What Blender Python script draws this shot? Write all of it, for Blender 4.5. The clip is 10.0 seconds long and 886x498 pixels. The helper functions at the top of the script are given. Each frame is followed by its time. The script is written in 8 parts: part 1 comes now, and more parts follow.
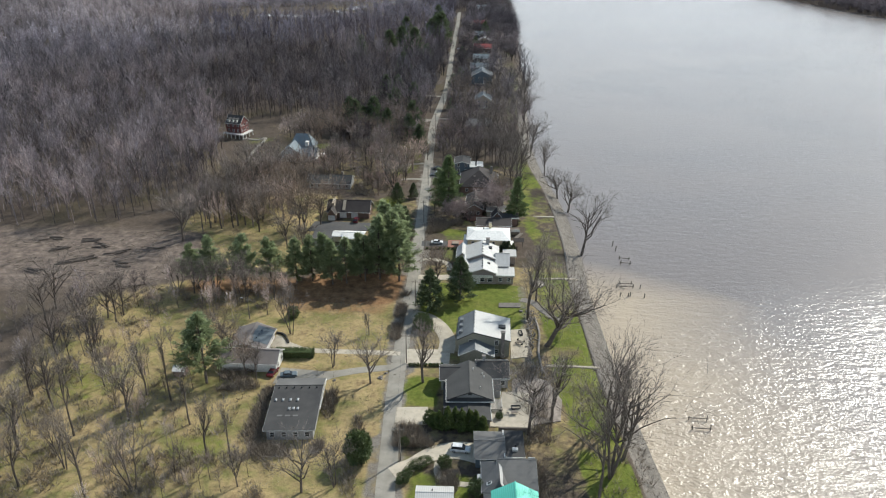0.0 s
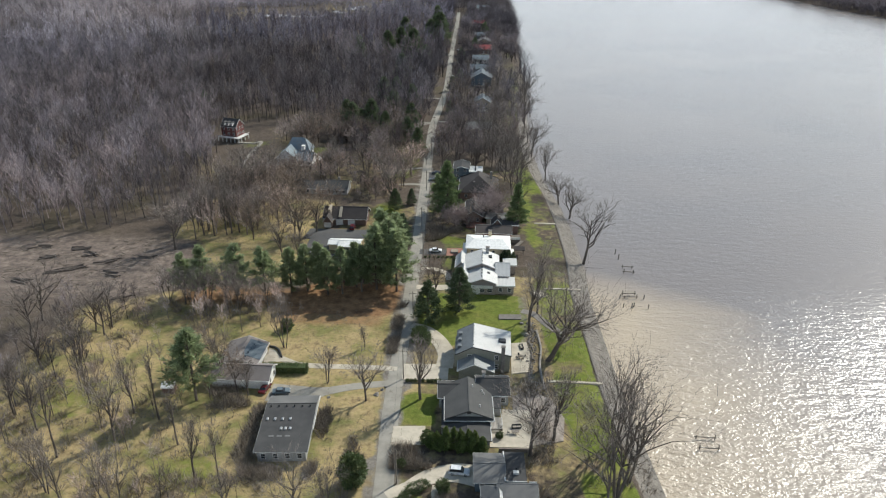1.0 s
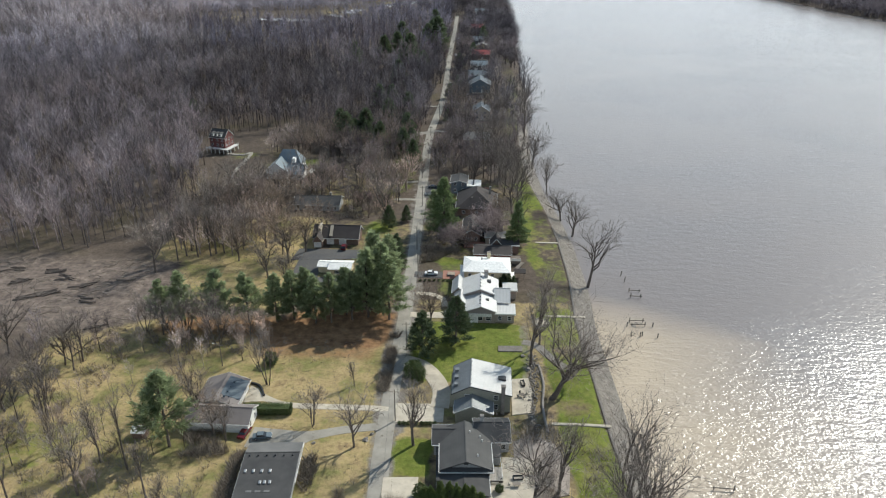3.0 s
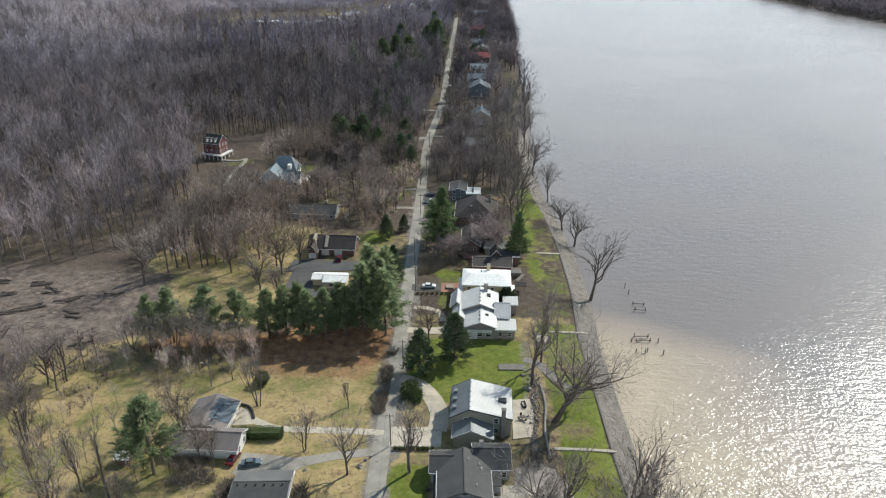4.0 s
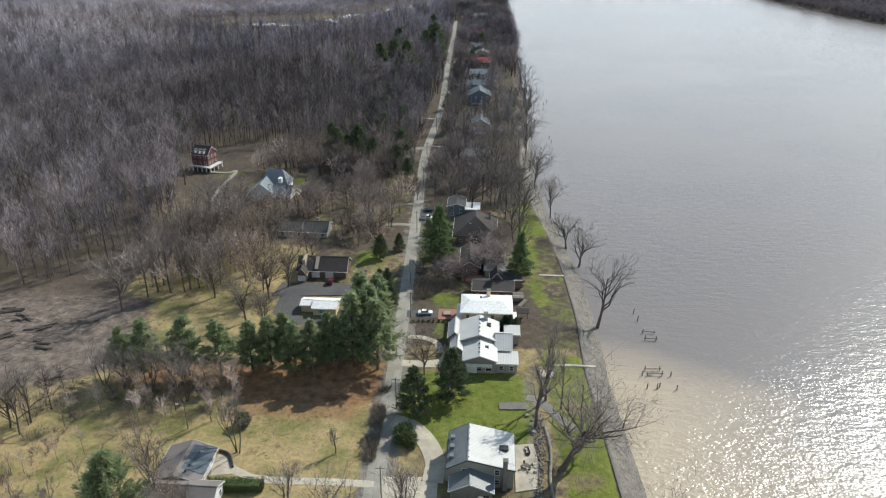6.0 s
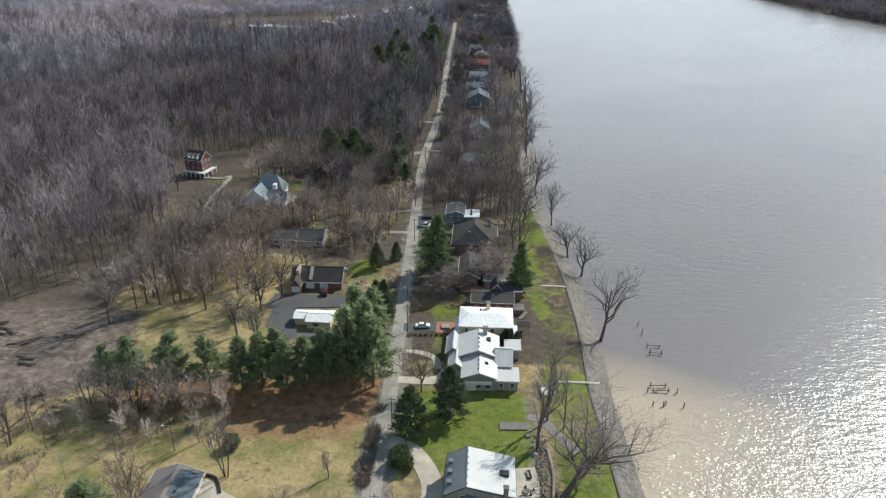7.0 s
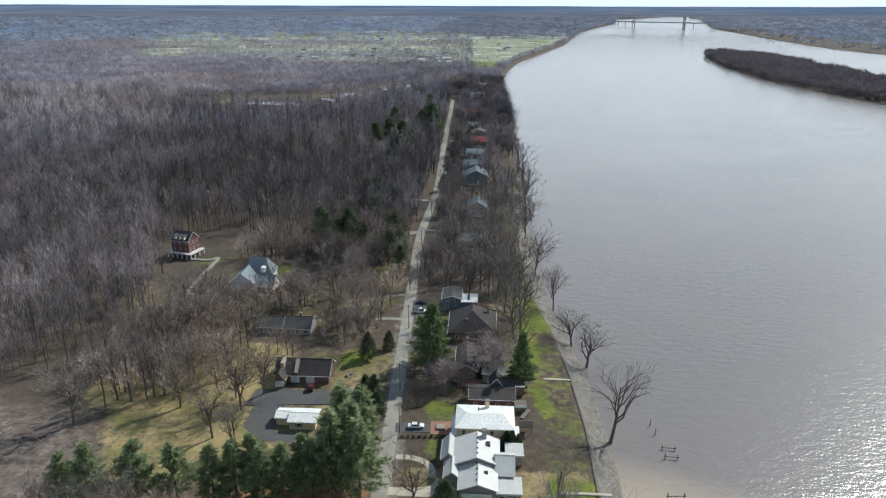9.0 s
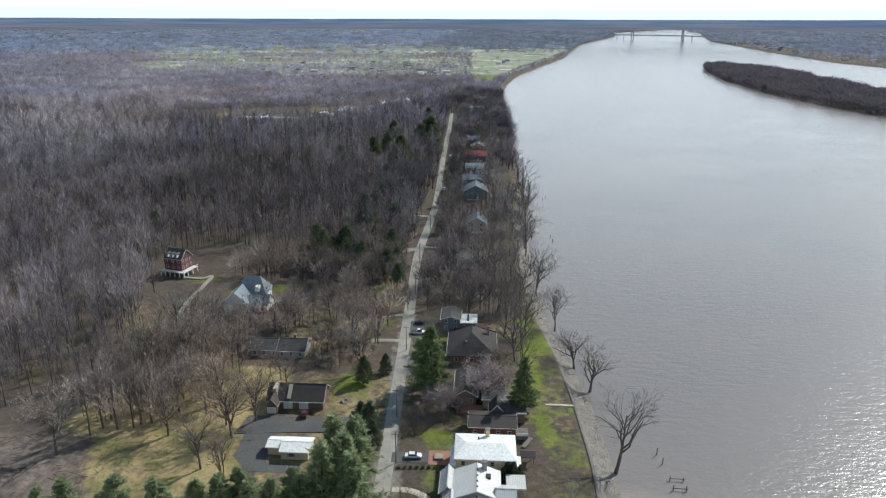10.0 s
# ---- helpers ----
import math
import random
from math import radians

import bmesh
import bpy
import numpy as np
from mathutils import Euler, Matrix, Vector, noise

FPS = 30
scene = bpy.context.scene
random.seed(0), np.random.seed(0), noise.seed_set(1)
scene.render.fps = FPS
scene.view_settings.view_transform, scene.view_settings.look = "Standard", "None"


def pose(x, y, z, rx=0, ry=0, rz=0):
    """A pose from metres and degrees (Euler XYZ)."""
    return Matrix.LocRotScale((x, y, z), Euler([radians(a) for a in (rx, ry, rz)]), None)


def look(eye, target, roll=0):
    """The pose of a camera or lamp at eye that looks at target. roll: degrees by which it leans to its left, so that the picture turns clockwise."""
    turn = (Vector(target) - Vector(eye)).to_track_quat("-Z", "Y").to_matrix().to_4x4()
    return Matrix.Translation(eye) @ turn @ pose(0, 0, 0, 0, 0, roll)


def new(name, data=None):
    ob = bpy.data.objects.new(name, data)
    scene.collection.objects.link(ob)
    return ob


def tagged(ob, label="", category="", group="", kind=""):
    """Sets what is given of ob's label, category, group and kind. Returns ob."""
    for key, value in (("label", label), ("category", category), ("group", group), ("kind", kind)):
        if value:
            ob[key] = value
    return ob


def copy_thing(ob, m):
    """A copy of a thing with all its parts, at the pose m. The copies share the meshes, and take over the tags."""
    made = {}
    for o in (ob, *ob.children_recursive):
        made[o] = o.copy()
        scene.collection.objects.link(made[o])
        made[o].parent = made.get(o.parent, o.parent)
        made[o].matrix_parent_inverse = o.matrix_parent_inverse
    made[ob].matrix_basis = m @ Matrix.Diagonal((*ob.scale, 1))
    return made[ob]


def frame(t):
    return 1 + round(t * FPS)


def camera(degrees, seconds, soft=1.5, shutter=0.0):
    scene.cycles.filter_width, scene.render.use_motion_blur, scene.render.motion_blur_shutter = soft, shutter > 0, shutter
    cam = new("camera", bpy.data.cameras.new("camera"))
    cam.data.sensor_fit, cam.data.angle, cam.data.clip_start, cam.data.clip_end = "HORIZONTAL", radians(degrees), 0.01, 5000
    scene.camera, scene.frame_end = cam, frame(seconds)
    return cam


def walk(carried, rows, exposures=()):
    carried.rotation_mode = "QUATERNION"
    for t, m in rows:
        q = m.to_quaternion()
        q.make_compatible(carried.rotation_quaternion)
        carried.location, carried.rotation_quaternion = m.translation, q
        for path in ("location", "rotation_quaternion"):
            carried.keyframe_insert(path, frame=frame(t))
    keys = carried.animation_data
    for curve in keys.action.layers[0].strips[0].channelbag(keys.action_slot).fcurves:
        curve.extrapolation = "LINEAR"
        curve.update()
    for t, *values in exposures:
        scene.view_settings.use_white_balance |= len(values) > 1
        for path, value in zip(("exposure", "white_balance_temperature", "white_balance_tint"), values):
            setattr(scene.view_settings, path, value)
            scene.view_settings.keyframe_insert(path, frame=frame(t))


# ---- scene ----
cam = camera(64.0, 10.0, soft=1.2)
PATH = [
    (0, (0.519, 7.241, 112.114), (0.402, 9.051, 111.271), 0.2),
    (0.5, (0.458, 10.814, 112.233), (0.341, 12.624, 111.39), 0.2),
    (1, (0.428, 14.598, 112.337), (0.312, 16.407, 111.493), 0.2),
    (1.5, (0.412, 18.549, 112.451), (0.296, 20.358, 111.607), 0.2),
    (2, (0.398, 22.627, 112.587), (0.283, 24.437, 111.744), 0.2),
    (2.5, (0.378, 26.795, 112.748), (0.264, 28.606, 111.906), 0.2),
    (4, (0.269, 39.535, 113.307), (0.157, 41.346, 112.468), 0.2),
    (4.5, (0.222, 43.774, 113.475), (0.11, 45.586, 112.635), 0.2),
    (5, (0.177, 47.978, 113.608), (0.066, 49.791, 112.769), 0.2),
    (5.5, (0.139, 52.134, 113.691), (0.027, 53.947, 112.853), 0.2),
    (6.8, (0.094, 62.666, 113.619), (-0.018, 64.48, 112.784), 0.2),
    (7, (0.094, 64.252, 113.572), (-0.017, 66.065, 112.737), 0.2),
    (7.1, (0.096, 65.041, 113.545), (-0.016, 66.859, 112.72), 0.2),
    (7.2, (0.097, 65.828, 113.516), (-0.015, 67.659, 112.719), 0.2),
    (7.3, (0.099, 66.613, 113.486), (-0.014, 68.462, 112.732), 0.2),
    (7.4, (0.101, 67.397, 113.454), (-0.013, 69.262, 112.74), 0.2),
    (7.5, (0.104, 68.178, 113.421), (-0.011, 70.061, 112.756), 0.2),
    (7.6, (0.107, 68.958, 113.387), (-0.008, 70.845, 112.734), 0.2),
    (7.7, (0.11, 69.737, 113.352), (-0.005, 71.625, 112.702), 0.2),
    (7.8, (0.113, 70.514, 113.317), (-0.002, 72.402, 112.668), 0.2),
    (7.9, (0.116, 71.289, 113.281), (0.001, 73.178, 112.634), 0.2),
    (8, (0.118, 72.064, 113.246), (0.004, 73.952, 112.595), 0.2),
    (8.5, (0.127, 75.925, 113.082), (0.013, 77.813, 112.432), 0.2),
    (9, (0.113, 79.783, 112.981), (0.001, 81.672, 112.333), 0.2),
    (9.5, (0.056, 83.668, 113.013), (-0.055, 85.556, 112.364), 0.2),
    (9.8, (-0.011, 86.024, 113.132), (-0.121, 87.913, 112.483), 0.2),
    (9.9, (-0.04, 86.816, 113.193), (-0.151, 88.707, 112.551), 0.2),
    (10, (-0.073, 87.611, 113.265), (-0.184, 89.51, 112.649), 0.2),
]
walk(cam, [(t, look(eye, target, roll)) for t, eye, target, roll in PATH], exposures=((0, 0.06, 6040, 5), (5, 0.1, 5960, 4), (7.0, 0.1, 5880, 4), (7.5, 0.17, 5800, 3), (8.2, -0.03, 5790, 3), (9.7, -0.04, 5790, 3), (10, 0.0, 5790, 3)))

# ---- light ----
SUN_AZ, SUN_EL = 43.0, 40.0
sun_way = Vector((math.sin(radians(SUN_AZ)) * math.cos(radians(SUN_EL)),
                  math.cos(radians(SUN_AZ)) * math.cos(radians(SUN_EL)), math.sin(radians(SUN_EL))))
world = bpy.data.worlds.new("sky")
scene.world = world
world.use_nodes = True
wn, wl = world.node_tree.nodes, world.node_tree.links
wn.clear()
w_out, w_bg, w_sky = wn.new("ShaderNodeOutputWorld"), wn.new("ShaderNodeBackground"), wn.new("ShaderNodeTexSky")
w_sky.sky_type, w_sky.sun_disc = "NISHITA", False
w_sky.sun_elevation, w_sky.sun_rotation = radians(SUN_EL), radians(SUN_AZ)
w_sky.air_density, w_sky.dust_density, w_sky.ozone_density = 1.0, 0.4, 1.5
w_bg.inputs["Strength"].default_value = 0.058
# thin broken cloud over the blue
w_tc, w_map, w_noise = wn.new("ShaderNodeTexCoord"), wn.new("ShaderNodeMapping"), wn.new("ShaderNodeTexNoise")
w_ramp, w_mix = wn.new("ShaderNodeValToRGB"), wn.new("ShaderNodeMix")
w_map.inputs["Scale"].default_value = (1.0, 1.0, 3.5)
w_noise.inputs["Scale"].default_value, w_noise.inputs["Detail"].default_value = 2.2, 6
w_ramp.color_ramp.elements[0].position, w_ramp.color_ramp.elements[1].position = 0.36, 0.68
w_mix.data_type = "RGBA"
w_mix.inputs[7].default_value = (7.0, 9.4, 12.4, 1)
wl.new(w_tc.outputs["Generated"], w_map.inputs["Vector"])
wl.new(w_map.outputs["Vector"], w_noise.inputs["Vector"])
wl.new(w_noise.outputs["Fac"], w_ramp.inputs["Fac"])
wl.new(w_ramp.outputs["Color"], w_mix.inputs["Factor"])
wl.new(w_sky.outputs["Color"], w_mix.inputs[6])
# pale haze low over the horizon
w_sep, w_low, w_haze = wn.new("ShaderNodeSeparateXYZ"), wn.new("ShaderNodeMapRange"), wn.new("ShaderNodeMix")
w_low.inputs["From Min"].default_value, w_low.inputs["From Max"].default_value = 0.0, 0.4
w_low.inputs["To Min"].default_value, w_low.inputs["To Max"].default_value = 0.9, 0.0
w_haze.data_type = "RGBA"
w_haze.inputs[7].default_value = (43.0, 42.8, 42.4, 1)
wl.new(w_tc.outputs["Generated"], w_sep.inputs["Vector"])
wl.new(w_sep.outputs["Z"], w_low.inputs["Value"])
wl.new(w_low.outputs["Result"], w_haze.inputs["Factor"])
wl.new(w_mix.outputs[2], w_haze.inputs[6])
w_rim, w_edge = wn.new("ShaderNodeMapRange"), wn.new("ShaderNodeMix")
w_rim.inputs["From Min"].default_value, w_rim.inputs["From Max"].default_value = 0.01, 0.06
w_rim.inputs["To Min"].default_value, w_rim.inputs["To Max"].default_value = 0.95, 0.0
w_edge.data_type = "RGBA"
w_edge.inputs[7].default_value = (15.8, 16.6, 17.2, 1)
wl.new(w_sep.outputs["Z"], w_rim.inputs["Value"])
wl.new(w_rim.outputs["Result"], w_edge.inputs["Factor"])
wl.new(w_haze.outputs[2], w_edge.inputs[6])
wl.new(w_edge.outputs[2], w_bg.inputs["Color"])
wl.new(w_bg.outputs["Background"], w_out.inputs["Surface"])

sun_data = bpy.data.lights.new("sun", "SUN")
sun_data.energy, sun_data.angle, sun_data.color = 5.0, radians(0.53), (1.0, 0.91, 0.78)
sun = new("sun", sun_data)
sun.matrix_world = look((0, 0, 300), Vector((0, 0, 300)) - sun_way)

# ---- materials ----
def shader(name):
    m = bpy.data.materials.new(name)
    m.use_nodes = True
    nodes, links = m.node_tree.nodes, m.node_tree.links
    return m, nodes, links, nodes["Principled BSDF"]


def noise_node(nodes, links, vector, scale, detail=4, rough=0.6):
    n = nodes.new("ShaderNodeTexNoise")
    n.inputs["Scale"].default_value, n.inputs["Detail"].default_value, n.inputs["Roughness"].default_value = scale, detail, rough
    links.new(vector, n.inputs["Vector"])
    return n


def ramp_node(nodes, links, value, *stops):
    r = nodes.new("ShaderNodeValToRGB")
    while len(r.color_ramp.elements) < len(stops):
        r.color_ramp.elements.new(0.5)
    for e, (p, c) in zip(r.color_ramp.elements, stops):
        e.position, e.color = p, (*c, 1) if len(c) == 3 else c
    links.new(value, r.inputs["Fac"])
    return r


def mix_node(nodes, links, factor, a, b, blend="MIX"):
    m = nodes.new("ShaderNodeMix")
    m.data_type, m.blend_type = "RGBA", blend
    for value, socket in ((factor, m.inputs["Factor"]), (a, m.inputs[6]), (b, m.inputs[7])):
        if isinstance(value, (int, float)):
            socket.default_value = value
        elif isinstance(value, tuple):
            socket.default_value = (*value, 1)
        else:
            links.new(value, socket)
    return m.outputs[2]


def rgb_node(nodes, c):
    n = nodes.new("ShaderNodeRGB")
    n.outputs[0].default_value = (*c, 1)
    return n.outputs[0]


def scaled(c, k):
    return tuple(v * k for v in c)


def surface(name, c1, c2=None, grain=3.0, patch=0.15, rough=0.8, bump=0.02, metal=0.0, vary=0.25, per="object", spec=0.4, toned=False, lets=0.0):
    """A worn surface: two tones in patches, finer grain over it, light relief, and a shift from piece to piece."""
    c2 = c2 or scaled(c1, 0.75)
    m, nodes, links, bsdf = shader(name)
    tc = nodes.new("ShaderNodeTexCoord")
    v = tc.outputs["Object"]
    big, fine = noise_node(nodes, links, v, patch, 5), noise_node(nodes, links, v, grain, 4)
    tone = ramp_node(nodes, links, big.outputs["Fac"], (0.3, c1), (0.7, c2))
    g = ramp_node(nodes, links, fine.outputs["Fac"], (0.25, (0.72, 0.72, 0.72)), (0.75, (1.15, 1.15, 1.15)))
    colour = mix_node(nodes, links, 1.0, tone.outputs["Color"], g.outputs["Color"], "MULTIPLY")
    if vary:
        if per == "object":
            src = nodes.new("ShaderNodeObjectInfo").outputs["Random"]
        else:
            src = nodes.new("ShaderNodeNewGeometry").outputs["Random Per Island"]
        r = ramp_node(nodes, links, src, (0.0, scaled((1, 1, 1), 1 - vary)), (1.0, scaled((1, 1, 1), 1 + vary)))
        colour = mix_node(nodes, links, 1.0, colour, r.outputs["Color"], "MULTIPLY")
    if toned:
        at = nodes.new("ShaderNodeAttribute")
        at.attribute_name = "tone"
        sep = nodes.new("ShaderNodeSeparateColor")
        links.new(at.outputs["Color"], sep.inputs["Color"])
        hue = ramp_node(nodes, links, sep.outputs["Green"], (0.0, (0.9, 0.95, 1.05)), (0.6, (1, 1, 1)), (1.0, (1.12, 1.0, 0.92)))
        lit = nodes.new("ShaderNodeCombineColor")
        for k in range(3):
            links.new(sep.outputs["Red"], lit.inputs[k])
        colour = mix_node(nodes, links, 1.0, colour, hue.outputs["Color"], "MULTIPLY")
        colour = mix_node(nodes, links, 1.0, colour, lit.outputs["Color"], "MULTIPLY")
    links.new(colour, bsdf.inputs["Base Color"])
    bsdf.inputs["Roughness"].default_value, bsdf.inputs["Metallic"].default_value = rough, metal
    bsdf.inputs["Specular IOR Level"].default_value = spec
    if lets:
        leaf, both = nodes.new("ShaderNodeBsdfTranslucent"), nodes.new("ShaderNodeMixShader")
        links.new(colour, leaf.inputs["Color"])
        both.inputs["Fac"].default_value = lets
        links.new(bsdf.outputs["BSDF"], both.inputs[1])
        links.new(leaf.outputs["BSDF"], both.inputs[2])
        links.new(both.outputs["Shader"], nodes["Material Output"].inputs["Surface"])
    if bump:
        b = nodes.new("ShaderNodeBump")
        b.inputs["Strength"].default_value, b.inputs["Distance"].default_value = 0.46, bump
        links.new(fine.outputs["Fac"], b.inputs["Height"])
        links.new(b.outputs["Normal"], bsdf.inputs["Normal"])
    return m


def seamed(name, c1, c2, step, rough, metal, bump, axis=0, line=None):
    """Roofing with ribs or courses across it, stained in patches."""
    m, nodes, links, bsdf = shader(name)
    v = nodes.new("ShaderNodeTexCoord").outputs["Object"]
    big = noise_node(nodes, links, v, 0.25, 6)
    tone = ramp_node(nodes, links, big.outputs["Fac"], (0.35, c1), (0.7, c2))
    w = nodes.new("ShaderNodeTexWave")
    w.wave_type, w.bands_direction = "BANDS", "XYZ"[axis]
    w.inputs["Scale"].default_value, w.inputs["Distortion"].default_value = 0.314 / step, 0.15
    links.new(v, w.inputs["Vector"])
    band = ramp_node(nodes, links, w.outputs["Fac"], (0.0, scaled((1, 1, 1), line or (0.975 if axis == 2 else 0.8))), (0.25, (1, 1, 1)))
    links.new(mix_node(nodes, links, 1.0, tone.outputs["Color"], band.outputs["Color"], "MULTIPLY"), bsdf.inputs["Base Color"])
    b = nodes.new("ShaderNodeBump")
    b.inputs["Strength"].default_value, b.inputs["Distance"].default_value = 0.7, bump
    links.new(w.outputs["Fac"], b.inputs["Height"])
    links.new(b.outputs["Normal"], bsdf.inputs["Normal"])
    bsdf.inputs["Roughness"].default_value, bsdf.inputs["Metallic"].default_value = rough, metal
    return m


M_BARK = surface("bark", (0.145, 0.119, 0.1), (0.09, 0.073, 0.062), 6, 0.8, 0.9, 0.02, vary=0.2)
M_TWIG = surface("twigs", (0.275, 0.235, 0.205), (0.215, 0.182, 0.158), 2, 0.3, 0.9, 0, vary=0.2)
M_TWIG_TAN = surface("tan_twigs", (0.33, 0.25, 0.185), (0.25, 0.19, 0.145), 2, 0.3, 0.9, 0, vary=0.2)
M_TWIG_ROSE = surface("rosy_twigs", (0.42, 0.335, 0.315), (0.33, 0.26, 0.245), 2, 0.3, 0.9, 0, vary=0.2)
M_TWIG_GREY = surface("grey_twigs", (0.2, 0.172, 0.158), (0.155, 0.132, 0.12), 2, 0.3, 0.9, 0, vary=0.2)
M_WOODS = surface("woods_bark", (0.188, 0.163, 0.165), (0.142, 0.123, 0.127), 0.5, 0.02, 0.95, 0, vary=0.25, per="island", spec=0.2, toned=True)
M_GROVE = surface("tan_bark", (0.32, 0.266, 0.242), (0.25, 0.208, 0.188), 0.5, 0.02, 0.95, 0, vary=0.25, per="island", spec=0.2, toned=True, lets=0.25)
# distant bark made paler and bluer: air haze put into the colour
M_WOODS_HAZED = surface("hazed_woods_bark", (0.275, 0.252, 0.28), (0.33, 0.298, 0.318), 0.1, 0.004, 0.95, 0, vary=0.2, per="island", spec=0.1, toned=True, lets=0.4)
# cloud shade and haze blue are mixed into this bark
M_WOODS_SHADED = surface("shaded_woods_bark", (0.146, 0.134, 0.162), (0.176, 0.16, 0.182), 0.1, 0.006, 0.95, 0, vary=0.3, per="island", spec=0.1, toned=True, lets=0.3)
# the same bark, paler for woods in the sun
M_WOODS_SUNLIT = surface("sunlit_woods_bark", (0.205, 0.18, 0.185), (0.255, 0.222, 0.22), 0.1, 0.006, 0.95, 0, vary=0.3, per="island", spec=0.1, toned=True, lets=0.35)
M_NEEDLE = surface("pine_needles", (0.31, 0.37, 0.21), (0.35, 0.395, 0.22), 1.5, 0.4, 0.7, 0, vary=0.3, per="island", spec=0.3, lets=0.7)
M_NEEDLE_DARK = surface("spruce_needles", (0.115, 0.155, 0.085), (0.145, 0.175, 0.09), 1.5, 0.4, 0.7, 0, vary=0.3, per="island", spec=0.3, lets=0.45)
M_NEEDLE_DEEP = surface("deep_green_needles", (0.17, 0.23, 0.105), (0.215, 0.265, 0.12), 1.5, 0.4, 0.7, 0, vary=0.35, per="island", spec=0.3, lets=0.5)
M_LEAF = surface("evergreen_leaves", (0.095, 0.135, 0.05), (0.13, 0.155, 0.06), 2, 0.5, 0.5, 0, vary=0.35, per="island", spec=0.4, lets=0.25)
M_CONE = surface("arborvitae_sprays", (0.135, 0.185, 0.06), (0.175, 0.21, 0.07), 2, 0.5, 0.6, 0, vary=0.35, per="island", spec=0.3, lets=0.4)
M_BRUSH = surface("dry_brush", (0.32, 0.27, 0.215), (0.25, 0.21, 0.17), 1.5, 0.3, 0.95, 0, vary=0.3, per="island", spec=0.1)
M_ROAD = surface("worn_asphalt", (0.335, 0.312, 0.268), (0.28, 0.258, 0.222), 0.3, 0.07, 0.9, 0, vary=0)
M_TAR = surface("dark_asphalt", (0.075, 0.075, 0.08), (0.11, 0.105, 0.10), 1.5, 0.12, 0.9, 0.01, vary=0)
M_CONC = surface("pale_concrete", (0.53, 0.47, 0.375), (0.43, 0.38, 0.305), 0.4, 0.12, 0.85, 0, vary=0.08)
M_GRIT = surface("pinkish_gravel", (0.4, 0.345, 0.3), (0.25, 0.21, 0.18), 1.2, 0.5, 0.95, 0.03, vary=0)
M_STONE = surface("grey_stone", (0.27, 0.245, 0.22), (0.195, 0.175, 0.158), 2, 0.4, 0.9, 0.04, vary=0.3)
M_BANK = surface("bank_gravel", (0.225, 0.203, 0.182), (0.172, 0.155, 0.138), 2, 0.3, 0.95, 0, vary=0.12, per="island")
M_ISLAND = surface("island_bark", (0.165, 0.145, 0.158), (0.12, 0.106, 0.12), 0.3, 0.01, 0.95, 0, vary=0.25, per="island", spec=0.1, lets=0.35)
# haze blue painted straight into the farthest woods
M_HORIZON_HAZE = surface("horizon_woods", (0.272, 0.315, 0.405), (0.335, 0.355, 0.415), 0.1, 0.002, 0.95, 0, vary=0.1, per="island", spec=0.1, toned=True, lets=0.45)
M_WALL_GREY = surface("grey_siding", (0.36, 0.36, 0.35), (0.30, 0.30, 0.295), 4, 0.2, 0.7, 0.01, vary=0)
M_WALL_WHITE = surface("white_siding", (0.75, 0.74, 0.70), (0.66, 0.65, 0.62), 4, 0.2, 0.7, 0.01, vary=0)
M_WALL_CREAM = surface("cream_siding", (0.68, 0.58, 0.38), (0.60, 0.52, 0.35), 4, 0.2, 0.7, 0.01, vary=0)
M_WALL_OLIVE = surface("olive_siding", (0.30, 0.29, 0.23), (0.25, 0.245, 0.2), 4, 0.2, 0.75, 0.01, vary=0)
M_WALL_TAUPE = surface("taupe_siding", (0.33, 0.28, 0.245), (0.28, 0.24, 0.21), 4, 0.2, 0.75, 0.01, vary=0)
M_WALL_BRICK = surface("red_brick", (0.17, 0.066, 0.06), (0.13, 0.054, 0.05), 8, 0.3, 0.85, 0.02, vary=0)
M_WALL_BLUE = surface("blue_siding", (0.12, 0.155, 0.185), (0.095, 0.127, 0.155), 4, 0.2, 0.7, 0.01, vary=0)
M_WALL_BROWN = surface("brown_siding", (0.2, 0.13, 0.1), (0.15, 0.1, 0.08), 4, 0.2, 0.8, 0.01, vary=0)
M_WALL_TAN = surface("tan_siding", (0.46, 0.4, 0.31), (0.4, 0.35, 0.28), 4, 0.2, 0.75, 0.01, vary=0)
M_ROOF_DARK = seamed("charcoal_shingles", (0.042, 0.041, 0.042), (0.068, 0.066, 0.064), 0.25, 0.85, 0, 0.006, 2)
M_ROOF_SHADE = seamed("lighter_charcoal_shingles", (0.06, 0.059, 0.058), (0.084, 0.082, 0.079), 0.25, 0.85, 0, 0.006, 2)
M_ROOF_GREY = seamed("grey_shingles", (0.112, 0.11, 0.108), (0.158, 0.155, 0.15), 0.25, 0.75, 0, 0.006, 2)
M_ROOF_METAL = seamed("pale_metal_roofing", (0.49, 0.48, 0.46), (0.58, 0.57, 0.545), 0.45, 0.5, 0.0, 0.03, 0)
M_ROOF_METAL_Y = seamed("pale_metal_roofing_across", (0.49, 0.48, 0.46), (0.58, 0.57, 0.545), 0.45, 0.5, 0.0, 0.03, 1)
M_ROOF_SLATE = seamed("slate_grey_metal", (0.14, 0.15, 0.157), (0.2, 0.21, 0.215), 0.45, 0.5, 0.1, 0.03, 1)
M_ROOF_WHITE = surface("white_roof_coating", (0.82, 0.81, 0.78), (0.74, 0.73, 0.70), 1.5, 0.2, 0.55, 0.01, vary=0)
M_ROOF_BROWN = seamed("brown_shingles", (0.038, 0.031, 0.03), (0.056, 0.046, 0.043), 0.25, 0.85, 0, 0.006, 2)
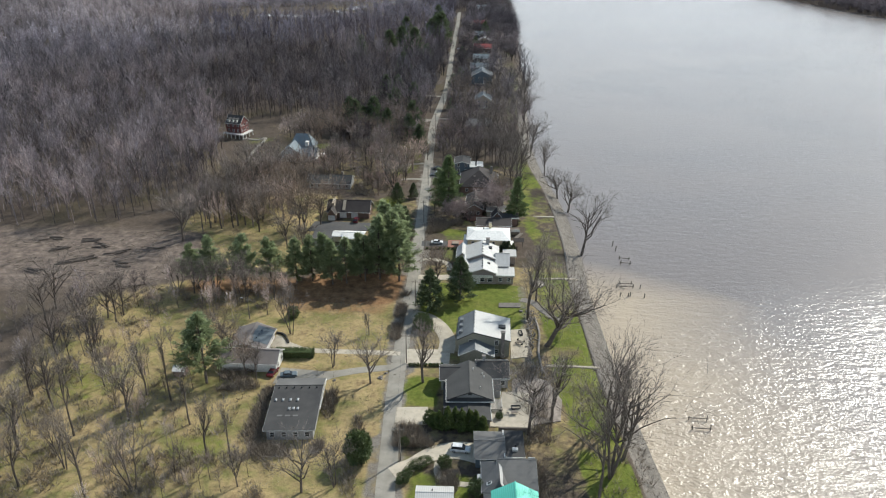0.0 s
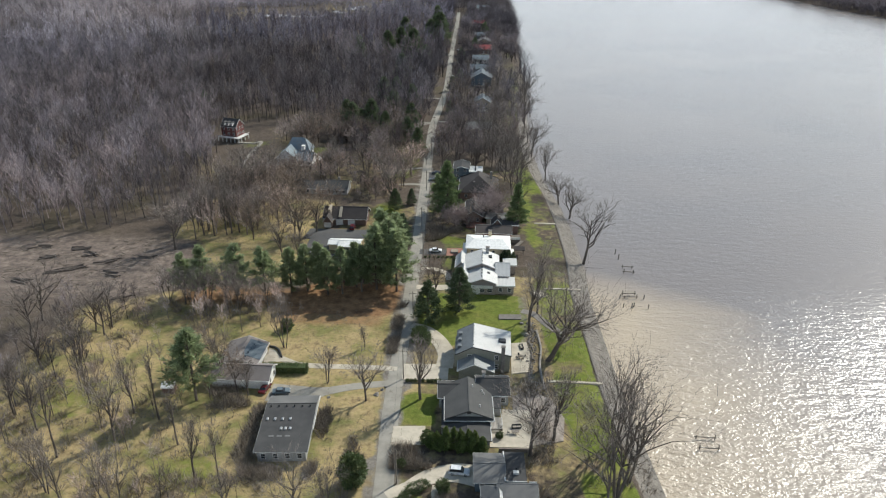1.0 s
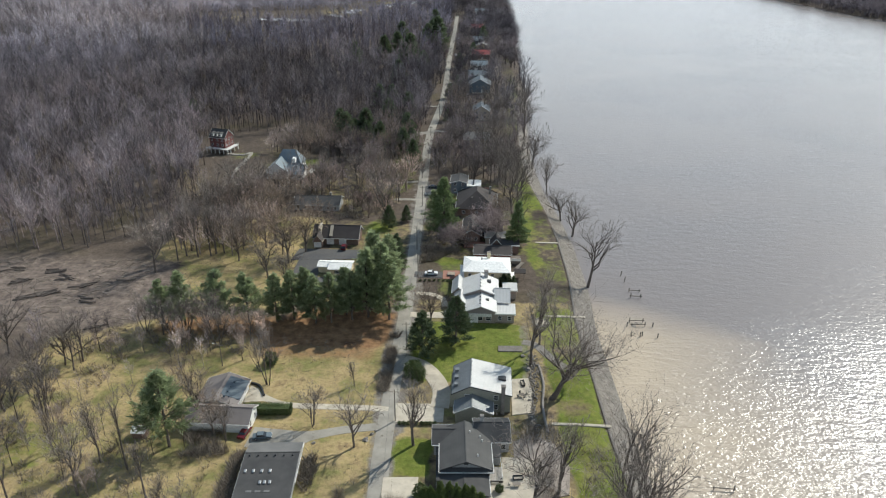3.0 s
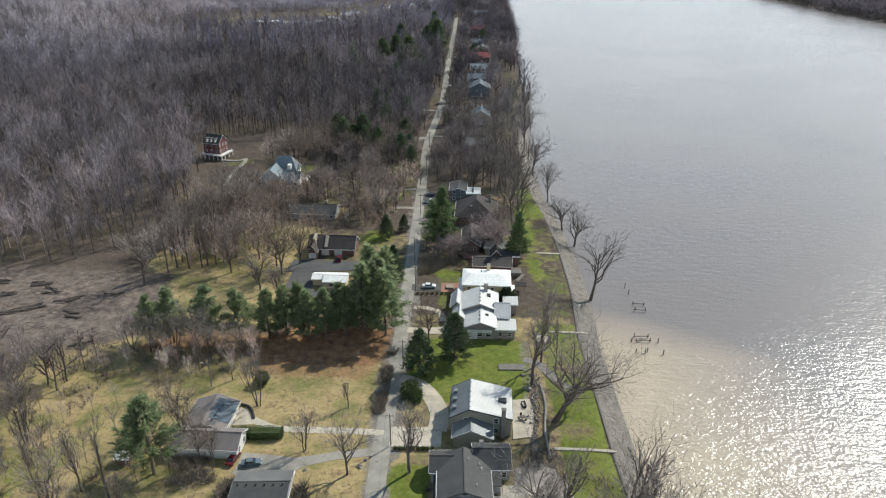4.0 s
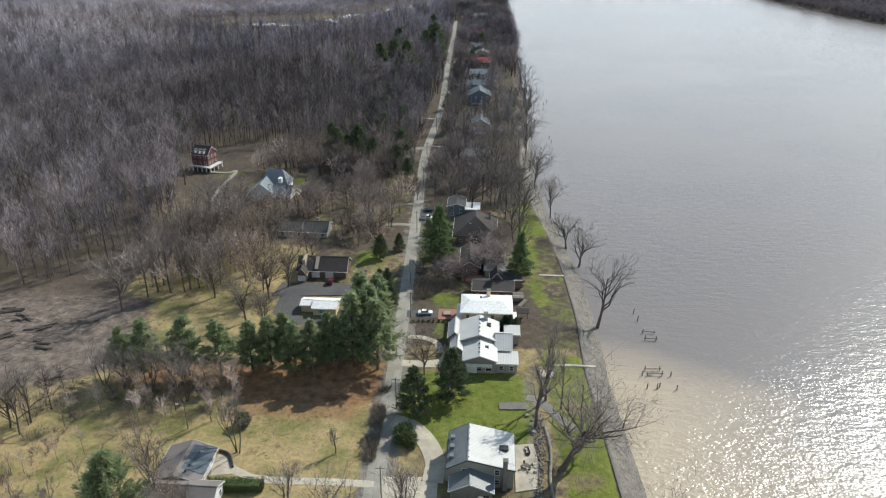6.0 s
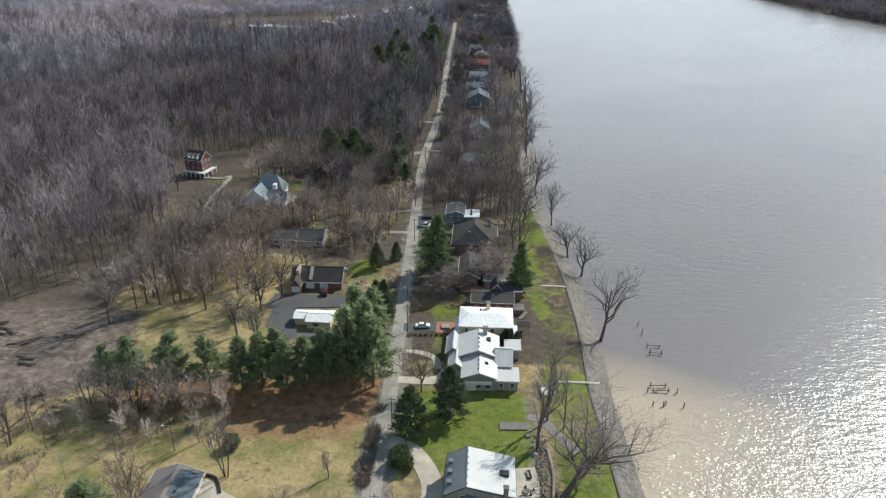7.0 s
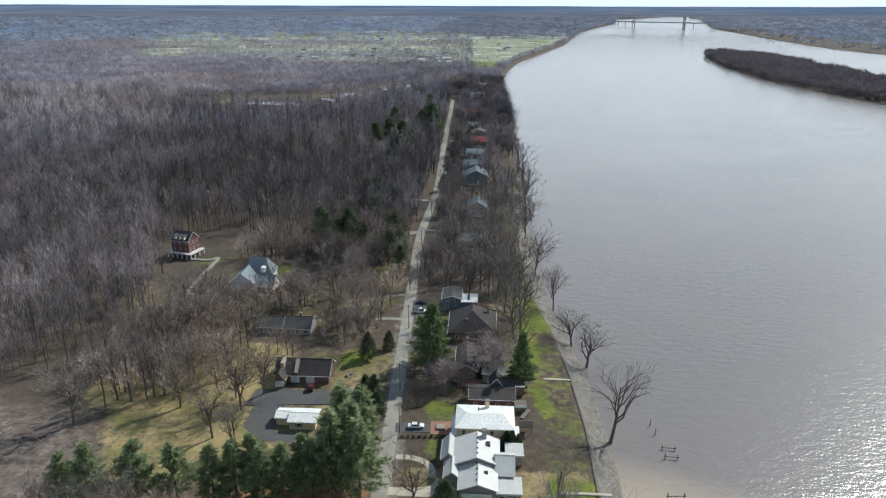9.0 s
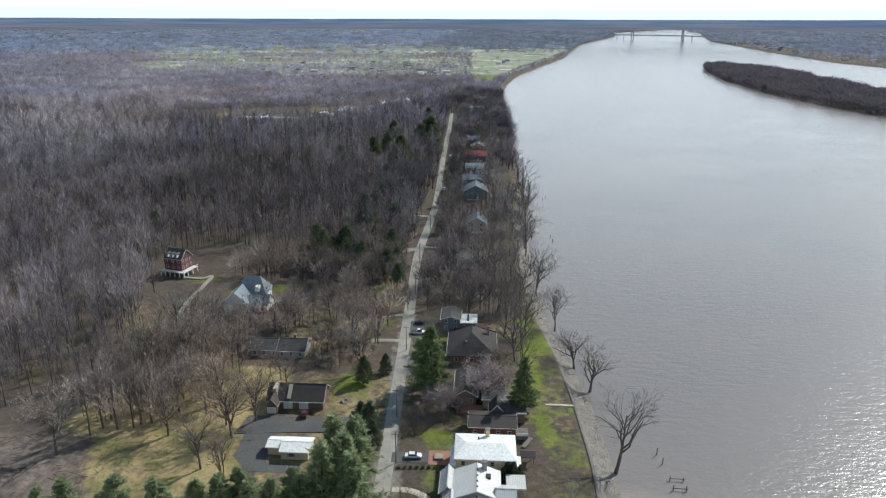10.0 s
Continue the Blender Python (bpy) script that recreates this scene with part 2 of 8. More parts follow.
M_ROOF_BLUE = seamed("blue_grey_shingles", (0.135, 0.17, 0.195), (0.19, 0.225, 0.25), 0.25, 0.75, 0, 0.006, 2)
M_ROOF_STEEL = seamed("steel_blue_shingles", (0.075, 0.095, 0.115), (0.11, 0.135, 0.155), 0.25, 0.8, 0, 0.006, 2)
M_ROOF_TEAL = seamed("teal_metal_roofing", (0.12, 0.55, 0.42), (0.16, 0.62, 0.5), 0.4, 0.4, 0.1, 0.03, 0)
M_ROOF_TAUPE = seamed("taupe_shingles", (0.165, 0.143, 0.134), (0.215, 0.188, 0.175), 0.25, 0.85, 0, 0.006, 2)
M_ROOF_RED = seamed("red_metal_roofing", (0.22, 0.03, 0.03), (0.28, 0.05, 0.045), 0.4, 0.5, 0.1, 0.03, 0)
M_TRIM = surface("white_trim", (0.78, 0.77, 0.74), None, 3, 0.5, 0.6, 0, vary=0.05)
M_DARK = surface("dark_trim", (0.04, 0.04, 0.042), None, 3, 0.5, 0.5, 0, vary=0.1)
M_DECK = surface("silvered_deck_boards", (0.42, 0.39, 0.35), (0.34, 0.315, 0.28), 6, 0.6, 0.85, 0.01, vary=0.15)
M_WOOD = surface("weathered_wood", (0.21, 0.18, 0.15), (0.15, 0.13, 0.11), 6, 0.6, 0.85, 0.01, vary=0.25)
M_BRICKPAVE = surface("brick_paving", (0.32, 0.16, 0.11), (0.26, 0.13, 0.1), 5, 0.5, 0.85, 0.01, vary=0.1)
M_CAR_WHITE = surface("white_car_paint", (0.8, 0.8, 0.8), (0.76, 0.76, 0.76), 1, 0.5, 0.25, 0, vary=0)
M_CAR_DARK = surface("dark_car_paint", (0.03, 0.04, 0.055), None, 1, 0.5, 0.25, 0, vary=0)
M_CAR_RED = surface("maroon_car_paint", (0.12, 0.015, 0.02), None, 1, 0.5, 0.25, 0, vary=0)
M_RUBBER = surface("rubber", (0.02, 0.02, 0.02), None, 5, 1, 0.8, 0, vary=0)
M_STEEL = surface("galvanised_steel", (0.5, 0.5, 0.5), None, 5, 1, 0.45, 0, metal=0.8, vary=0.1)

M_GLASS, _n, _l, _b = shader("window_glass")
_b.inputs["Base Color"].default_value = (0.03, 0.035, 0.04, 1)
_b.inputs["Roughness"].default_value, _b.inputs["Specular IOR Level"].default_value = 0.06, 0.7


def water_material():
    """Silty river water: paler and more golden along the bank, with sunlight put into that gold, short wind waves over
    it that die away upstream.
    """
    m, nodes, links, bsdf = shader("river_water")
    tc = nodes.new("ShaderNodeTexCoord")
    mp = nodes.new("ShaderNodeMapping")
    mp.inputs["Rotation"].default_value = (0, 0, radians(12))
    mp.inputs["Scale"].default_value = (0.75, 1.0, 1.0)
    links.new(tc.outputs["Object"], mp.inputs["Vector"])
    v = mp.outputs["Vector"]
    silt = noise_node(nodes, links, v, 0.012, 5)
    deep = ramp_node(nodes, links, silt.outputs["Fac"], (0.3, (0.215, 0.186, 0.172)), (0.7, (0.188, 0.169, 0.163)))
    sep = nodes.new("ShaderNodeSeparateXYZ")
    links.new(tc.outputs["Object"], sep.inputs["Vector"])
    shelf = nodes.new("ShaderNodeMath")
    shelf.operation = "MULTIPLY_ADD"
    links.new(silt.outputs["Fac"], shelf.inputs[0])
    shelf.inputs[1].default_value = 70.0
    links.new(sep.outputs["X"], shelf.inputs[2])
    off = nodes.new("ShaderNodeMapRange")
    off.inputs["From Min"].default_value, off.inputs["From Max"].default_value = 78.0, 135.0
    # the painted gold fades out upstream, imitating the edge of cloud shade
    up = nodes.new("ShaderNodeMapRange")
    up.inputs["From Min"].default_value, up.inputs["From Max"].default_value = 222.0, 290.0
    up.inputs["To Min"].default_value, up.inputs["To Max"].default_value = 0.0, 150.0
    links.new(sep.outputs["Y"], up.inputs["Value"])
    away = nodes.new("ShaderNodeMath")
    links.new(shelf.outputs["Value"], away.inputs[0])
    links.new(up.outputs["Result"], away.inputs[1])
    links.new(away.outputs["Value"], off.inputs["Value"])
    links.new(mix_node(nodes, links, off.outputs["Result"], rgb_node(nodes, (0.43, 0.352, 0.258)), deep.outputs["Color"]), bsdf.inputs["Base Color"])
    bsdf.inputs["Roughness"].default_value, bsdf.inputs["IOR"].default_value = 0.24, 1.4
    waves, chop, wind = noise_node(nodes, links, v, 1.15, 2, 0.5), noise_node(nodes, links, v, 3.0, 1, 0.5), noise_node(nodes, links, v, 0.012, 3)
    add = nodes.new("ShaderNodeMath")
    add.operation = "MULTIPLY_ADD"
    links.new(chop.outputs["Fac"], add.inputs[0])
    add.inputs[1].default_value = 0.4
    links.new(waves.outputs["Fac"], add.inputs[2])
    lie = nodes.new("ShaderNodeMapping")
    lie.inputs["Rotation"].default_value, lie.inputs["Scale"].default_value = (0, 0, radians(-14)), (0.42, 1.0, 1.0)
    links.new(tc.outputs["Object"], lie.inputs["Vector"])
    swell = noise_node(nodes, links, lie.outputs["Vector"], 0.46, 2, 0.5)
    total = nodes.new("ShaderNodeMath")
    total.operation = "MULTIPLY_ADD"
    links.new(swell.outputs["Fac"], total.inputs[0])
    total.inputs[1].default_value = 2.0
    links.new(add.outputs["Value"], total.inputs[2])
    gust = nodes.new("ShaderNodeMapRange")
    gust.inputs["From Min"].default_value, gust.inputs["From Max"].default_value = 0.35, 0.65
    gust.inputs["To Min"].default_value, gust.inputs["To Max"].default_value = 0.7, 1.0
    links.new(wind.outputs["Fac"], gust.inputs["Value"])
    b = nodes.new("ShaderNodeBump")
    b.inputs["Distance"].default_value = 0.335
    reach = nodes.new("ShaderNodeMapRange")
    reach.inputs["From Min"].default_value, reach.inputs["From Max"].default_value = 152.0, 244.0
    reach.inputs["To Min"].default_value, reach.inputs["To Max"].default_value = 1.0, 0.32
    links.new(sep.outputs["Y"], reach.inputs["Value"])
    calm = nodes.new("ShaderNodeMath")
    calm.operation = "MULTIPLY"
    links.new(gust.outputs["Result"], calm.inputs[0])
    links.new(reach.outputs["Result"], calm.inputs[1])
    links.new(calm.outputs["Value"], b.inputs["Strength"])
    links.new(total.outputs["Value"], b.inputs["Height"])
    links.new(b.outputs["Normal"], bsdf.inputs["Normal"])
    return m


M_WATER = water_material()
M_POND = surface("still_water", (0.05, 0.047, 0.04), (0.06, 0.055, 0.045), 0.4, 0.05, 0.04, 0, vary=0, spec=0.5)


def ground_material():
    """Land cover: red channel of 'cover' is dry grass, green is lawn, blue is gravel; what is left is leaf litter and soil."""
    m, nodes, links, bsdf = shader("ground_cover")
    v = nodes.new("ShaderNodeTexCoord").outputs["Object"]
    at = nodes.new("ShaderNodeAttribute")
    at.attribute_name = "cover"
    sep = nodes.new("ShaderNodeSeparateColor")
    links.new(at.outputs["Color"], sep.inputs["Color"])
    n1, n2, n3 = noise_node(nodes, links, v, 0.035, 6), noise_node(nodes, links, v, 0.35, 5), noise_node(nodes, links, v, 2.5, 4)
    litter = ramp_node(nodes, links, n1.outputs["Fac"], (0.3, (0.07, 0.056, 0.047)), (0.5, (0.11, 0.087, 0.07)), (0.72, (0.09, 0.076, 0.046)))
    blend = nodes.new("ShaderNodeMath")
    blend.operation = "MULTIPLY_ADD"
    links.new(n2.outputs["Fac"], blend.inputs[0])
    blend.inputs[1].default_value = 0.6
    mid = noise_node(nodes, links, v, 0.09, 5)
    links.new(mid.outputs["Fac"], blend.inputs[2])
    dry = ramp_node(nodes, links, blend.outputs["Value"], (0.55, (0.29, 0.212, 0.118)), (0.72, (0.4, 0.308, 0.16)), (0.83, (0.3, 0.243, 0.115)), (0.95, (0.19, 0.18, 0.07)))
    lawn = ramp_node(nodes, links, mid.outputs["Fac"], (0.3, (0.178, 0.19, 0.05)), (0.45, (0.128, 0.158, 0.03)), (0.56, (0.158, 0.175, 0.038)), (0.72, (0.228, 0.205, 0.078)))
    stone = ramp_node(nodes, links, n3.outputs["Fac"], (0.3, (0.17, 0.153, 0.136)), (0.7, (0.25, 0.226, 0.2)))

    def amount(channel):
        a = nodes.new("ShaderNodeMath")
        a.operation = "MULTIPLY_ADD"
        links.new(n2.outputs["Fac"], a.inputs[0])
        a.inputs[1].default_value = 0.7
        links.new(sep.outputs[channel], a.inputs[2])
        r = ramp_node(nodes, links, a.outputs["Value"], (0.72, (0, 0, 0)), (1.0, (1, 1, 1)))
        return r.outputs["Color"]

    mud = ramp_node(nodes, links, n2.outputs["Fac"], (0.3, (0.125, 0.1, 0.088)), (0.55, (0.185, 0.148, 0.126)), (0.75, (0.26, 0.212, 0.176)))
    c = mix_node(nodes, links, at.outputs["Alpha"], litter.outputs["Color"], mud.outputs["Color"])
    c = mix_node(nodes, links, amount("Red"), c, dry.outputs["Color"])
    c = mix_node(nodes, links, amount("Green"), c, lawn.outputs["Color"])
    c = mix_node(nodes, links, amount("Blue"), c, stone.outputs["Color"])
    fall = nodes.new("ShaderNodeAttribute")
    fall.attribute_name = "needle_fall"
    sward = nodes.new("ShaderNodeAttribute")
    sward.attribute_name = "pasture"
    strip = noise_node(nodes, links, v, 0.011, 3)
    # field tones greyed and blued, with distance haze in the colour
    grass = ramp_node(nodes, links, strip.outputs["Fac"], (0.38, (0.18, 0.2, 0.14)), (0.46, (0.34, 0.335, 0.265)), (0.53, (0.18, 0.215, 0.13)), (0.62, (0.46, 0.44, 0.365)))
    c = mix_node(nodes, links, sward.outputs["Fac"], c, grass.outputs["Color"])
    heap = nodes.new("ShaderNodeMath")
    heap.operation = "MULTIPLY_ADD"
    links.new(n2.outputs["Fac"], heap.inputs[0])
    heap.inputs[1].default_value = 0.7
    links.new(fall.outputs["Fac"], heap.inputs[2])
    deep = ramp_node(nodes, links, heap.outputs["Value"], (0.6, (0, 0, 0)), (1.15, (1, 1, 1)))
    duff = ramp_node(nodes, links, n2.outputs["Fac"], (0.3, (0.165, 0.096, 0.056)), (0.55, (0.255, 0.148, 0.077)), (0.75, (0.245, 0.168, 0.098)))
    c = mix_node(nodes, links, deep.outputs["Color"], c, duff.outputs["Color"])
    g = ramp_node(nodes, links, n2.outputs["Fac"], (0.25, (0.7, 0.7, 0.7)), (0.75, (1.2, 1.2, 1.2)))
    c = mix_node(nodes, links, 1.0, c, g.outputs["Color"], "MULTIPLY")
    n4 = noise_node(nodes, links, v, 0.9, 5, 0.7)
    g2 = ramp_node(nodes, links, n4.outputs["Fac"], (0.32, (0.72, 0.7, 0.66)), (0.5, (1, 1, 1)), (0.7, (1.22, 1.2, 1.12)))
    c = mix_node(nodes, links, 1.0, c, g2.outputs["Color"], "MULTIPLY")
    links.new(c, bsdf.inputs["Base Color"])
    bsdf.inputs["Roughness"].default_value, bsdf.inputs["Specular IOR Level"].default_value = 0.95, 0.15
    b = nodes.new("ShaderNodeBump")
    b.inputs["Strength"].default_value, b.inputs["Distance"].default_value = 0.7, 0.25
    links.new(n3.outputs["Fac"], b.inputs["Height"])
    links.new(b.outputs["Normal"], bsdf.inputs["Normal"])
    return m


M_GROUND = ground_material()

# ---- land and river ----
EYE = np.array((0.0, 80.0, 113.0))
WATER_Z = -4.5
SHORE = ((-400, 60), (60, 48), (130, 43.4), (170, 39.5), (225, 36.8), (255, 37.5), (290, 36), (320, 33), (350, 28.5), (400, 24.8), (470, 25.5),
         (560, 29), (650, 27), (840, 29.5), (1000, 28), (1228, 25), (1429, 34), (1713, 72), (2020, 144), (2461, 247), (3866, 474), (5553, 926),
         (7538, 1258), (9000, 1900), (60000, 24000))
FAR_SHORE = ((-400, 1100), (1500, 1060), (2076, 1046), (2304, 1021), (2890, 1081), (4502, 1304), (7770, 2145), (9000, 2350), (60000, 24500))


def along(table, y):
    return np.interp(y, [a for a, _ in table], [b for _, b in table])


def far_in(p):
    """Draws what lies beyond 2.5 km in towards the eye along its own ray, so that the horizon ends within 4.8 km."""
    p = np.asarray(p, float)
    off = p - EYE
    reach = np.hypot(off[..., 0], off[..., 1])
    over = np.maximum(reach - 2500.0, 0)
    k = np.where(over > 0, (2500.0 + over * 2300.0 / (over + 2300.0)) / np.maximum(reach, 1), 1.0)
    return np.where((over > 0)[..., None], EYE + off * k[..., None], p)


def soft_box(x, y, x0, x1, y0, y1, edge=3.0):
    f = lambda v, a, b: np.clip((v - a) / edge + 0.5, 0, 1) * np.clip((b - v) / edge + 0.5, 0, 1)  # noqa: E731
    return f(x, x0, x1) * f(y, y0, y1)


def blob(x, y, cx, cy, rx, ry):
    return np.clip(1.6 - 1.2 * np.hypot((x - cx) / rx, (y - cy) / ry), 0, 1)


def waves2(x, y, s, seed):
    """Smooth uneven values from 0 to 1."""
    r = np.random.RandomState(seed)
    out = 0
    for k in range(6):
        a, b, c = r.uniform(-1, 1), r.uniform(-1, 1), r.uniform(0, 6.3)
        out = out + np.sin((a * x + b * y) * (1 + 0.4 * k) / s + c)
    return 0.5 + out / 7.0


ROAD = ((-400, -10), (60, -16.5), (125, -19.5), (157, -21.7), (185, -22.7), (221, -23.5), (254, -24.8), (308, -27.2), (363, -29.7), (400, -31.6),
        (426, -32.4), (447, -32.2), (520, -30.5), (587, -32.1), (700, -35.5), (877, -39.3), (1101, -46.6), (1250, -52))


SLOUGH = ((-300, 938, 8), (-262, 944, 26), (-226, 950, 30), (-200, 985, 26), (-185, 1050, 20), (-140, 1128, 26), (-100, 1190, 28), (-62, 1240, 26))


def near_slough(x, y, reach):
    best = np.full(np.shape(x), 1e9)
    for a, b in zip(SLOUGH, SLOUGH[1:]):
        d = np.array((b[0] - a[0], b[1] - a[1]), float)
        t = np.clip(((x - a[0]) * d[0] + (y - a[1]) * d[1]) / (d @ d), 0, 1)
        best = np.minimum(best, np.hypot(x - a[0] - t * d[0], y - a[1] - t * d[1]))
    return best < reach


def open_plain(x, y):
    """Farmland beyond the slough, as far as the woods that close it in."""
    edge = 60 * (waves2(x, y, 90, 33) - 0.5)
    west = np.clip((x + 0.48 * (y - 88) - 5 * edge) / 60, 0, 1)
    near, far = np.clip((y - 1590 - 2 * edge) / 60, 0, 1), np.clip((3400 + 22 * edge - y) / 120, 0, 1)
    return west * near * far * (x < along(SHORE, y) - 20)


def river_meadow(x, y):
    """The long green meadow beside the river."""
    return np.clip((x + 30 + 0.02 * (y - 1400)) / 18, 0, 1) * np.clip((along(SHORE, y) - 16 - x) / 10, 0, 1) * np.clip((y - 1385) / 30, 0, 1) * np.clip((2750 - y) / 80, 0, 1)


def field_kind(x, y):
    """One value for each field of the plain."""
    a, b = x + 0.12 * y, y - 0.1 * x
    return waves2(np.floor(a / 240 + 0.25 * np.sin(np.floor(b / 180) * 2.3)) * 240.0, np.floor(b / 180) * 180.0, 29, 12)


def field_edge(x, y):
    """Near the bounds between fields."""
    a, b = x + 0.12 * y, y - 0.1 * x
    f = (a / 240 + 0.25 * np.sin(np.floor(b / 180) * 2.3)) % 1.0
    g = (b / 180) % 1.0
    return (f < 0.06) | (g < 0.11)


def cover(x, y):
    """Amounts of dry grass, lawn and gravel at places of the plan."""
    xs, rd = along(SHORE, y), along(ROAD, y)
    u = x - xs
    dry = soft_box(x, y, -128, -15, -120, 217, 8) * (0.62 + 0.5 * waves2(x, y, 9, 3))
    dry = np.maximum(dry, soft_box(x, y, -122, -62, 222, 302, 8) * (0.5 + 0.6 * waves2(x, y, 12, 4)))
    dry = np.maximum(dry, soft_box(x, y, -60, -26, 226, 300, 6) * 0.5)
    dry = np.maximum(dry, soft_box(x, y, -160, -36, 300, 430, 10) * 0.5 * waves2(x, y, 14, 6))
    # grass thinned past y 232, so dark litter paints cloud shade over it
    dry = np.maximum(dry, ((x > rd) & (u < -8) & (y > -120) & (y < 1250)) * np.where(y < 236, 0.35 + 0.3 * waves2(x, y, 11, 8), np.where(y < 350, 0.1 + 0.36 * waves2(x, y, 7, 8), 0.16 * waves2(x, y, 11, 8))))
    green = 0.75 * soft_box(x, y, -21.5, 13.5, 189, 221, 2.5) + blob(x, y, 1, 206, 13, 13) + soft_box(x, y, -20, -10, 153, 166, 2)
    green = green + (soft_box(x, y, -100, 100, -120, 330, 14) * np.clip((u + 21) / 3, 0, 1) * np.clip((-6.8 - u) / 1.0, 0, 1)) * np.where(y < 232, 0.5 + 0.62 * waves2(x, y, 5, 9), 0.34 + 0.22 * waves2(x, y, 5, 9))
    green = green + ((y >= 320) & (y < 1000)) * np.clip((u + 17) / 5, 0, 1) * np.clip((-5 - u) / 2, 0, 1) * (0.3 + 0.24 * waves2(x, y, 13, 27)) * np.interp(y, (600, 800), (1, 0.75))
    green = green + (blob(x, y, -134, 402, 28, 24) + blob(x, y, -108, 372, 28, 18) + blob(x, y, -84, 374, 16, 10) + 0.8 * blob(x, y, -82, 643, 14, 9)) * (0.04 + 0.4 * waves2(x, y, 8, 13))
    green = green + soft_box(x, y, -48, -33, 280, 400, 6) * (0.15 + 0.6 * waves2(x, y, 9, 14)) + soft_box(x, y, -16, -5, 236, 266, 3) * 0.5
    green = green + blob(x, y, -65, 133, 12, 9) * 0.55 + blob(x, y, -104, 158, 16, 12) * 0.5 + soft_box(x, y, -15, 0, 116, 130, 3) * 0.7
    green = green + soft_box(x, y, -27, 20, 262, 350, 6) * 0.62 * waves2(x, y, 6, 19)
    gravel = np.clip((u + 7.5) / 2, 0, 1) * np.interp(y, (380, 640), (1, 0.3)) * (y < 900)
    gravel = np.maximum(gravel, soft_box(x, y, 11.5, 15.5, 140, 222, 2) * 0.5)
    gravel = np.maximum(gravel, (np.abs(x - rd) < 4.3) * (0.45 + 0.3 * waves2(x, y, 3, 23)) * np.interp(y, (300, 420), (1, 0.5)) * (y < 930))
    mud = soft_box(x, y, -210, -104 + 6 * np.sin(y / 7.0), 208, 256, 12)
    dry = dry * (1 - 0.9 * mud)
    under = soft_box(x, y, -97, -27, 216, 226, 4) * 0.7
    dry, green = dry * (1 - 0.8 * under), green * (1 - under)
    meadow = river_meadow(x, y)
    dry, green = np.maximum(dry * (1 - meadow), 0.7 * meadow), np.maximum(green * (1 - meadow), meadow * (0.45 + 0.3 * waves2(x, y, 60, 5)))
    reeds = near_slough(x, y - 22, 46) * (y > 900)
    dry = np.maximum(dry, reeds * (0.2 + 0.32 * waves2(x, y, 18, 41)))
    gravel = np.maximum(gravel, ((x > rd + 0) & (x < rd + 3.5) & (y > 400) & (y < 600)) * 0.35)
    return np.stack([np.clip(dry, 0, 1), np.clip(green, 0, 1), np.clip(gravel, 0, 1), np.clip(mud, 0, 1)], -1)


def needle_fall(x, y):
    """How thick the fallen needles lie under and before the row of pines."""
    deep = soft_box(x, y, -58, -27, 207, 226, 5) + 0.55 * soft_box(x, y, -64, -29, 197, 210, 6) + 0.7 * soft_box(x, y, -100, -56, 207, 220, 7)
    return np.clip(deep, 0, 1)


def ground_height(x, y):
    xs, xr = along(SHORE, y), along(FAR_SHORE, y)
    u = x - xs
    z = np.interp(u, [-60, -9, -7.2, -6.6, -3, 0, 4, 30], [0, -0.25, -0.45, -1.3, -3.2, -4.5, -6.5, -9])
    z = np.where(x > (xs + xr) / 2, np.interp(x - xr, [-30, 0, 6, 60], [-9, -4.6, -2, 0]), z)
    roll = 0.5 * (waves2(x, y, 16, 20) - 0.5)
    return z + np.where((u < -60) & (x < along(ROAD, y) - 16) & (y > 255), roll, 0)


def sheet(name, xx, yy, zz, material, attribute=None):
    """One sheet of quads over a table of places."""
    rows, cols = xx.shape
    me = bpy.data.meshes.new(name)
    pts = far_in(np.stack([xx, yy, zz], -1)).reshape(-1, 3)
    i = np.arange(rows * cols).reshape(rows, cols)
    quads = np.stack([i[:-1, :-1], i[:-1, 1:], i[1:, 1:], i[1:, :-1]], -1).reshape(-1, 4)
    fill_mesh(me, pts, quads)
    if attribute is not None:
        layer = me.color_attributes.new("cover", "FLOAT_COLOR", "POINT")
        layer.data.foreach_set("color", attribute.reshape(-1).astype(np.float32))
        sward = me.attributes.new("pasture", "FLOAT", "POINT")
        sward.data.foreach_set("value", (open_plain(xx, yy) * np.where(field_kind(xx, yy) > 0.3, 1.0, 0.55)).reshape(-1).astype(np.float32))
        fall = me.attributes.new("needle_fall", "FLOAT", "POINT")
        fall.data.foreach_set("value", needle_fall(xx, yy).reshape(-1).astype(np.float32))
    me.materials.append(material)
    me.shade_smooth()
    return new(name, me)


def fill_mesh(me, pts, polys):
    """Fast mesh from arrays: polys is (n, 3) or (n, 4)."""
    n, k = polys.shape
    me.vertices.add(len(pts))
    me.vertices.foreach_set("co", np.asarray(pts, np.float32).ravel())
    me.loops.add(n * k)
    me.loops.foreach_set("vertex_index", polys.astype(np.int32).ravel())
    me.polygons.add(n)
    me.polygons.foreach_set("loop_start", np.arange(0, n * k, k, dtype=np.int32))
    me.update(calc_edges=True)
    me.validate()


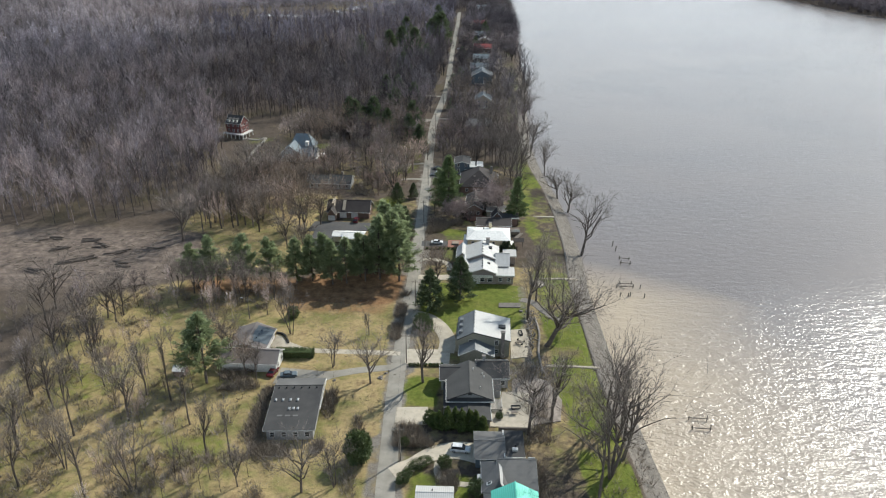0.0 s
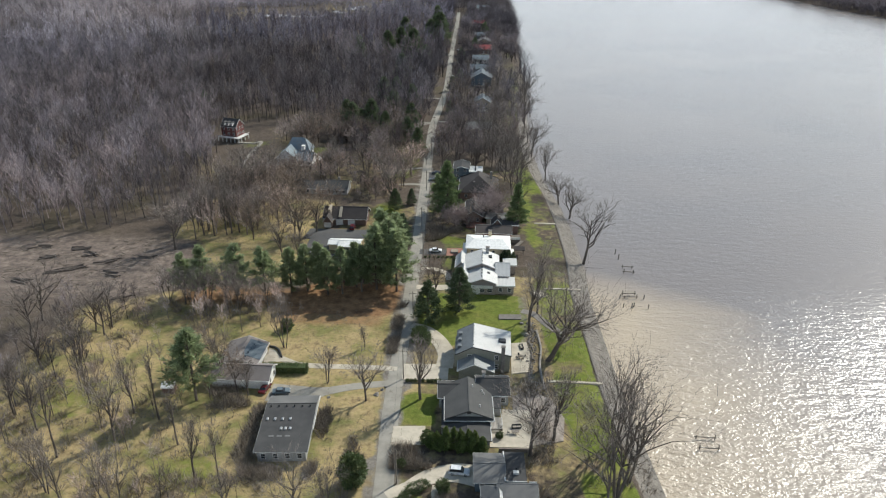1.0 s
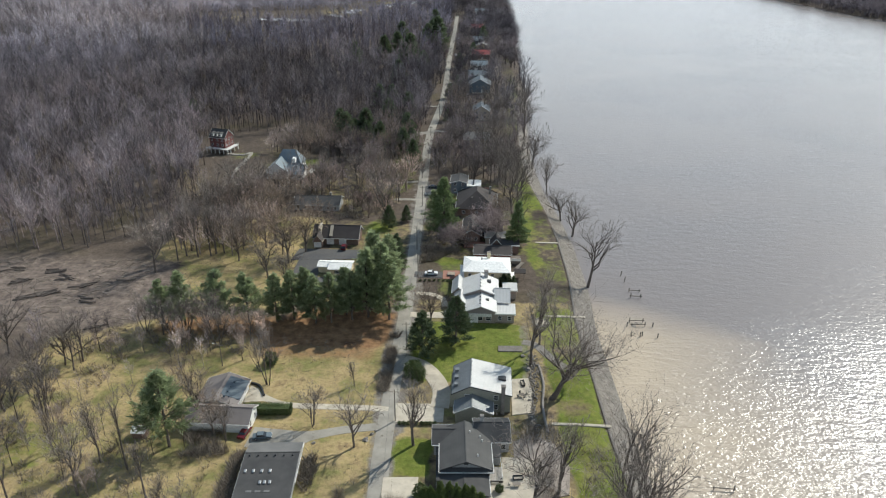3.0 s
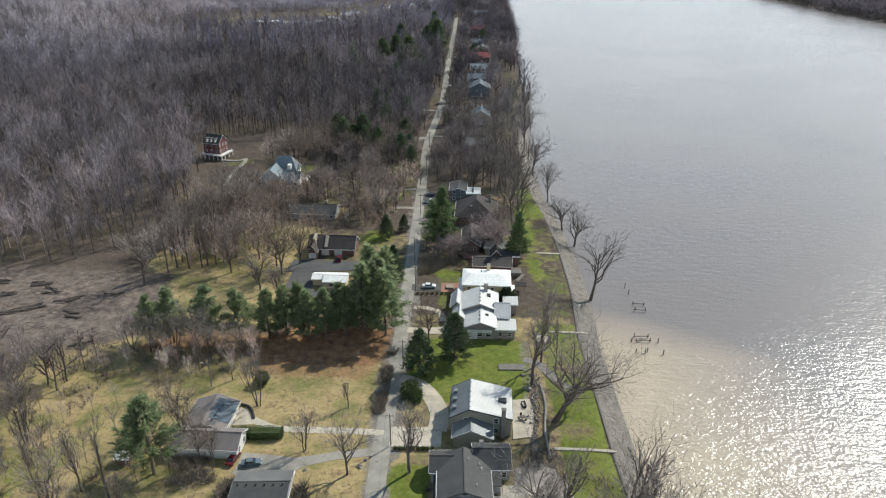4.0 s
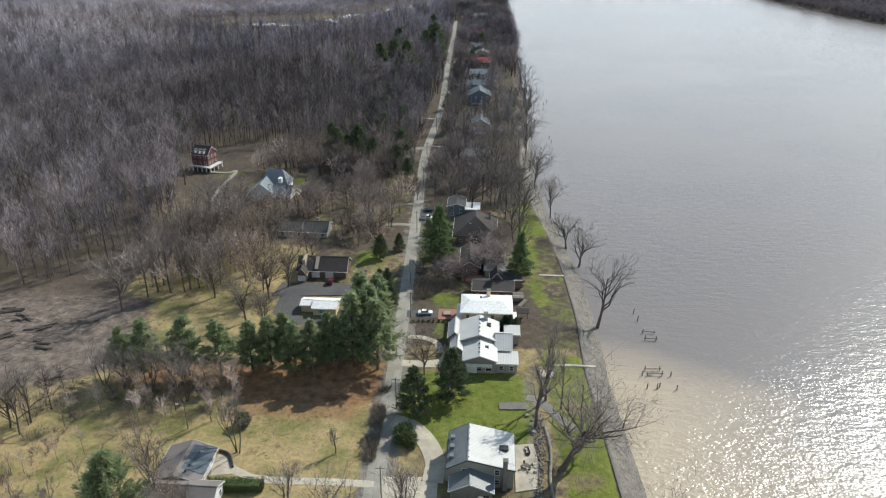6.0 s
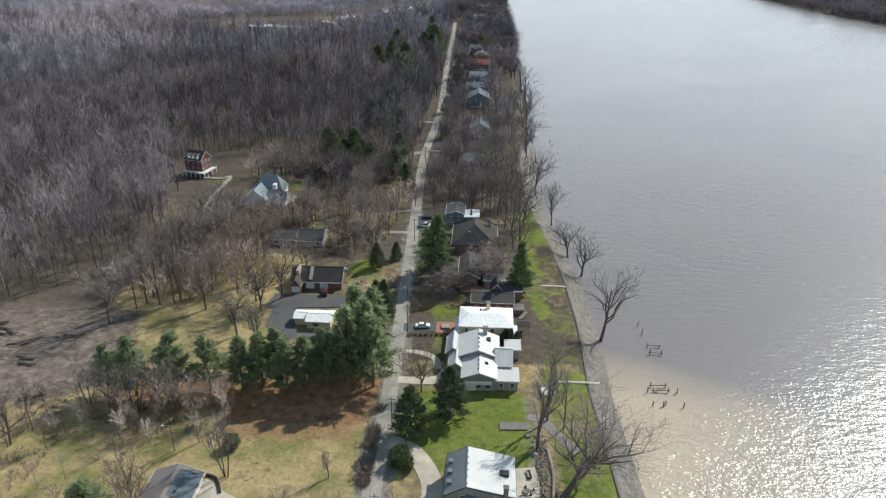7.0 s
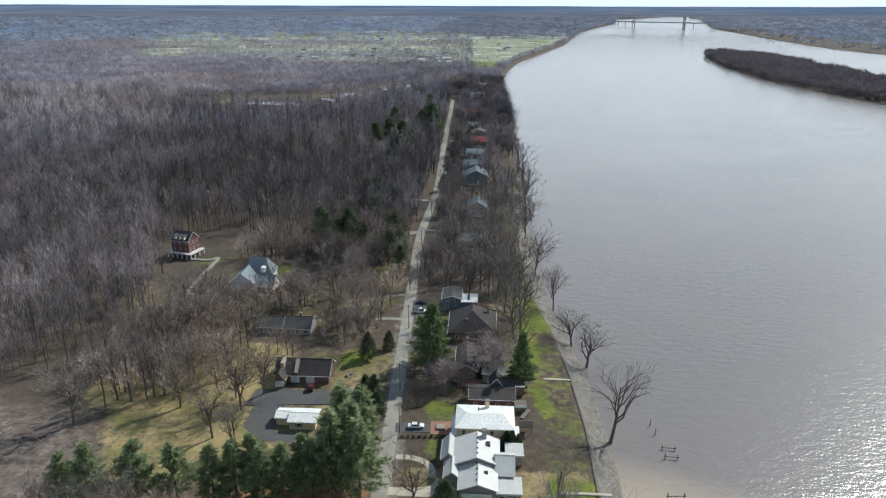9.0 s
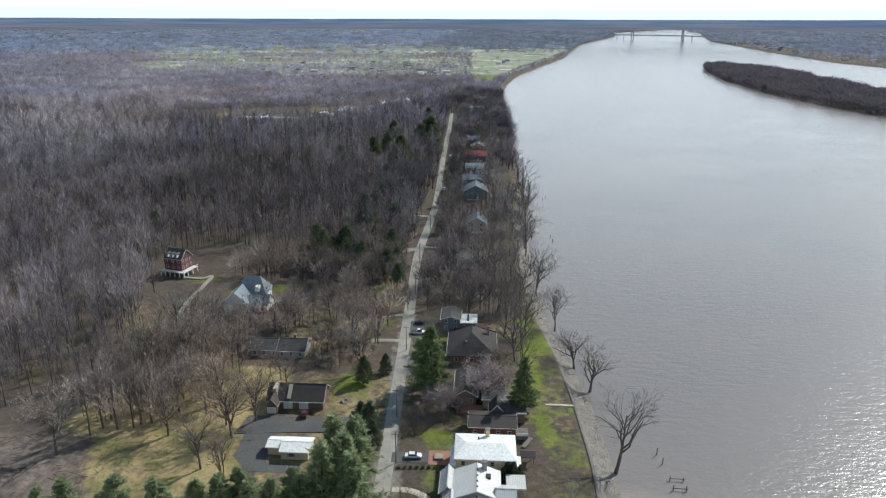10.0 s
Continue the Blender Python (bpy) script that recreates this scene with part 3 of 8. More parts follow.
def build_ground():
    ys = np.r_[np.arange(-400, 80, 40), np.arange(80, 300, 2.0), np.arange(300, 560, 3.0), np.arange(560, 1300, 12.0), np.arange(1300, 3700, 16.0),
               3700 * (60000 / 3700) ** np.linspace(0, 1, 26)]
    left = np.r_[-30000, -14000, -8000, -5000, -3500, -2500, np.arange(-2000, -700, 32.0), np.arange(-700, -240, 12.0), np.arange(-240, -30, 2.4), np.arange(-30, 3, 1.0), 6, 12, 30]
    yy, uu = np.meshgrid(ys, left, indexing="ij")
    x1 = along(SHORE, yy) + uu
    f = np.linspace(0, 1, 7)[1:]
    yb, ff = np.meshgrid(ys, f, indexing="ij")
    x2 = along(SHORE, yb) + 30 + ff * (along(FAR_SHORE, yb) - 30 - along(SHORE, yb) - 30)
    right = np.r_[-15, 0, 6, 20, 60, 150, 400, 900, 1800, 4000, 9000, 20000]
    yc, vv = np.meshgrid(ys, right, indexing="ij")
    x3 = along(FAR_SHORE, yc) + vv
    xx, yy = np.concatenate([x1, x2, x3], 1), np.concatenate([yy, yb, yc], 1)
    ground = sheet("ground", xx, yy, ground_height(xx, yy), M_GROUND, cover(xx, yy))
    tagged(ground, "river plain of dry grass, lawns, leaf litter and gravel bank", "ground", kind="structure")


def build_water():
    ys = np.r_[np.arange(-400, 2500, 100.0), 2500 * (60000 / 2500) ** np.linspace(0, 1, 40)]
    f = np.linspace(0, 1, 12)
    yy, ff = np.meshgrid(ys, f, indexing="ij")
    a, b = along(SHORE, yy) - 3, along(FAR_SHORE, yy) + 4
    xx = a + ff * (b - a)
    tagged(sheet("water", xx, yy, np.full_like(xx, WATER_Z), M_WATER), "wide muddy brown river with wind ripples", "river", kind="structure")


build_ground()
build_water()


def ribbon(name, line, width, z, material, label, thick=0.03):
    """A slab of paving along a line of (x, y), or of (x, y, width)."""
    pts = [Vector((p[0], p[1], 0)) for p in line]
    bm = bmesh.new()
    rows = []
    for n, p in enumerate(pts):
        d = (pts[min(n + 1, len(pts) - 1)] - pts[max(n - 1, 0)]).normalized()
        w = (line[n][2] if len(line[n]) > 2 else width) / 2
        side = Vector((-d.y, d.x, 0)) * w
        rows.append([bm.verts.new(p + s * side + Vector((0, 0, zz))) for s, zz in ((1, -0.3), (1, z), (0.4, z + thick), (-0.4, z + thick), (-1, z), (-1, -0.3))])
    for a, b in zip(rows, rows[1:]):
        for k in range(5):
            bm.faces.new((a[k], b[k], b[k + 1], a[k + 1]))
    for r in (rows[0], rows[-1]):
        bm.faces.new(r)
    bmesh.ops.recalc_face_normals(bm, faces=bm.faces)
    me = bpy.data.meshes.new(name)
    bm.to_mesh(me)
    bm.free()
    me.materials.append(material)
    return tagged(new(name, me), label, name.replace("_", " "), kind="structure")


def smooth_line(points, n=8):
    """Catmull-Rom through points of (x, y) or (x, y, width)."""
    p = [np.array(points[0])] + [np.array(q, float) for q in points] + [np.array(points[-1])]
    out = []
    for a, b, c, d in zip(p, p[1:], p[2:], p[3:]):
        for t in np.linspace(0, 1, n, endpoint=False):
            out.append(tuple(0.5 * (2 * b + (c - a) * t + (2 * a - 5 * b + 4 * c - d) * t * t + (3 * b - a - 3 * c + d) * t ** 3)))
    return out + [tuple(p[-1])]


ribbon("road", smooth_line([(x, y) for y, x in ROAD if y < 900] + [(-41.6, 960), (-42.6, 1000)], 6), 4.3, 0.03, M_ROAD, "narrow pale worn asphalt lane beside the houses")

# ---- builders ----
def part(name, bm, material, parent, label="", smooth=False):
    """One mesh object under a thing or under a part."""
    bmesh.ops.recalc_face_normals(bm, faces=bm.faces)
    me = bpy.data.meshes.new(name)
    bm.to_mesh(me)
    bm.free()
    return part_of(name, me, material, parent, label, smooth)


def part_of(name, me, material, parent, label="", smooth=False):
    if not me.materials:
        me.materials.append(material)
    if smooth:
        me.shade_smooth()
    ob = new(name, me)
    ob.parent = parent
    return tagged(ob, label)


def thing(name, label, category, m=None, group="", kind=""):
    ob = new(name)
    ob.empty_display_size = 0.5
    if m is not None:
        ob.matrix_world = m
    return tagged(ob, label, category, group, kind)


def add_box(bm, x0, x1, y0, y1, z0, z1, bevel=0.0):
    made = bmesh.ops.create_cube(bm, size=1)["verts"]
    for v in made:
        v.co = Vector((x0 + (v.co.x + 0.5) * (x1 - x0), y0 + (v.co.y + 0.5) * (y1 - y0), z0 + (v.co.z + 0.5) * (z1 - z0)))
    if bevel:
        edges = list({e for v in made for e in v.link_edges})
        bmesh.ops.bevel(bm, geom=edges, offset=bevel, segments=1, affect="EDGES")


def box(x0, x1, y0, y1, z0, z1, bevel=0.0):
    bm = bmesh.new()
    add_box(bm, x0, x1, y0, y1, z0, z1, bevel)
    return bm


def prism(points, down):
    """A solid below a flat or bent outline of 3D points."""
    bm = bmesh.new()
    top = [bm.verts.new(p) for p in points]
    low = [bm.verts.new((p[0], p[1], p[2] - down)) for p in points]
    bm.faces.new(top)
    bm.faces.new(low[::-1])
    for n in range(len(top)):
        k = (n + 1) % len(top)
        bm.faces.new((top[n], low[n], low[k], top[k]))
    return bm


def tube(points, radii, sides=8, closed=True):
    bm = bmesh.new()
    rings = []
    for n, p in enumerate(points):
        d = (Vector(points[min(n + 1, len(points) - 1)]) - Vector(points[max(n - 1, 0)])).normalized()
        a = d.orthogonal().normalized()
        b = d.cross(a)
        r = radii[n] if isinstance(radii, (list, tuple)) else radii
        rings.append([bm.verts.new(Vector(p) + r * (math.cos(t) * a + math.sin(t) * b)) for t in (2 * math.pi * k / sides for k in range(sides))])
    for r, s in zip(rings, rings[1:]):
        for k in range(sides):
            bm.faces.new((r[k], r[(k + 1) % sides], s[(k + 1) % sides], s[k]))
    if closed:
        bm.faces.new(rings[0])
        bm.faces.new(rings[-1])
    return bm


WINDOW_MESHES = {}


def window(parent, x, y, z, turn, w=1.0, h=1.3, frame_mat=None):
    """A window with its frame proud of the wall and a pane set back in it."""
    key = (round(w, 2), round(h, 2), frame_mat.name if frame_mat else "")
    if key not in WINDOW_MESHES:
        bm = bmesh.new()
        for a in ((-w / 2 - 0.1, -w / 2, -0.1, h + 0.1), (w / 2, w / 2 + 0.1, -0.1, h + 0.1), (-w / 2, w / 2, -0.1, 0), (-w / 2, w / 2, h, h + 0.1), (-w / 2, w / 2, h / 2 - 0.03, h / 2 + 0.03)):
            add_box(bm, a[0], a[1], -0.07, 0.05, a[2], a[3])
        f, g = bpy.data.meshes.new("window"), bpy.data.meshes.new("pane")
        bm.to_mesh(f)
        bm.free()
        f.materials.append(frame_mat or M_TRIM)
        bm = box(-w / 2, w / 2, -0.03, 0.02, 0, h)
        bm.to_mesh(g)
        bm.free()
        g.materials.append(M_GLASS)
        WINDOW_MESHES[key] = f, g
    f, g = WINDOW_MESHES[key]
    ob = new("window", f)
    ob.parent = parent
    ob.matrix_local = pose(x, y, z, 0, 0, turn)
    pane = new("pane", g)
    pane.parent = ob
    return ob


def block(h, x0, x1, y0, y1, eave, ridge, axis, wall, roof, base=0.0, over=0.45, at=0.5, hip=0.0, sides="S", n=2, trim=None, thick=0.22, win=(1.0, 1.3)):
    """One wing of a house: its walls, its roof slabs and its windows. axis: the ridge's way; at: where the ridge lies across; hip: metres by which the ends slope in."""
    bm = bmesh.new()
    if axis == "flat":
        add_box(bm, x0, x1, y0, y1, base, eave)
        part("wall", bm, wall, h)
        part("roof", box(x0 - over, x1 + over, y0 - over, y1 + over, eave, eave + 0.3, 0.05), roof, h)
        part("parapet", box(x0 - over - 0.05, x1 + over + 0.05, y0 - over - 0.05, y0 - over + 0.1, eave - 0.05, eave + 0.38), trim or M_TRIM, h)
    else:
        swap = axis == "y"
        a0, a1, b0, b1 = (y0, y1, x0, x1) if swap else (x0, x1, y0, y1)
        P = (lambda a, b, z: Vector((b, a, z))) if swap else (lambda a, b, z: Vector((a, b, z)))
        bc = b0 + at * (b1 - b0)
        top = ridge - 0.05
        if hip:
            low = [bm.verts.new(P(a, b, base)) for a, b in ((a0, b0), (a1, b0), (a1, b1), (a0, b1))]
            up = [bm.verts.new(P(a, b, eave)) for a, b in ((a0, b0), (a1, b0), (a1, b1), (a0, b1))]
            for k in range(4):
                bm.faces.new((low[k], low[(k + 1) % 4], up[(k + 1) % 4], up[k]))
            bm.faces.new(up)
            bm.faces.new(low[::-1])
        else:
            ends = []
            for a in (a0, a1):
                ends.append([bm.verts.new(P(a, b, z)) for b, z in ((b0, base), (b1, base), (b1, eave), (bc, top), (b0, eave))])
            bm.faces.new(ends[0])
            bm.faces.new(ends[1][::-1])
            for k in range(5):
                bm.faces.new((ends[0][k], ends[0][(k + 1) % 5], ends[1][(k + 1) % 5], ends[1][k]))
        part("wall", bm, wall, h)
        for b in (b0, b1):
            s = 1 if b == b1 else -1
            drop = over * (ridge - eave) / abs(bc - b)
            e0, e1 = P(a0 - over, b + s * over, eave - drop + 0.12), P(a1 + over, b + s * over, eave - drop + 0.12)
            r0, r1 = P(a0 - over + hip, bc, ridge + 0.12), P(a1 + over - hip, bc, ridge + 0.12)
            part("roof", prism([e0, e1, r1, r0] if s < 0 else [e1, e0, r0, r1], thick), roof, h)
        if hip:
            for a, r in ((a0 - over, a0 - over + hip), (a1 + over, a1 + over - hip)):
                part("roof", prism([P(a, b0 - over, eave - 0.0), P(a, b1 + over, eave - 0.0), P(r, bc, ridge + 0.1)], thick), roof, h)
        else:
            cap = bmesh.new()
            p0, p1 = P(a0 - over, bc, 0), P(a1 + over, bc, 0)
            add_box(cap, min(p0.x, p1.x) - 0.12, max(p0.x, p1.x) + 0.12, min(p0.y, p1.y) - 0.12, max(p0.y, p1.y) + 0.12, ridge + 0.08, ridge + 0.2)
            part("ridge_cap", cap, roof, h)
            for a in (a0 - over, a1 + over):
                for b in (b0, b1):
                    s = 1 if b == b1 else -1
                    drop = over * (ridge - eave) / abs(bc - b)
                    q0, q1 = P(a, b + s * over, eave - drop), P(a, bc, ridge)
                    way = P(-0.06 if a < a0 else 0.06, 0, 0)
                    part("bargeboard", prism([q0 + Vector((0, 0, 0.16)), q1 + Vector((0, 0, 0.16)), q1 + way + Vector((0, 0, 0.16)), q0 + way + Vector((0, 0, 0.16))], 0.28), trim or M_TRIM, h)
        for b in (b0, b1):
            s = 1 if b == b1 else -1
            drop = over * (ridge - eave) / abs(bc - b)
            g0, g1 = P(a0 - over, b + s * over, 0), P(a1 + over, b + s * (over + 0.14), 0)
            part("gutter", box(min(g0.x, g1.x), max(g0.x, g1.x), min(g0.y, g1.y), max(g0.y, g1.y), eave - drop - 0.08, eave - drop + 0.06), trim or M_TRIM, h)
    floors = max(1, round((eave - base) / 2.9))
    for side in sides:
        for fl in range(floors):
            z = base + 0.95 + fl * 2.8
            for k in range(n):
                f = (k + 0.5) / n
                if side == "S":
                    window(h, x0 + f * (x1 - x0), y0, z, 0, *win)
                elif side == "N":
                    window(h, x0 + f * (x1 - x0), y1, z, 180, *win)
                elif side == "W":
                    window(h, x0, y0 + f * (y1 - y0), z, -90, *win)
                else:
                    window(h, x1, y0 + f * (y1 - y0), z, 90, *win)


def chimney(h, x, y, z0, z1, material, w=0.9):
    part("chimney", box(x - w / 2, x + w / 2, y - w / 2, y + w / 2, z0, z1, 0.03), material, h)
    part("chimney_cap", box(x - w / 2 - 0.1, x + w / 2 + 0.1, y - w / 2 - 0.1, y + w / 2 + 0.1, z1, z1 + 0.18, 0.03), M_STONE, h)


def door(h, x, y, z, turn, w=0.95, hh=2.05, material=None, name="door"):
    ob = part(name, box(-w / 2, w / 2, -0.08, 0.03, 0, hh, 0.02), material or M_TRIM, h)
    ob.matrix_local = pose(x, y, z, 0, 0, turn)
    part("handle", box(w / 2 - 0.15, w / 2 - 0.07, -0.15, -0.08, 0.95, 1.05, 0.01), M_STEEL, ob)
    return ob


# ---- trees ----
def tube_arrays(p0, p1, r0, r1, sides):
    """Rings of tapered tubes for many segments at once."""
    d = p1 - p0
    d = d / np.maximum(np.linalg.norm(d, axis=1, keepdims=True), 1e-6)
    ref = np.where(np.abs(d[:, 2:3]) > 0.9, np.array([[1.0, 0, 0]]), np.array([[0, 0, 1.0]]))
    a = np.cross(d, ref)
    a /= np.linalg.norm(a, axis=1, keepdims=True)
    b = np.cross(d, a)
    t = 2 * np.pi * np.arange(sides) / sides
    ring = np.cos(t)[None, :, None] * a[:, None] + np.sin(t)[None, :, None] * b[:, None]
    v = np.concatenate([p0[:, None] + r0[:, None, None] * ring, p1[:, None] + r1[:, None, None] * ring], 1)
    n = len(p0)
    k = np.arange(sides)
    q = np.stack([k, (k + 1) % sides, (k + 1) % sides + sides, k, (k + 1) % sides + sides, k + sides], -1).reshape(-1, 3)
    f = (q[None] + (np.arange(n) * 2 * sides)[:, None, None]).reshape(-1, 3)
    return v.reshape(-1, 3), f


def blades(p0, p1, width, rng):
    """Thin three-cornered blades from p0 to p1."""
    d = p1 - p0
    side = np.cross(d, rng.normal(size=d.shape))
    side *= (width / np.maximum(np.linalg.norm(side, axis=1), 1e-6))[:, None]
    v = np.stack([p0 - side / 2, p0 + side / 2, p1], 1).reshape(-1, 3)
    return v, np.arange(len(v)).reshape(-1, 3)


def join(*meshes):
    vs, fs, n = [], [], 0
    for v, f in meshes:
        vs.append(v)
        fs.append(f + n)
        n += len(v)
    return np.concatenate(vs), np.concatenate(fs)


def grow(seed, height, spread=0.5, limbs=9, levels=4, lean=(0.0, 0.0), first=0.3, trunk=0.017, kids=(6, 5, 3), rise=0.35, stems=1, stem=0.7):
    """Limbs of a leafless tree by level: lists of (p0, p1, r0, r1)."""
    rng = np.random.RandomState(seed)
    segs = [[] for _ in range(levels + 1)]

    def branch(p, d, length, r, level):
        n = (6, 4, 3, 2, 1)[min(level, 4)]
        pts = [p]
        for k in range(n):
            d = d + rng.normal(size=3) * (0.07 if level == 0 else 0.17) + np.array((0, 0, (0.02, 0.12, 0.10, 0.08, 0.05)[min(level, 4)] * rise / 0.35))
            if level == 0:
                d = d + np.array((lean[0], lean[1], 0)) * 0.04
            d /= np.linalg.norm(d)
            q = pts[-1] + d * length / n
            fall = (0.5 if stem < 0.75 else 0.75) if level == 0 else 0.75
            a, b = r * (1 - fall * k / n), r * (1 - fall * (k + 1) / n)
            segs[level].append((pts[-1], q, a, b))
            pts.append(q)
        if level >= levels:
            return
        count = limbs if level == 0 else kids[min(level - 1, len(kids) - 1)]
        for k in range(count):
            f = (first + (0.97 - first) * (k + rng.uniform(0.1, 0.9)) / count) if level == 0 else rng.uniform(0.25, 1.0)
            i = min(int(f * n), n - 1)
            s = pts[i] + (pts[i + 1] - pts[i]) * (f * n - i)
            w = pts[i + 1] - pts[i]
            w = w / np.linalg.norm(w)
            out = np.cross(w, rng.normal(size=3))
            out /= np.linalg.norm(out)
            tilt = rng.uniform(0.45, 0.95) * (spread / 0.5)
            way = w * math.cos(tilt) + out * math.sin(tilt)
            if level == 0:
                size = height * spread * (1.25 - 0.55 * f) * rng.uniform(0.75, 1.15)
            else:
                size = length * (rng.uniform(0.38, 0.66) if level == 1 else rng.uniform(0.5, 0.85))
            branch(s, way, size, r * (1 - (0.5 if stem < 0.75 and level == 0 else 0.75) * f) * (0.72 if level == 0 else 0.6) + 0.012, level + 1)

    for s in range(stems):
        ang = rng.uniform(0, 6.28)
        d0 = np.array((lean[0] * 0.5, lean[1] * 0.5, 1.0))
        if stems > 1:
            d0 = d0 + 0.22 * np.array((math.cos(ang), math.sin(ang), 0))
        branch(np.array((0.25 * s * math.cos(ang), 0.25 * s * math.sin(ang), -0.3)), d0 / np.linalg.norm(d0), height * stem * (1 if stems == 1 else rng.uniform(0.85, 1.1)), height * trunk * (1 if stems == 1 else 0.7), 0)
    return segs


def limb_mesh(segs, levels, sides, rng, thick=1.0):
    out = []
    for level, side in zip(levels, sides):
        s = segs[level] if level < len(segs) else []
        if not s:
            continue
        p0, p1 = np.array([a[0] for a in s]), np.array([a[1] for a in s])
        r0, r1 = np.array([a[2] for a in s]) * thick, np.array([a[3] for a in s]) * thick
        if side:
            out.append(tube_arrays(p0, p1, r0, r1, side))
        else:
            out.append(blades(p0, p1, np.maximum(r0 * 2.4, 0.055), rng))
    return join(*out)


def mesh_of(name, data, material):
    me = bpy.data.meshes.new(name)
    fill_mesh(me, *data[:2])
    if len(data) > 2:
        rgba = np.concatenate([data[2], np.ones((len(data[2]), 2))], 1)
        me.color_attributes.new("tone", "FLOAT_COLOR", "POINT").data.foreach_set("color", rgba.astype(np.float32).ravel())
    me.materials.append(material)
    return me


def bare_tree(name, label, seed, height, twig=None, category="tree", fine=0.62, **kw):
    """A leafless tree: trunk, and a crown of limbs, branches and twigs."""
    segs = grow(seed, height, **kw)
    rng = np.random.RandomState(seed + 1)
    ob = thing(name, label, category)
    part_of("trunk", mesh_of("trunk", limb_mesh(segs, [0], [8], rng), M_BARK), M_BARK, ob)
    big, fine = join(limb_mesh(segs, [1], [5], rng, 1.0), limb_mesh(segs, [2], [4], rng, 0.8)), limb_mesh(segs, [3, 4], [0, 0], rng, fine)
    me = mesh_of("crown", join(big, fine), M_BARK)
    me.materials.append(twig or M_TWIG)
    index = np.zeros(len(big[1]) + len(fine[1]), np.int32)
    index[len(big[1]):] = 1
    me.polygons.foreach_set("material_index", index)
    part_of("crown", me, M_BARK, ob)
    return ob


def needles(points, ways, length, width, rng):
    """Pointed tufts at places: each two crossed blades."""
    n = len(points)
    l = (length * rng.uniform(0.6, 1.3, n))[:, None]
    tip = points + ways * l
    a, b = blades(points, tip, width * rng.uniform(0.7, 1.3, n), rng), blades(points, tip + rng.normal(size=(n, 3)) * 0.12 * length, width * rng.uniform(0.7, 1.3, n), rng)
    return join(a, b)


def pine(name, label, seed, height, radius, tufts=1500, material=None, bottom=0.2, ragged=0.35, category="pine tree", cone=False, tuft=0.75, wide=0.26):
    """An evergreen with whorls of boughs that carry tufts of needles, uneven in outline."""
    rng = np.random.RandomState(seed)
    ob = thing(name, label, category)
    part("trunk", tube([(0, 0, -0.3), (0.05, 0, height * 0.5), (0, 0.05, height * 0.97)], [height * 0.019, height * 0.012, 0.03], 7), M_BARK, ob)
    p0s, p1s, r0s, pts, ways = [], [], [], [], []
    boughs = int(height * (13 if cone else 7))
    per = max(6, tufts // boughs)
    for k in range(boughs):
        f = bottom + (0.99 - bottom) * (k + rng.uniform(0, 1)) / boughs
        g = (f - bottom) / (1 - bottom)
        form = 1 - g ** 1.5 if cone else (1 - g ** 1.15) * (0.7 + 0.3 * min(1, g / 0.2))
        reach = radius * form * rng.uniform(1 - ragged, 1 + ragged * 0.5) + 0.25
        a = rng.uniform(0, 2 * math.pi)
        rise = rng.uniform(-0.05, 0.45)
        s = np.array((0, 0, f * height))
        e = s + np.array((math.cos(a), math.sin(a), rise)) * reach
        p0s.append(s), p1s.append(e), r0s.append(0.05)
        t = rng.uniform(0.25, 1.05, per) ** 0.7
        p = s + (e - s) * t[:, None] + rng.normal(size=(per, 3)) * np.array((0.16, 0.16, 0.1)) * (0.5 + reach * 0.35)
        w = np.array((math.cos(a), math.sin(a), 0.25)) + rng.normal(size=(per, 3)) * 0.6
        pts.append(p), ways.append(w / np.linalg.norm(w, axis=1, keepdims=True))
    part_of("bough", mesh_of("bough", tube_arrays(np.array(p0s), np.array(p1s), np.array(r0s), np.array(r0s) * 0.3, 3), M_BARK), M_BARK, ob)["kind"] = "stuff"
    data = needles(np.concatenate(pts), np.concatenate(ways), tuft, wide, rng)
    part_of("crown", mesh_of("crown", data, material or M_NEEDLE), material or M_NEEDLE, ob)
    return ob


def shrub(name, label, seed, rx, ry, rz, leaves=1400, material=None, box_like=False, category="shrub", size=0.28, taper=0.0):
    """A bush: short stems inside, and many leaves in clumps over an uneven form."""
    rng = np.random.RandomState(seed)
    ob = thing(name, label, category)
    d = rng.normal(size=(leaves, 3))
    d /= np.linalg.norm(d, axis=1, keepdims=True)
    if box_like:
        d = d / np.abs(d).max(1, keepdims=True) * rng.uniform(0.93, 1.03, (leaves, 1))
    else:
        bump = 1 + 0.16 * np.sin(3 * d[:, :1] * 2 + seed) * np.cos(4 * d[:, 1:2] + seed) + 0.12 * np.sin(7 * d[:, 2:3] + 5 * d[:, :1])
        d = d * bump * rng.uniform(0.72, 1.05, (leaves, 1))
    p = d * np.array((rx, ry, rz / 2)) + np.array((0, 0, rz / 2))
    p[:, :2] *= 1.25 * (1 - taper * np.clip(p[:, 2:] / rz, 0, 1)) if taper else 1.0
    p[:, 2] = np.maximum(p[:, 2], 0.02)
    w = d + rng.normal(size=(leaves, 3)) * 0.7
    w /= np.linalg.norm(w, axis=1, keepdims=True)
    part_of("foliage", mesh_of("foliage", needles(p, w, size, size * 0.6, rng), material or M_LEAF), material or M_LEAF, ob)
    n = 7
    e = rng.normal(size=(n, 3)) * np.array((rx * 0.5, ry * 0.5, 0)) + np.array((0, 0, rz * 0.7))
    part_of("stem", mesh_of("stem", tube_arrays(np.tile(np.array((0, 0, -0.1)), (n, 1)), e, np.full(n, 0.06), np.full(n, 0.02), 4), M_BARK), M_BARK, ob)
    return ob


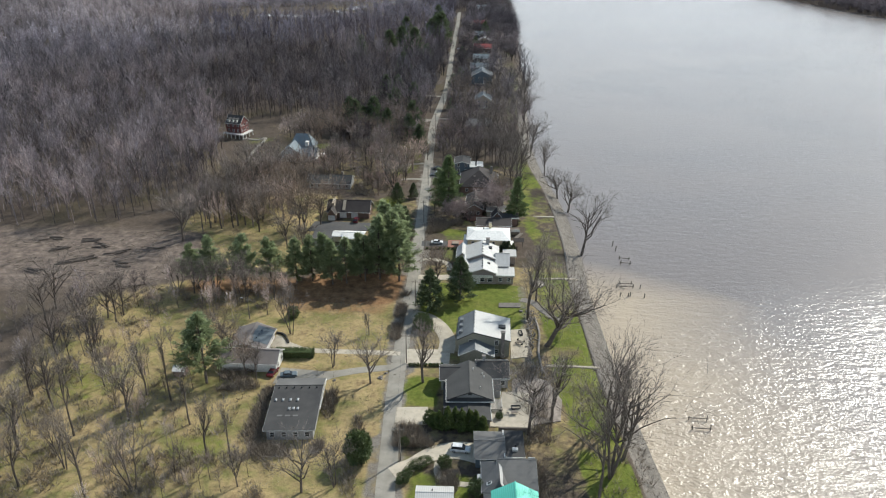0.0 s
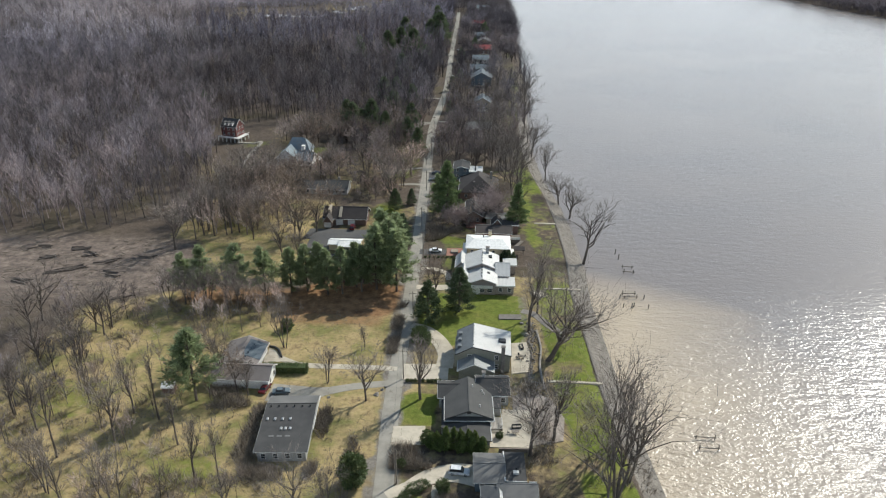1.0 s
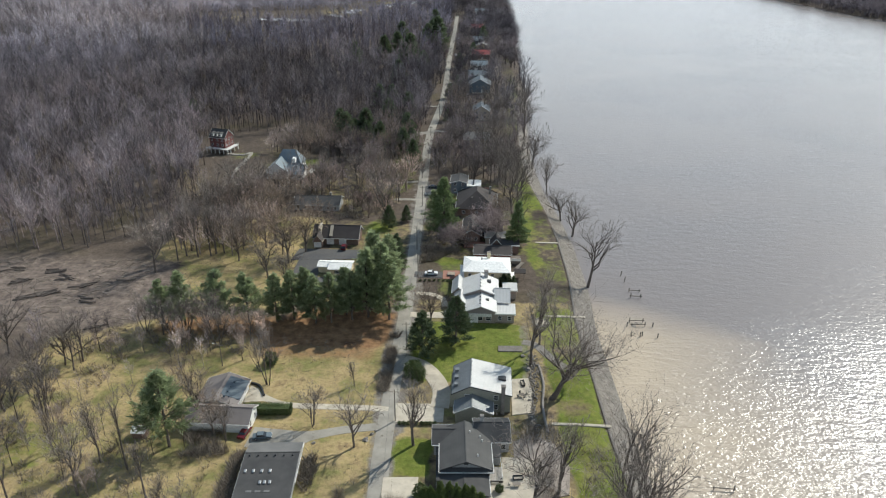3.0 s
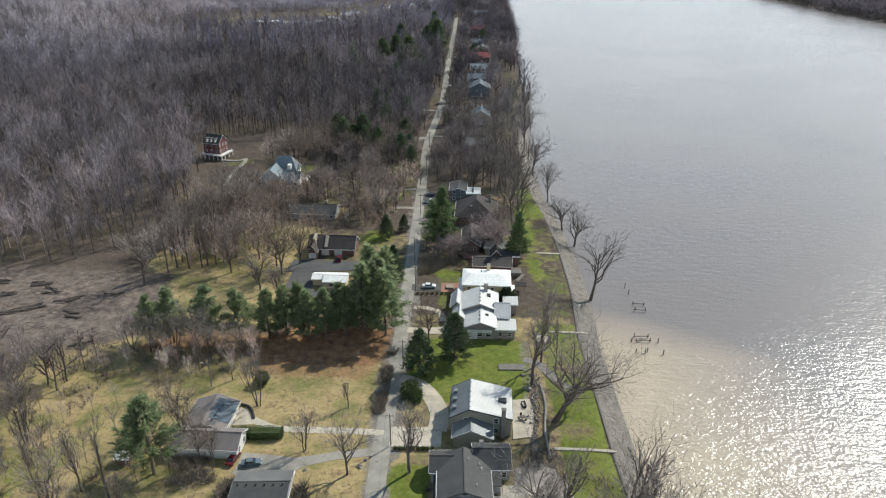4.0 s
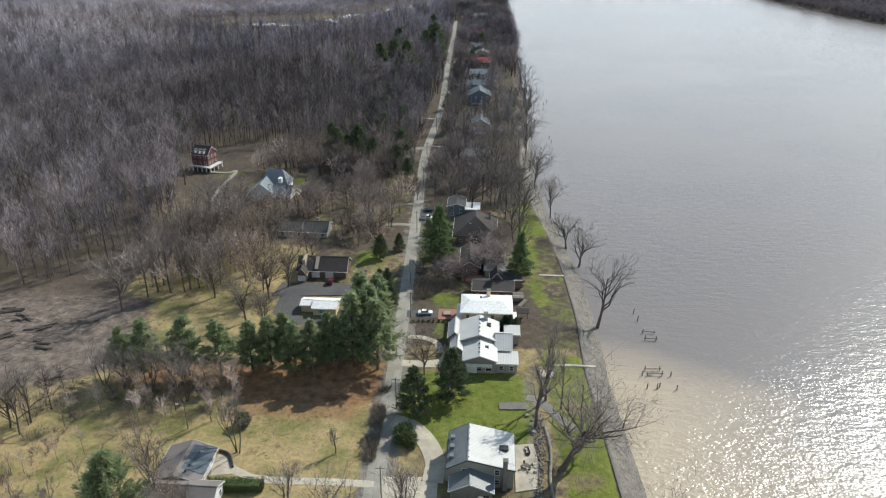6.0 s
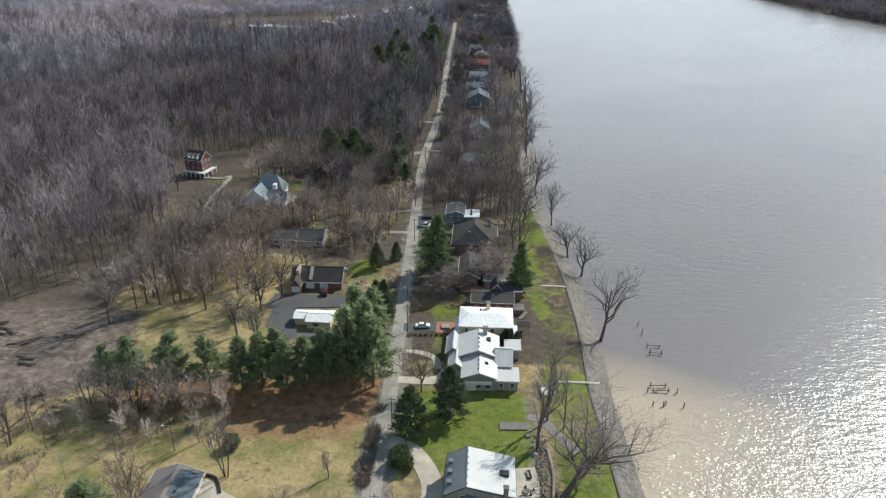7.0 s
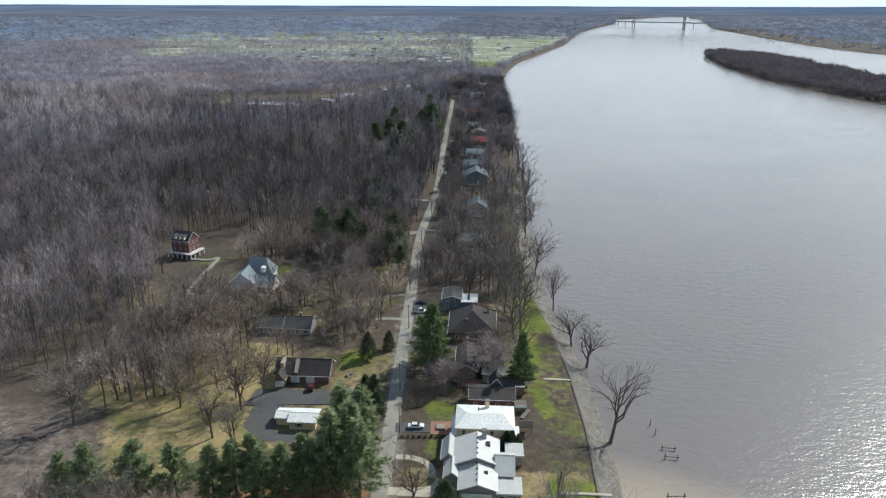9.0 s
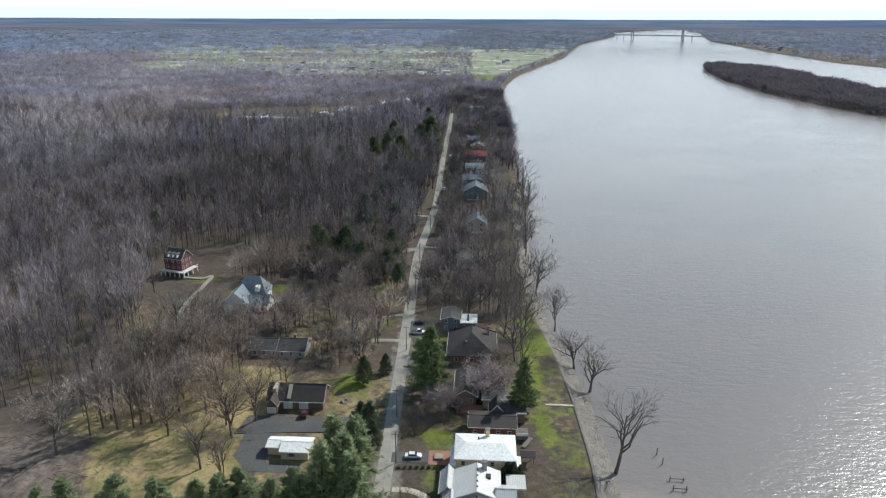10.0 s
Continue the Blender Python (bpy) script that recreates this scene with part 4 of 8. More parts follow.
def scatter(template_list, places, scales, rng, toned=False, span=0.62):
    """Joins turned and sized copies of template meshes at places into one. toned: with a lightness and a warmth for each copy."""
    vs, fs, ts, n = [], [], [], 0
    light, warm = rng.uniform(1 - span, 1 + span, len(places)), rng.uniform(0, 1, len(places))
    light = light * (1 + 1.2 * span * (waves2(places[:, 0], places[:, 1], 38, 71) - 0.5))
    # paler and warmer west and in front: sun versus cloud shade put in tone
    light = light * np.interp(places[:, 0], (-340, -170), (1.35, 1.0)) * np.interp(places[:, 1], (300, 470), (1.5, 0.92))
    warm = np.clip(0.5 * warm + 0.7 * waves2(places[:, 0], places[:, 1], 70, 72) - 0.1 + np.interp(places[:, 1], (300, 520), (0.4, -0.15)), 0, 1)
    pick = rng.randint(0, len(template_list), len(places))
    for k, (tv, tf, *shade) in enumerate(template_list):
        sel = np.where(pick == k)[0]
        if not len(sel):
            continue
        a = rng.uniform(0, 2 * np.pi, len(sel))
        c, s = np.cos(a), np.sin(a)
        sc = scales[sel][:, None]
        x = (tv[None, :, 0] * c[:, None] - tv[None, :, 1] * s[:, None]) * sc
        y = (tv[None, :, 0] * s[:, None] + tv[None, :, 1] * c[:, None]) * sc
        z = tv[None, :, 2] * sc * rng.uniform(0.85, 1.15, (len(sel), 1))
        v = np.stack([x, y, z], -1) + places[sel][:, None]
        vs.append(v.reshape(-1, 3))
        tone = np.repeat(np.stack([light[sel], warm[sel]], -1), len(tv), 0)
        if shade:
            tone[:, 0] *= np.tile(shade[0], len(sel))
        ts.append(tone)
        fs.append((tf[None] + (np.arange(len(sel)) * len(tv))[:, None, None]).reshape(-1, 3) + n)
        n += v.shape[0] * v.shape[1]
    if toned:
        return np.concatenate(vs), np.concatenate(fs), np.concatenate(ts)
    return np.concatenate(vs), np.concatenate(fs)

# ---- woods ----
def wood_template(seed, height, rich):
    """A slim leafless forest tree: a thin trunk, rising limbs and a haze of fine twigs."""
    rng = np.random.RandomState(seed)
    limbs, twigs = (22, 12) if rich else (10, 6)
    fat = 1.0 if rich else 2.0
    bend = rng.normal(size=2) * 0.5
    z = np.array((0.0, 0.45, 0.95)) * height
    t0 = np.stack([np.array((0, bend[0] * 0.4, bend[0])), np.array((0, bend[1] * 0.4, bend[1])), z], -1)
    trunk = tube_arrays(t0[:-1], t0[1:], np.array((0.2, 0.13)) * fat ** 0.5, np.array((0.13, 0.03)) * fat ** 0.5, 3)
    f = np.linspace(0.4, 0.93, limbs) + rng.uniform(-0.02, 0.02, limbs)
    base = np.stack([np.interp(f * height, z, t0[:, 0]), np.interp(f * height, z, t0[:, 1]), f * height], -1)
    a = rng.uniform(0, 2 * np.pi, limbs)
    out = np.stack([np.cos(a), np.sin(a), rng.uniform(0.8, 2.2, limbs)], -1)
    out /= np.linalg.norm(out, axis=1, keepdims=True)
    length = height * rng.uniform(0.26, 0.42, limbs) * (1.3 - 0.75 * f)
    tip = base + out * length[:, None]
    limb = blades(base, tip, np.full(limbs, 0.12 * fat), rng)
    n = limbs * twigs
    k = np.repeat(np.arange(limbs), twigs)
    s = base[k] + (tip - base)[k] * rng.uniform(0.35, 1.05, n)[:, None]
    w = out[k] * 0.6 + rng.normal(size=(n, 3)) * 0.42 + np.array((0, 0, 0.75))
    w /= np.linalg.norm(w, axis=1, keepdims=True)
    twig = blades(s, s + w * (rng.uniform(1.4, 3.4, n) * (1.0 if rich else 1.4))[:, None], np.full(n, (0.085 if rich else 0.09) * fat), rng)
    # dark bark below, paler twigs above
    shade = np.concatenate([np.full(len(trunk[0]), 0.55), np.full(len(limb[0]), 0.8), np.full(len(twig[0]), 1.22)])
    return (*join(trunk, limb, twig), shade)


def round_crown(seed, n, width):
    """A far leafless crown: short blades of twigs over a rounded form on a bare trunk."""
    r = np.random.RandomState(seed)
    a, q = r.uniform(0, 6.28, n), np.sqrt(r.uniform(0.0, 1, n))
    lump = 1 + 0.2 * np.sin(3 * a + seed)
    foot = np.stack([3.6 * lump * q * np.cos(a), 3.6 * lump * q * np.sin(a), 3.0 + 6.0 * np.sqrt(1 - 0.85 * q * q) + r.uniform(-2.5, 0.4, n)], -1)
    way = np.stack([0.75 * q * np.cos(a), 0.75 * q * np.sin(a), 0.9 - 0.35 * q], -1) + r.normal(size=(n, 3)) * 0.28
    crown = blades(foot, foot + way * r.uniform(2.4, 4.6, n)[:, None], r.uniform(1.2, 2.6, n) * width, r)
    b = r.uniform(0, 6.28, 5)
    low = np.stack([2.0 * np.cos(b), 2.0 * np.sin(b), np.full(5, -0.5)], -1)
    trunk = blades(low, np.stack([2.6 * np.cos(b), 2.6 * np.sin(b), np.full(5, 9.0)], -1), np.full(5, 0.9 * width), r)
    return join(crown, trunk)


def inside(poly, x, y):
    hit = np.zeros(len(x), bool)
    for (x0, y0), (x1, y1) in zip(poly, poly[1:] + poly[:1]):
        cross = (y0 > y) != (y1 > y)
        hit ^= cross & (x < (x1 - x0) * (y - y0) / ((y1 - y0) or 1e-9) + x0)
    return hit


def spread_points(rng, x0, x1, y0, y1, step):
    xs, ys = np.meshgrid(np.arange(x0, x1, step), np.arange(y0, y1, step))
    x = xs.ravel() + rng.uniform(-0.48, 0.48, xs.size) * step
    y = ys.ravel() + rng.uniform(-0.48, 0.48, xs.size) * step
    return x, y


DENSE = [(-420, 240), (-190, 258), (-150, 264), (-127, 286), (-120, 304), (-132, 338), (-150, 386), (-152, 414), (-143, 426), (-122, 432), (-106, 420),
         (-66, 400), (-60, 418), (-38, 446), (-36, 560), (-40, 700), (-45, 900), (-52, 1170), (-150, 1085), (-220, 975), (-290, 935), (-760, 1000), (-760, 500)]


DARK_PINES = ((-47.7, 717, 24), (-52, 726, 22), (-56, 708, 20), (-84.6, 744, 18), (-90.6, 660, 17), (-111.8, 634, 16), (-80.6, 673, 18), (-69.3, 485, 13), (-62, 492, 12), (-76, 406, 14), (-66.6, 415, 14),
                 (-81.8, 419, 13), (-43.4, 392, 11), (-182, 458, 9), (-66, 646, 20), (-72, 640, 14), (-6, 778, 12), (-14, 700, 9), (-22, 560, 7), (-26, 525, 8), (-24, 640, 9), (-60, 850, 18), (-24, 462, 6), (-44, 418, 12), (-58, 446, 13), (-49, 470, 12), (-40, 402, 9), (-66, 560, 15), (-52, 610, 14))


def near_pine(x, y):
    hit = np.zeros(np.shape(x), bool)
    for px, py, hh in DARK_PINES:
        hit |= (np.abs(x - px) < 0.42 * hh) & (y > py - 0.9 * hh) & (y < py + 0.35 * hh)
    return hit | ((np.abs(x + 80) < 9) & (y > 628) & (y < 664))


ribbon("slough", smooth_line(SLOUGH, 5), 20, 0.05, M_POND, "still backwater shining between bare trees")


def build_woods():
    rng = np.random.RandomState(5)
    rich = [wood_template(40 + k, 15.5 + 1.2 * k, True) for k in range(5)]
    poor = [wood_template(60 + k, 16 + k, False) for k in range(5)]
    x, y = spread_points(rng, -420, -38, 240, 640, 6.9)
    keep = inside(DENSE, x, y) & (x > -0.7 * y - 70) & ~near_pine(x, y)
    x, y = x[keep], y[keep]
    p = np.stack([x, y, ground_height(x, y) - 0.2], -1)
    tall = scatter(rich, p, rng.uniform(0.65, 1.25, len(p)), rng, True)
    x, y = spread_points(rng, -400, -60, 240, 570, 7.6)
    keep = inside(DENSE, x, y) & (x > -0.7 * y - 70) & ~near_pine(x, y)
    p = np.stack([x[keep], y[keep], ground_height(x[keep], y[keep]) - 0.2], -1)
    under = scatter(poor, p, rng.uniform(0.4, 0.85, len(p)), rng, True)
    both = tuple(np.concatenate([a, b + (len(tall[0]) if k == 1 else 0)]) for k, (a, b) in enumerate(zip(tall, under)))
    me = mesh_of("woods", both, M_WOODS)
    tagged(new("woods", me), "dense leafless grey-brown hardwood forest on the flood plain", "woods", kind="stuff")
    x, y = spread_points(rng, -760, -38, 640, 1170, 7.6)
    keep = inside(DENSE, x, y) & (x > -0.68 * y - 70) & ~near_pine(x, y) & ~near_slough(x, y, 22) & ~(near_slough(x, y + 45, 52) & (rng.uniform(0, 1, len(x)) < 0.9))
    x, y = x[keep], y[keep]
    p = np.stack([x, y, ground_height(x, y) - 0.2], -1)
    # sunlit copy of the bark to the west, cloud-shaded copy towards the lane
    west = x + 0.36 * y + 90 * (waves2(x, y, 70, 46) - 0.5) < -10
    for name, label, share, bark in (("far_woods", "leafless forest running back to the slough, cloud shade and haze in its bark", ~west, M_WOODS_SHADED), ("west_woods", "leafless forest on the flood plain, sunlight in its paler bark", west, M_WOODS_SUNLIT)):
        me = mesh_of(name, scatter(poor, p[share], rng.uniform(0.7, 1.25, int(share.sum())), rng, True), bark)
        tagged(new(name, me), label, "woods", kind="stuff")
    # beyond the slough: woods and hedgerows to the hills
    parts, beyond = [], []
    for reach0, reach1, step, wide, blades_each in ((1000, 1600, 8.5, 1.0, 26), (1600, 2600, 11.5, 1.15, 15), (2600, 4500, 31.0, 2.7, 13), (4500, 7200, 58.0, 5.0, 11), (7200, 11200, 110.0, 9.0, 9)):
        crowns = [(v * np.array((wide, wide, 1)), f) for v, f in (round_crown(80 + k, blades_each, 0.55 * wide ** 0.5) for k in range(4))]
        x, y = spread_points(rng, -0.75 * reach1, 0.75 * reach1, 0.7 * reach0, reach1, step)
        d = np.hypot(x, y - 80)
        keep = (d >= reach0) & (d < reach1) & (np.abs(x) < 0.70 * (y - 60))
        xs, xr = along(SHORE, y), along(FAR_SHORE, y)
        land = ((x < xs - 6) | (x > xr + 6)) & ~inside(DENSE, x, y)
        luck = rng.uniform(0, 1, len(x))
        farm, meadow = open_plain(x, y) > 0.5, river_meadow(x, y) > 0.3
        wooded = field_kind(x + 55, y + 30) > 0.6
        keep &= land & ~near_slough(x, y, 24) & ~((x > -60) & (x < 40) & (y < 1250))
        keep &= ~farm | (field_edge(x, y) & (luck < 0.9)) | (wooded & (luck < 0.7)) | (luck < 0.13)
        keep &= ~meadow | (luck < 0.02) | ((y < 1560) & (luck < 0.14))
        keep &= ~(near_slough(x, y - 25, 50) & (luck < 0.62))
        keep &= ~((x > xr) & (x < xr + 150) & (y > 1900) & (y < 4200) & (luck < 0.82))
        thin = (y > 1420) & (y < 1700) & (x > -430) & (x < xs - 30)
        keep &= ~thin | (luck < 0.3)
        x, y, farm = x[keep], y[keep], (farm | meadow)[keep]
        p = np.stack([x, y, ground_height(x, y)], -1)
        v, f, tone = scatter(crowns, p, rng.uniform(0.7, 1.3, len(p)) * np.where(farm, 0.8, 1.0), rng, True, 0.3)
        (parts if reach1 < 3000 else beyond).append((far_in(v), f, tone))
    for name, label, sets, material in (("distant_woods", "leafless woodland and hedgerows across the plain, haze tint in the bark", parts, M_WOODS_HAZED), ("horizon_woods", "woodland out to the hills, tinted blue-grey like haze", beyond, M_HORIZON_HAZE)):
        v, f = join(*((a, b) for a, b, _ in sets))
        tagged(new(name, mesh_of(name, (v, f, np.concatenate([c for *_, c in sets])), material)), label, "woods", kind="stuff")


build_woods()


def far_ridge():
    """Strip of low hills closing the plain, its blue haze painted and glowing."""
    a = np.linspace(-1.25, 1.25, 260)
    r = 4320.0
    top = 113.2 + 2.6 * waves2(a * 900, a * 300, 40, 51) + 6.0 * np.clip(a - 0.02, 0, 0.5) * waves2(a * 500, a * 200, 60, 52)
    m, nodes, links, bsdf = shader("glowing_blue_haze")
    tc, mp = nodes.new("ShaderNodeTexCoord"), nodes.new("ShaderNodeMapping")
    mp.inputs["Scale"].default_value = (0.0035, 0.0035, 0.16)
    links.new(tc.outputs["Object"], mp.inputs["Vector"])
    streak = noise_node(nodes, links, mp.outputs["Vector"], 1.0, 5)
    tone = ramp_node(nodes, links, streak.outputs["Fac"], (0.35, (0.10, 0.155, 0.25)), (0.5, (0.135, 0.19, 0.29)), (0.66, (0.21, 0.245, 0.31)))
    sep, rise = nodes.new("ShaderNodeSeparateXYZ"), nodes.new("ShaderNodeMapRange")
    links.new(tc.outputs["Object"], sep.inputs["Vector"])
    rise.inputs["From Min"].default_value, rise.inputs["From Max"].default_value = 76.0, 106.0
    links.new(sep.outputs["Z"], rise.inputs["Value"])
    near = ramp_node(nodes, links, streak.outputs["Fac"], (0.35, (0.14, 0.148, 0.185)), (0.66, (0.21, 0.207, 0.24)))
    # emission carries the haze blue; the hills are no light source
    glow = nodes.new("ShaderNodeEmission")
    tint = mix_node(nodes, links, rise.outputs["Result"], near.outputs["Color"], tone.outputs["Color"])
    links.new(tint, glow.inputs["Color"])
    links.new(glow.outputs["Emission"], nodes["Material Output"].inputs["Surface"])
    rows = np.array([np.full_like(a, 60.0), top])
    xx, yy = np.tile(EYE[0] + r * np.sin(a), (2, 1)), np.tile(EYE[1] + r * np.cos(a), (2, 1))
    tagged(sheet("backdrop", xx, yy, rows, m), "glowing strip painted as low blue hazy hills along the horizon", "hills", kind="structure")


far_ridge()


def build_island():
    ys = np.linspace(640, 2060, 40)
    f = np.linspace(0, 1, 9)
    yy, ff = np.meshgrid(ys, f, indexing="ij")
    t = (yy - 640) / 1420
    a = np.interp(yy, [640, 1061, 1136, 1290, 1605, 1900, 2060], [620, 505, 490, 472, 484, 530, 575])
    w = 190 * np.sqrt(np.clip(1 - (2 * t - 1) ** 4, 0, 1)) + 4
    xx = a + ff * w
    zz = WATER_Z - 0.6 + 2.6 * np.clip(np.minimum(ff, 1 - ff) * 9, 0, 1)
    cov = np.zeros((*xx.shape, 4))
    tagged(sheet("island", xx, yy, zz, M_GROUND, cov), "low wooded island in the river", "island", kind="structure")
    rng = np.random.RandomState(9)
    poor = [(v * np.array((1.35, 1.35, 1.0)), f) for v, f in (round_crown(120 + k, 46, 0.42) for k in range(5))]
    x, y = spread_points(rng, 460, 800, 650, 2050, 8.5)
    aa = np.interp(y, [640, 1061, 1136, 1290, 1605, 1900, 2060], [620, 505, 490, 472, 484, 530, 575])
    ww = 190 * np.sqrt(np.clip(1 - (2 * (y - 640) / 1420 - 1) ** 4, 0, 1))
    keep = (x > aa + 4) & (x < aa + ww - 4)
    p = np.stack([x, y, np.full(len(x), -3.0)], -1)[keep]
    tagged(new("island_woods", mesh_of("island_woods", scatter(poor, p, rng.uniform(0.8, 1.2, len(p)) * (0.85 + 0.6 * waves2(p[:, 0], p[:, 1], 14, 44)), rng), M_ISLAND)), "dark leafless trees crowding the island", "woods", kind="stuff")


build_island()

# ---- houses on the river side ----
def at(x, y, turn=0.0, z=0.0):
    return pose(x, y, z, 0, 0, turn)


def house_charcoal():
    h = thing("house", "grey house with charcoal cross-gabled shingle roofs and white trim", "house", at(0, 157, 3.5))
    # wing slopes take darker shingles than the gable, grazing light in the colour
    block(h, 0.2, 8.0, 4.9, 12.9, 3.4, 5.5, "x", M_WALL_GREY, M_ROOF_DARK, sides="SE", n=3)
    block(h, -9.5, -2.4, 3.9, 10.4, 3.4, 4.9, "x", M_WALL_GREY, M_ROOF_DARK, sides="S", n=1)
    block(h, -7.5, 3.0, -4.4, 8.4, 3.65, 5.75, "y", M_WALL_GREY, M_ROOF_SHADE, sides="S", n=3, over=0.6, trim=M_ROOF_SHADE)
    # a skirt of roof across the gable, edged in white
    part("skirt_roof", prism([(-8.1, -5.5, 3.3), (3.6, -5.5, 3.3), (3.6, -4.38, 3.75), (-8.1, -4.38, 3.75)], 0.14), M_ROOF_DARK, h)
    part("fascia", box(-8.3, 3.8, -5.62, -5.52, 3.1, 3.34), M_TRIM, h, "white board along the foot of the gable")
    for x in (-8.32, 3.72):
        part("fascia", box(x, x + 0.14, -5.5, 4.0, 3.26, 3.5), M_TRIM, h, "white eaves board")
    # small dark vent high in the gable
    part("gable_window", box(-2.75, -1.75, -4.52, -4.4, 4.55, 5.2, 0.02), M_DARK, h)
    # lower wing in front
    block(h, -7.9, 2.4, -11.3, -5.0, 2.3, 3.0, "y", M_WALL_GREY, M_ROOF_DARK, sides="", over=0.35, trim=M_DARK)
    part("fascia", box(2.8, 2.94, -11.6, -5.4, 2.1, 2.32), M_TRIM, h, "white eaves board")
    part("porch_roof", prism([(-8.9, -7.2, 2.5), (-7.95, -7.2, 2.6), (-7.95, 3.6, 2.7), (-8.9, 3.6, 2.6)], 0.14), M_ROOF_DARK, h)
    for k in range(3):
        part("porch_post", box(-8.85, -8.7, -7.0 + 4.8 * k, -6.85 + 4.8 * k, 0, 2.45), M_TRIM, h)
    # deck and steps towards the patio
    part("deck", box(3.1, 5.9, -5.2, -0.9, 0, 0.75), M_WOOD, h)
    for k in range(8):
        part("plank", box(3.12 + 0.35 * k, 3.43 + 0.35 * k, -5.25, -0.85, 0.755, 0.79), M_DECK, h)
    for k in range(3):
        part("step", box(3.3, 5.0, -5.6 - 0.3 * k, -5.3 - 0.3 * k, 0, 0.58 - 0.19 * k), M_CONC, h)
    for k in range(7):
        part("railing_post", box(5.78, 5.86, -5.1 + 1.5 * k, -5.02 + 1.5 * k, 0.7, 1.75), M_TRIM, h)
    part("railing", box(5.77, 5.87, -5.1, 4.0, 1.75, 1.83), M_TRIM, h)
    part("sun_room", box(3.1, 5.7, 0.4, 4.85, 0, 2.7, 0.05), M_WALL_GREY, h)
    part("sun_room_roof", prism([(3.0, 0.1, 2.75), (5.9, 0.1, 2.75), (5.9, 4.85, 3.05), (3.0, 4.85, 3.05)], 0.14), M_ROOF_DARK, h)
    for k in range(3):
        window(h, 5.7, 1.2 + 1.3 * k, 0.7, 90, 0.9, 1.6)
    chimney(h, 1.8, 9.4, 3.5, 7.0, M_WALL_GREY, 0.8)
    for x, y in ((-1.2, 5.2), (1.6, 3.4), (1.2, 4.6), (0.4, -2.0)):
        z = 5.75 - 0.4 * abs(x + 2.25)
        part("roof_vent", tube([(x, y, z - 0.1), (x, y, z + 0.75)], 0.13, 8), M_TRIM, h)


def house_slate():
    h = thing("house", "olive sided house with a grey standing-seam metal roof, one slope painted glinting", "house", at(0, 183))
    block(h, -6.2, 8.3, -5.8, 6.2, 5.2, 7.6, "y", M_WALL_OLIVE, M_ROOF_SLATE, at=0.3, sides="SE", n=2, trim=M_DARK, over=0.3)
    # sun glint on the grey metal, put in as a paler sheet
    part("metal_roof", prism([(-1.9, -6.05, 7.80), (8.65, -6.05, 5.33), (8.65, 6.45, 5.33), (-1.9, 6.45, 7.80)], 0.06), M_ROOF_METAL_Y, h, "pale sheet over the grey metal slope, sun glint painted in")
    block(h, -5.4, 3.7, -10.6, -5.9, 3.2, 5.3, "y", M_WALL_OLIVE, M_ROOF_SLATE, at=0.45, sides="", trim=M_TRIM, over=0.35)
    part("bay", box(-6.9, -6.2, -4.5, 4.5, 0, 4.4, 0.05), M_WALL_OLIVE, h)
    part("garage_door", box(1.2, 3.0, -10.72, -10.6, 0, 2.2, 0.02), M_DARK, h)
    chimney(h, 6.4, -6.2, 0, 8.2, M_STONE, 1.0)
    for k in range(6):
        part("snow_guard", box(-1.75, -1.55, -5.2 + 2.0 * k, -5.0 + 2.0 * k, 7.8, 7.95), M_DARK, h)
    for k in range(3):
        part("dormer", box(-6.0, -5.0, -3.6 + 3.2 * k, -2.4 + 3.2 * k, 5.0, 6.4, 0.05), M_ROOF_SLATE, h)
    part("skylight", box(5.2, 7.2, -0.6, 1.0, 5.75, 6.4, 0.05), M_DARK, h)


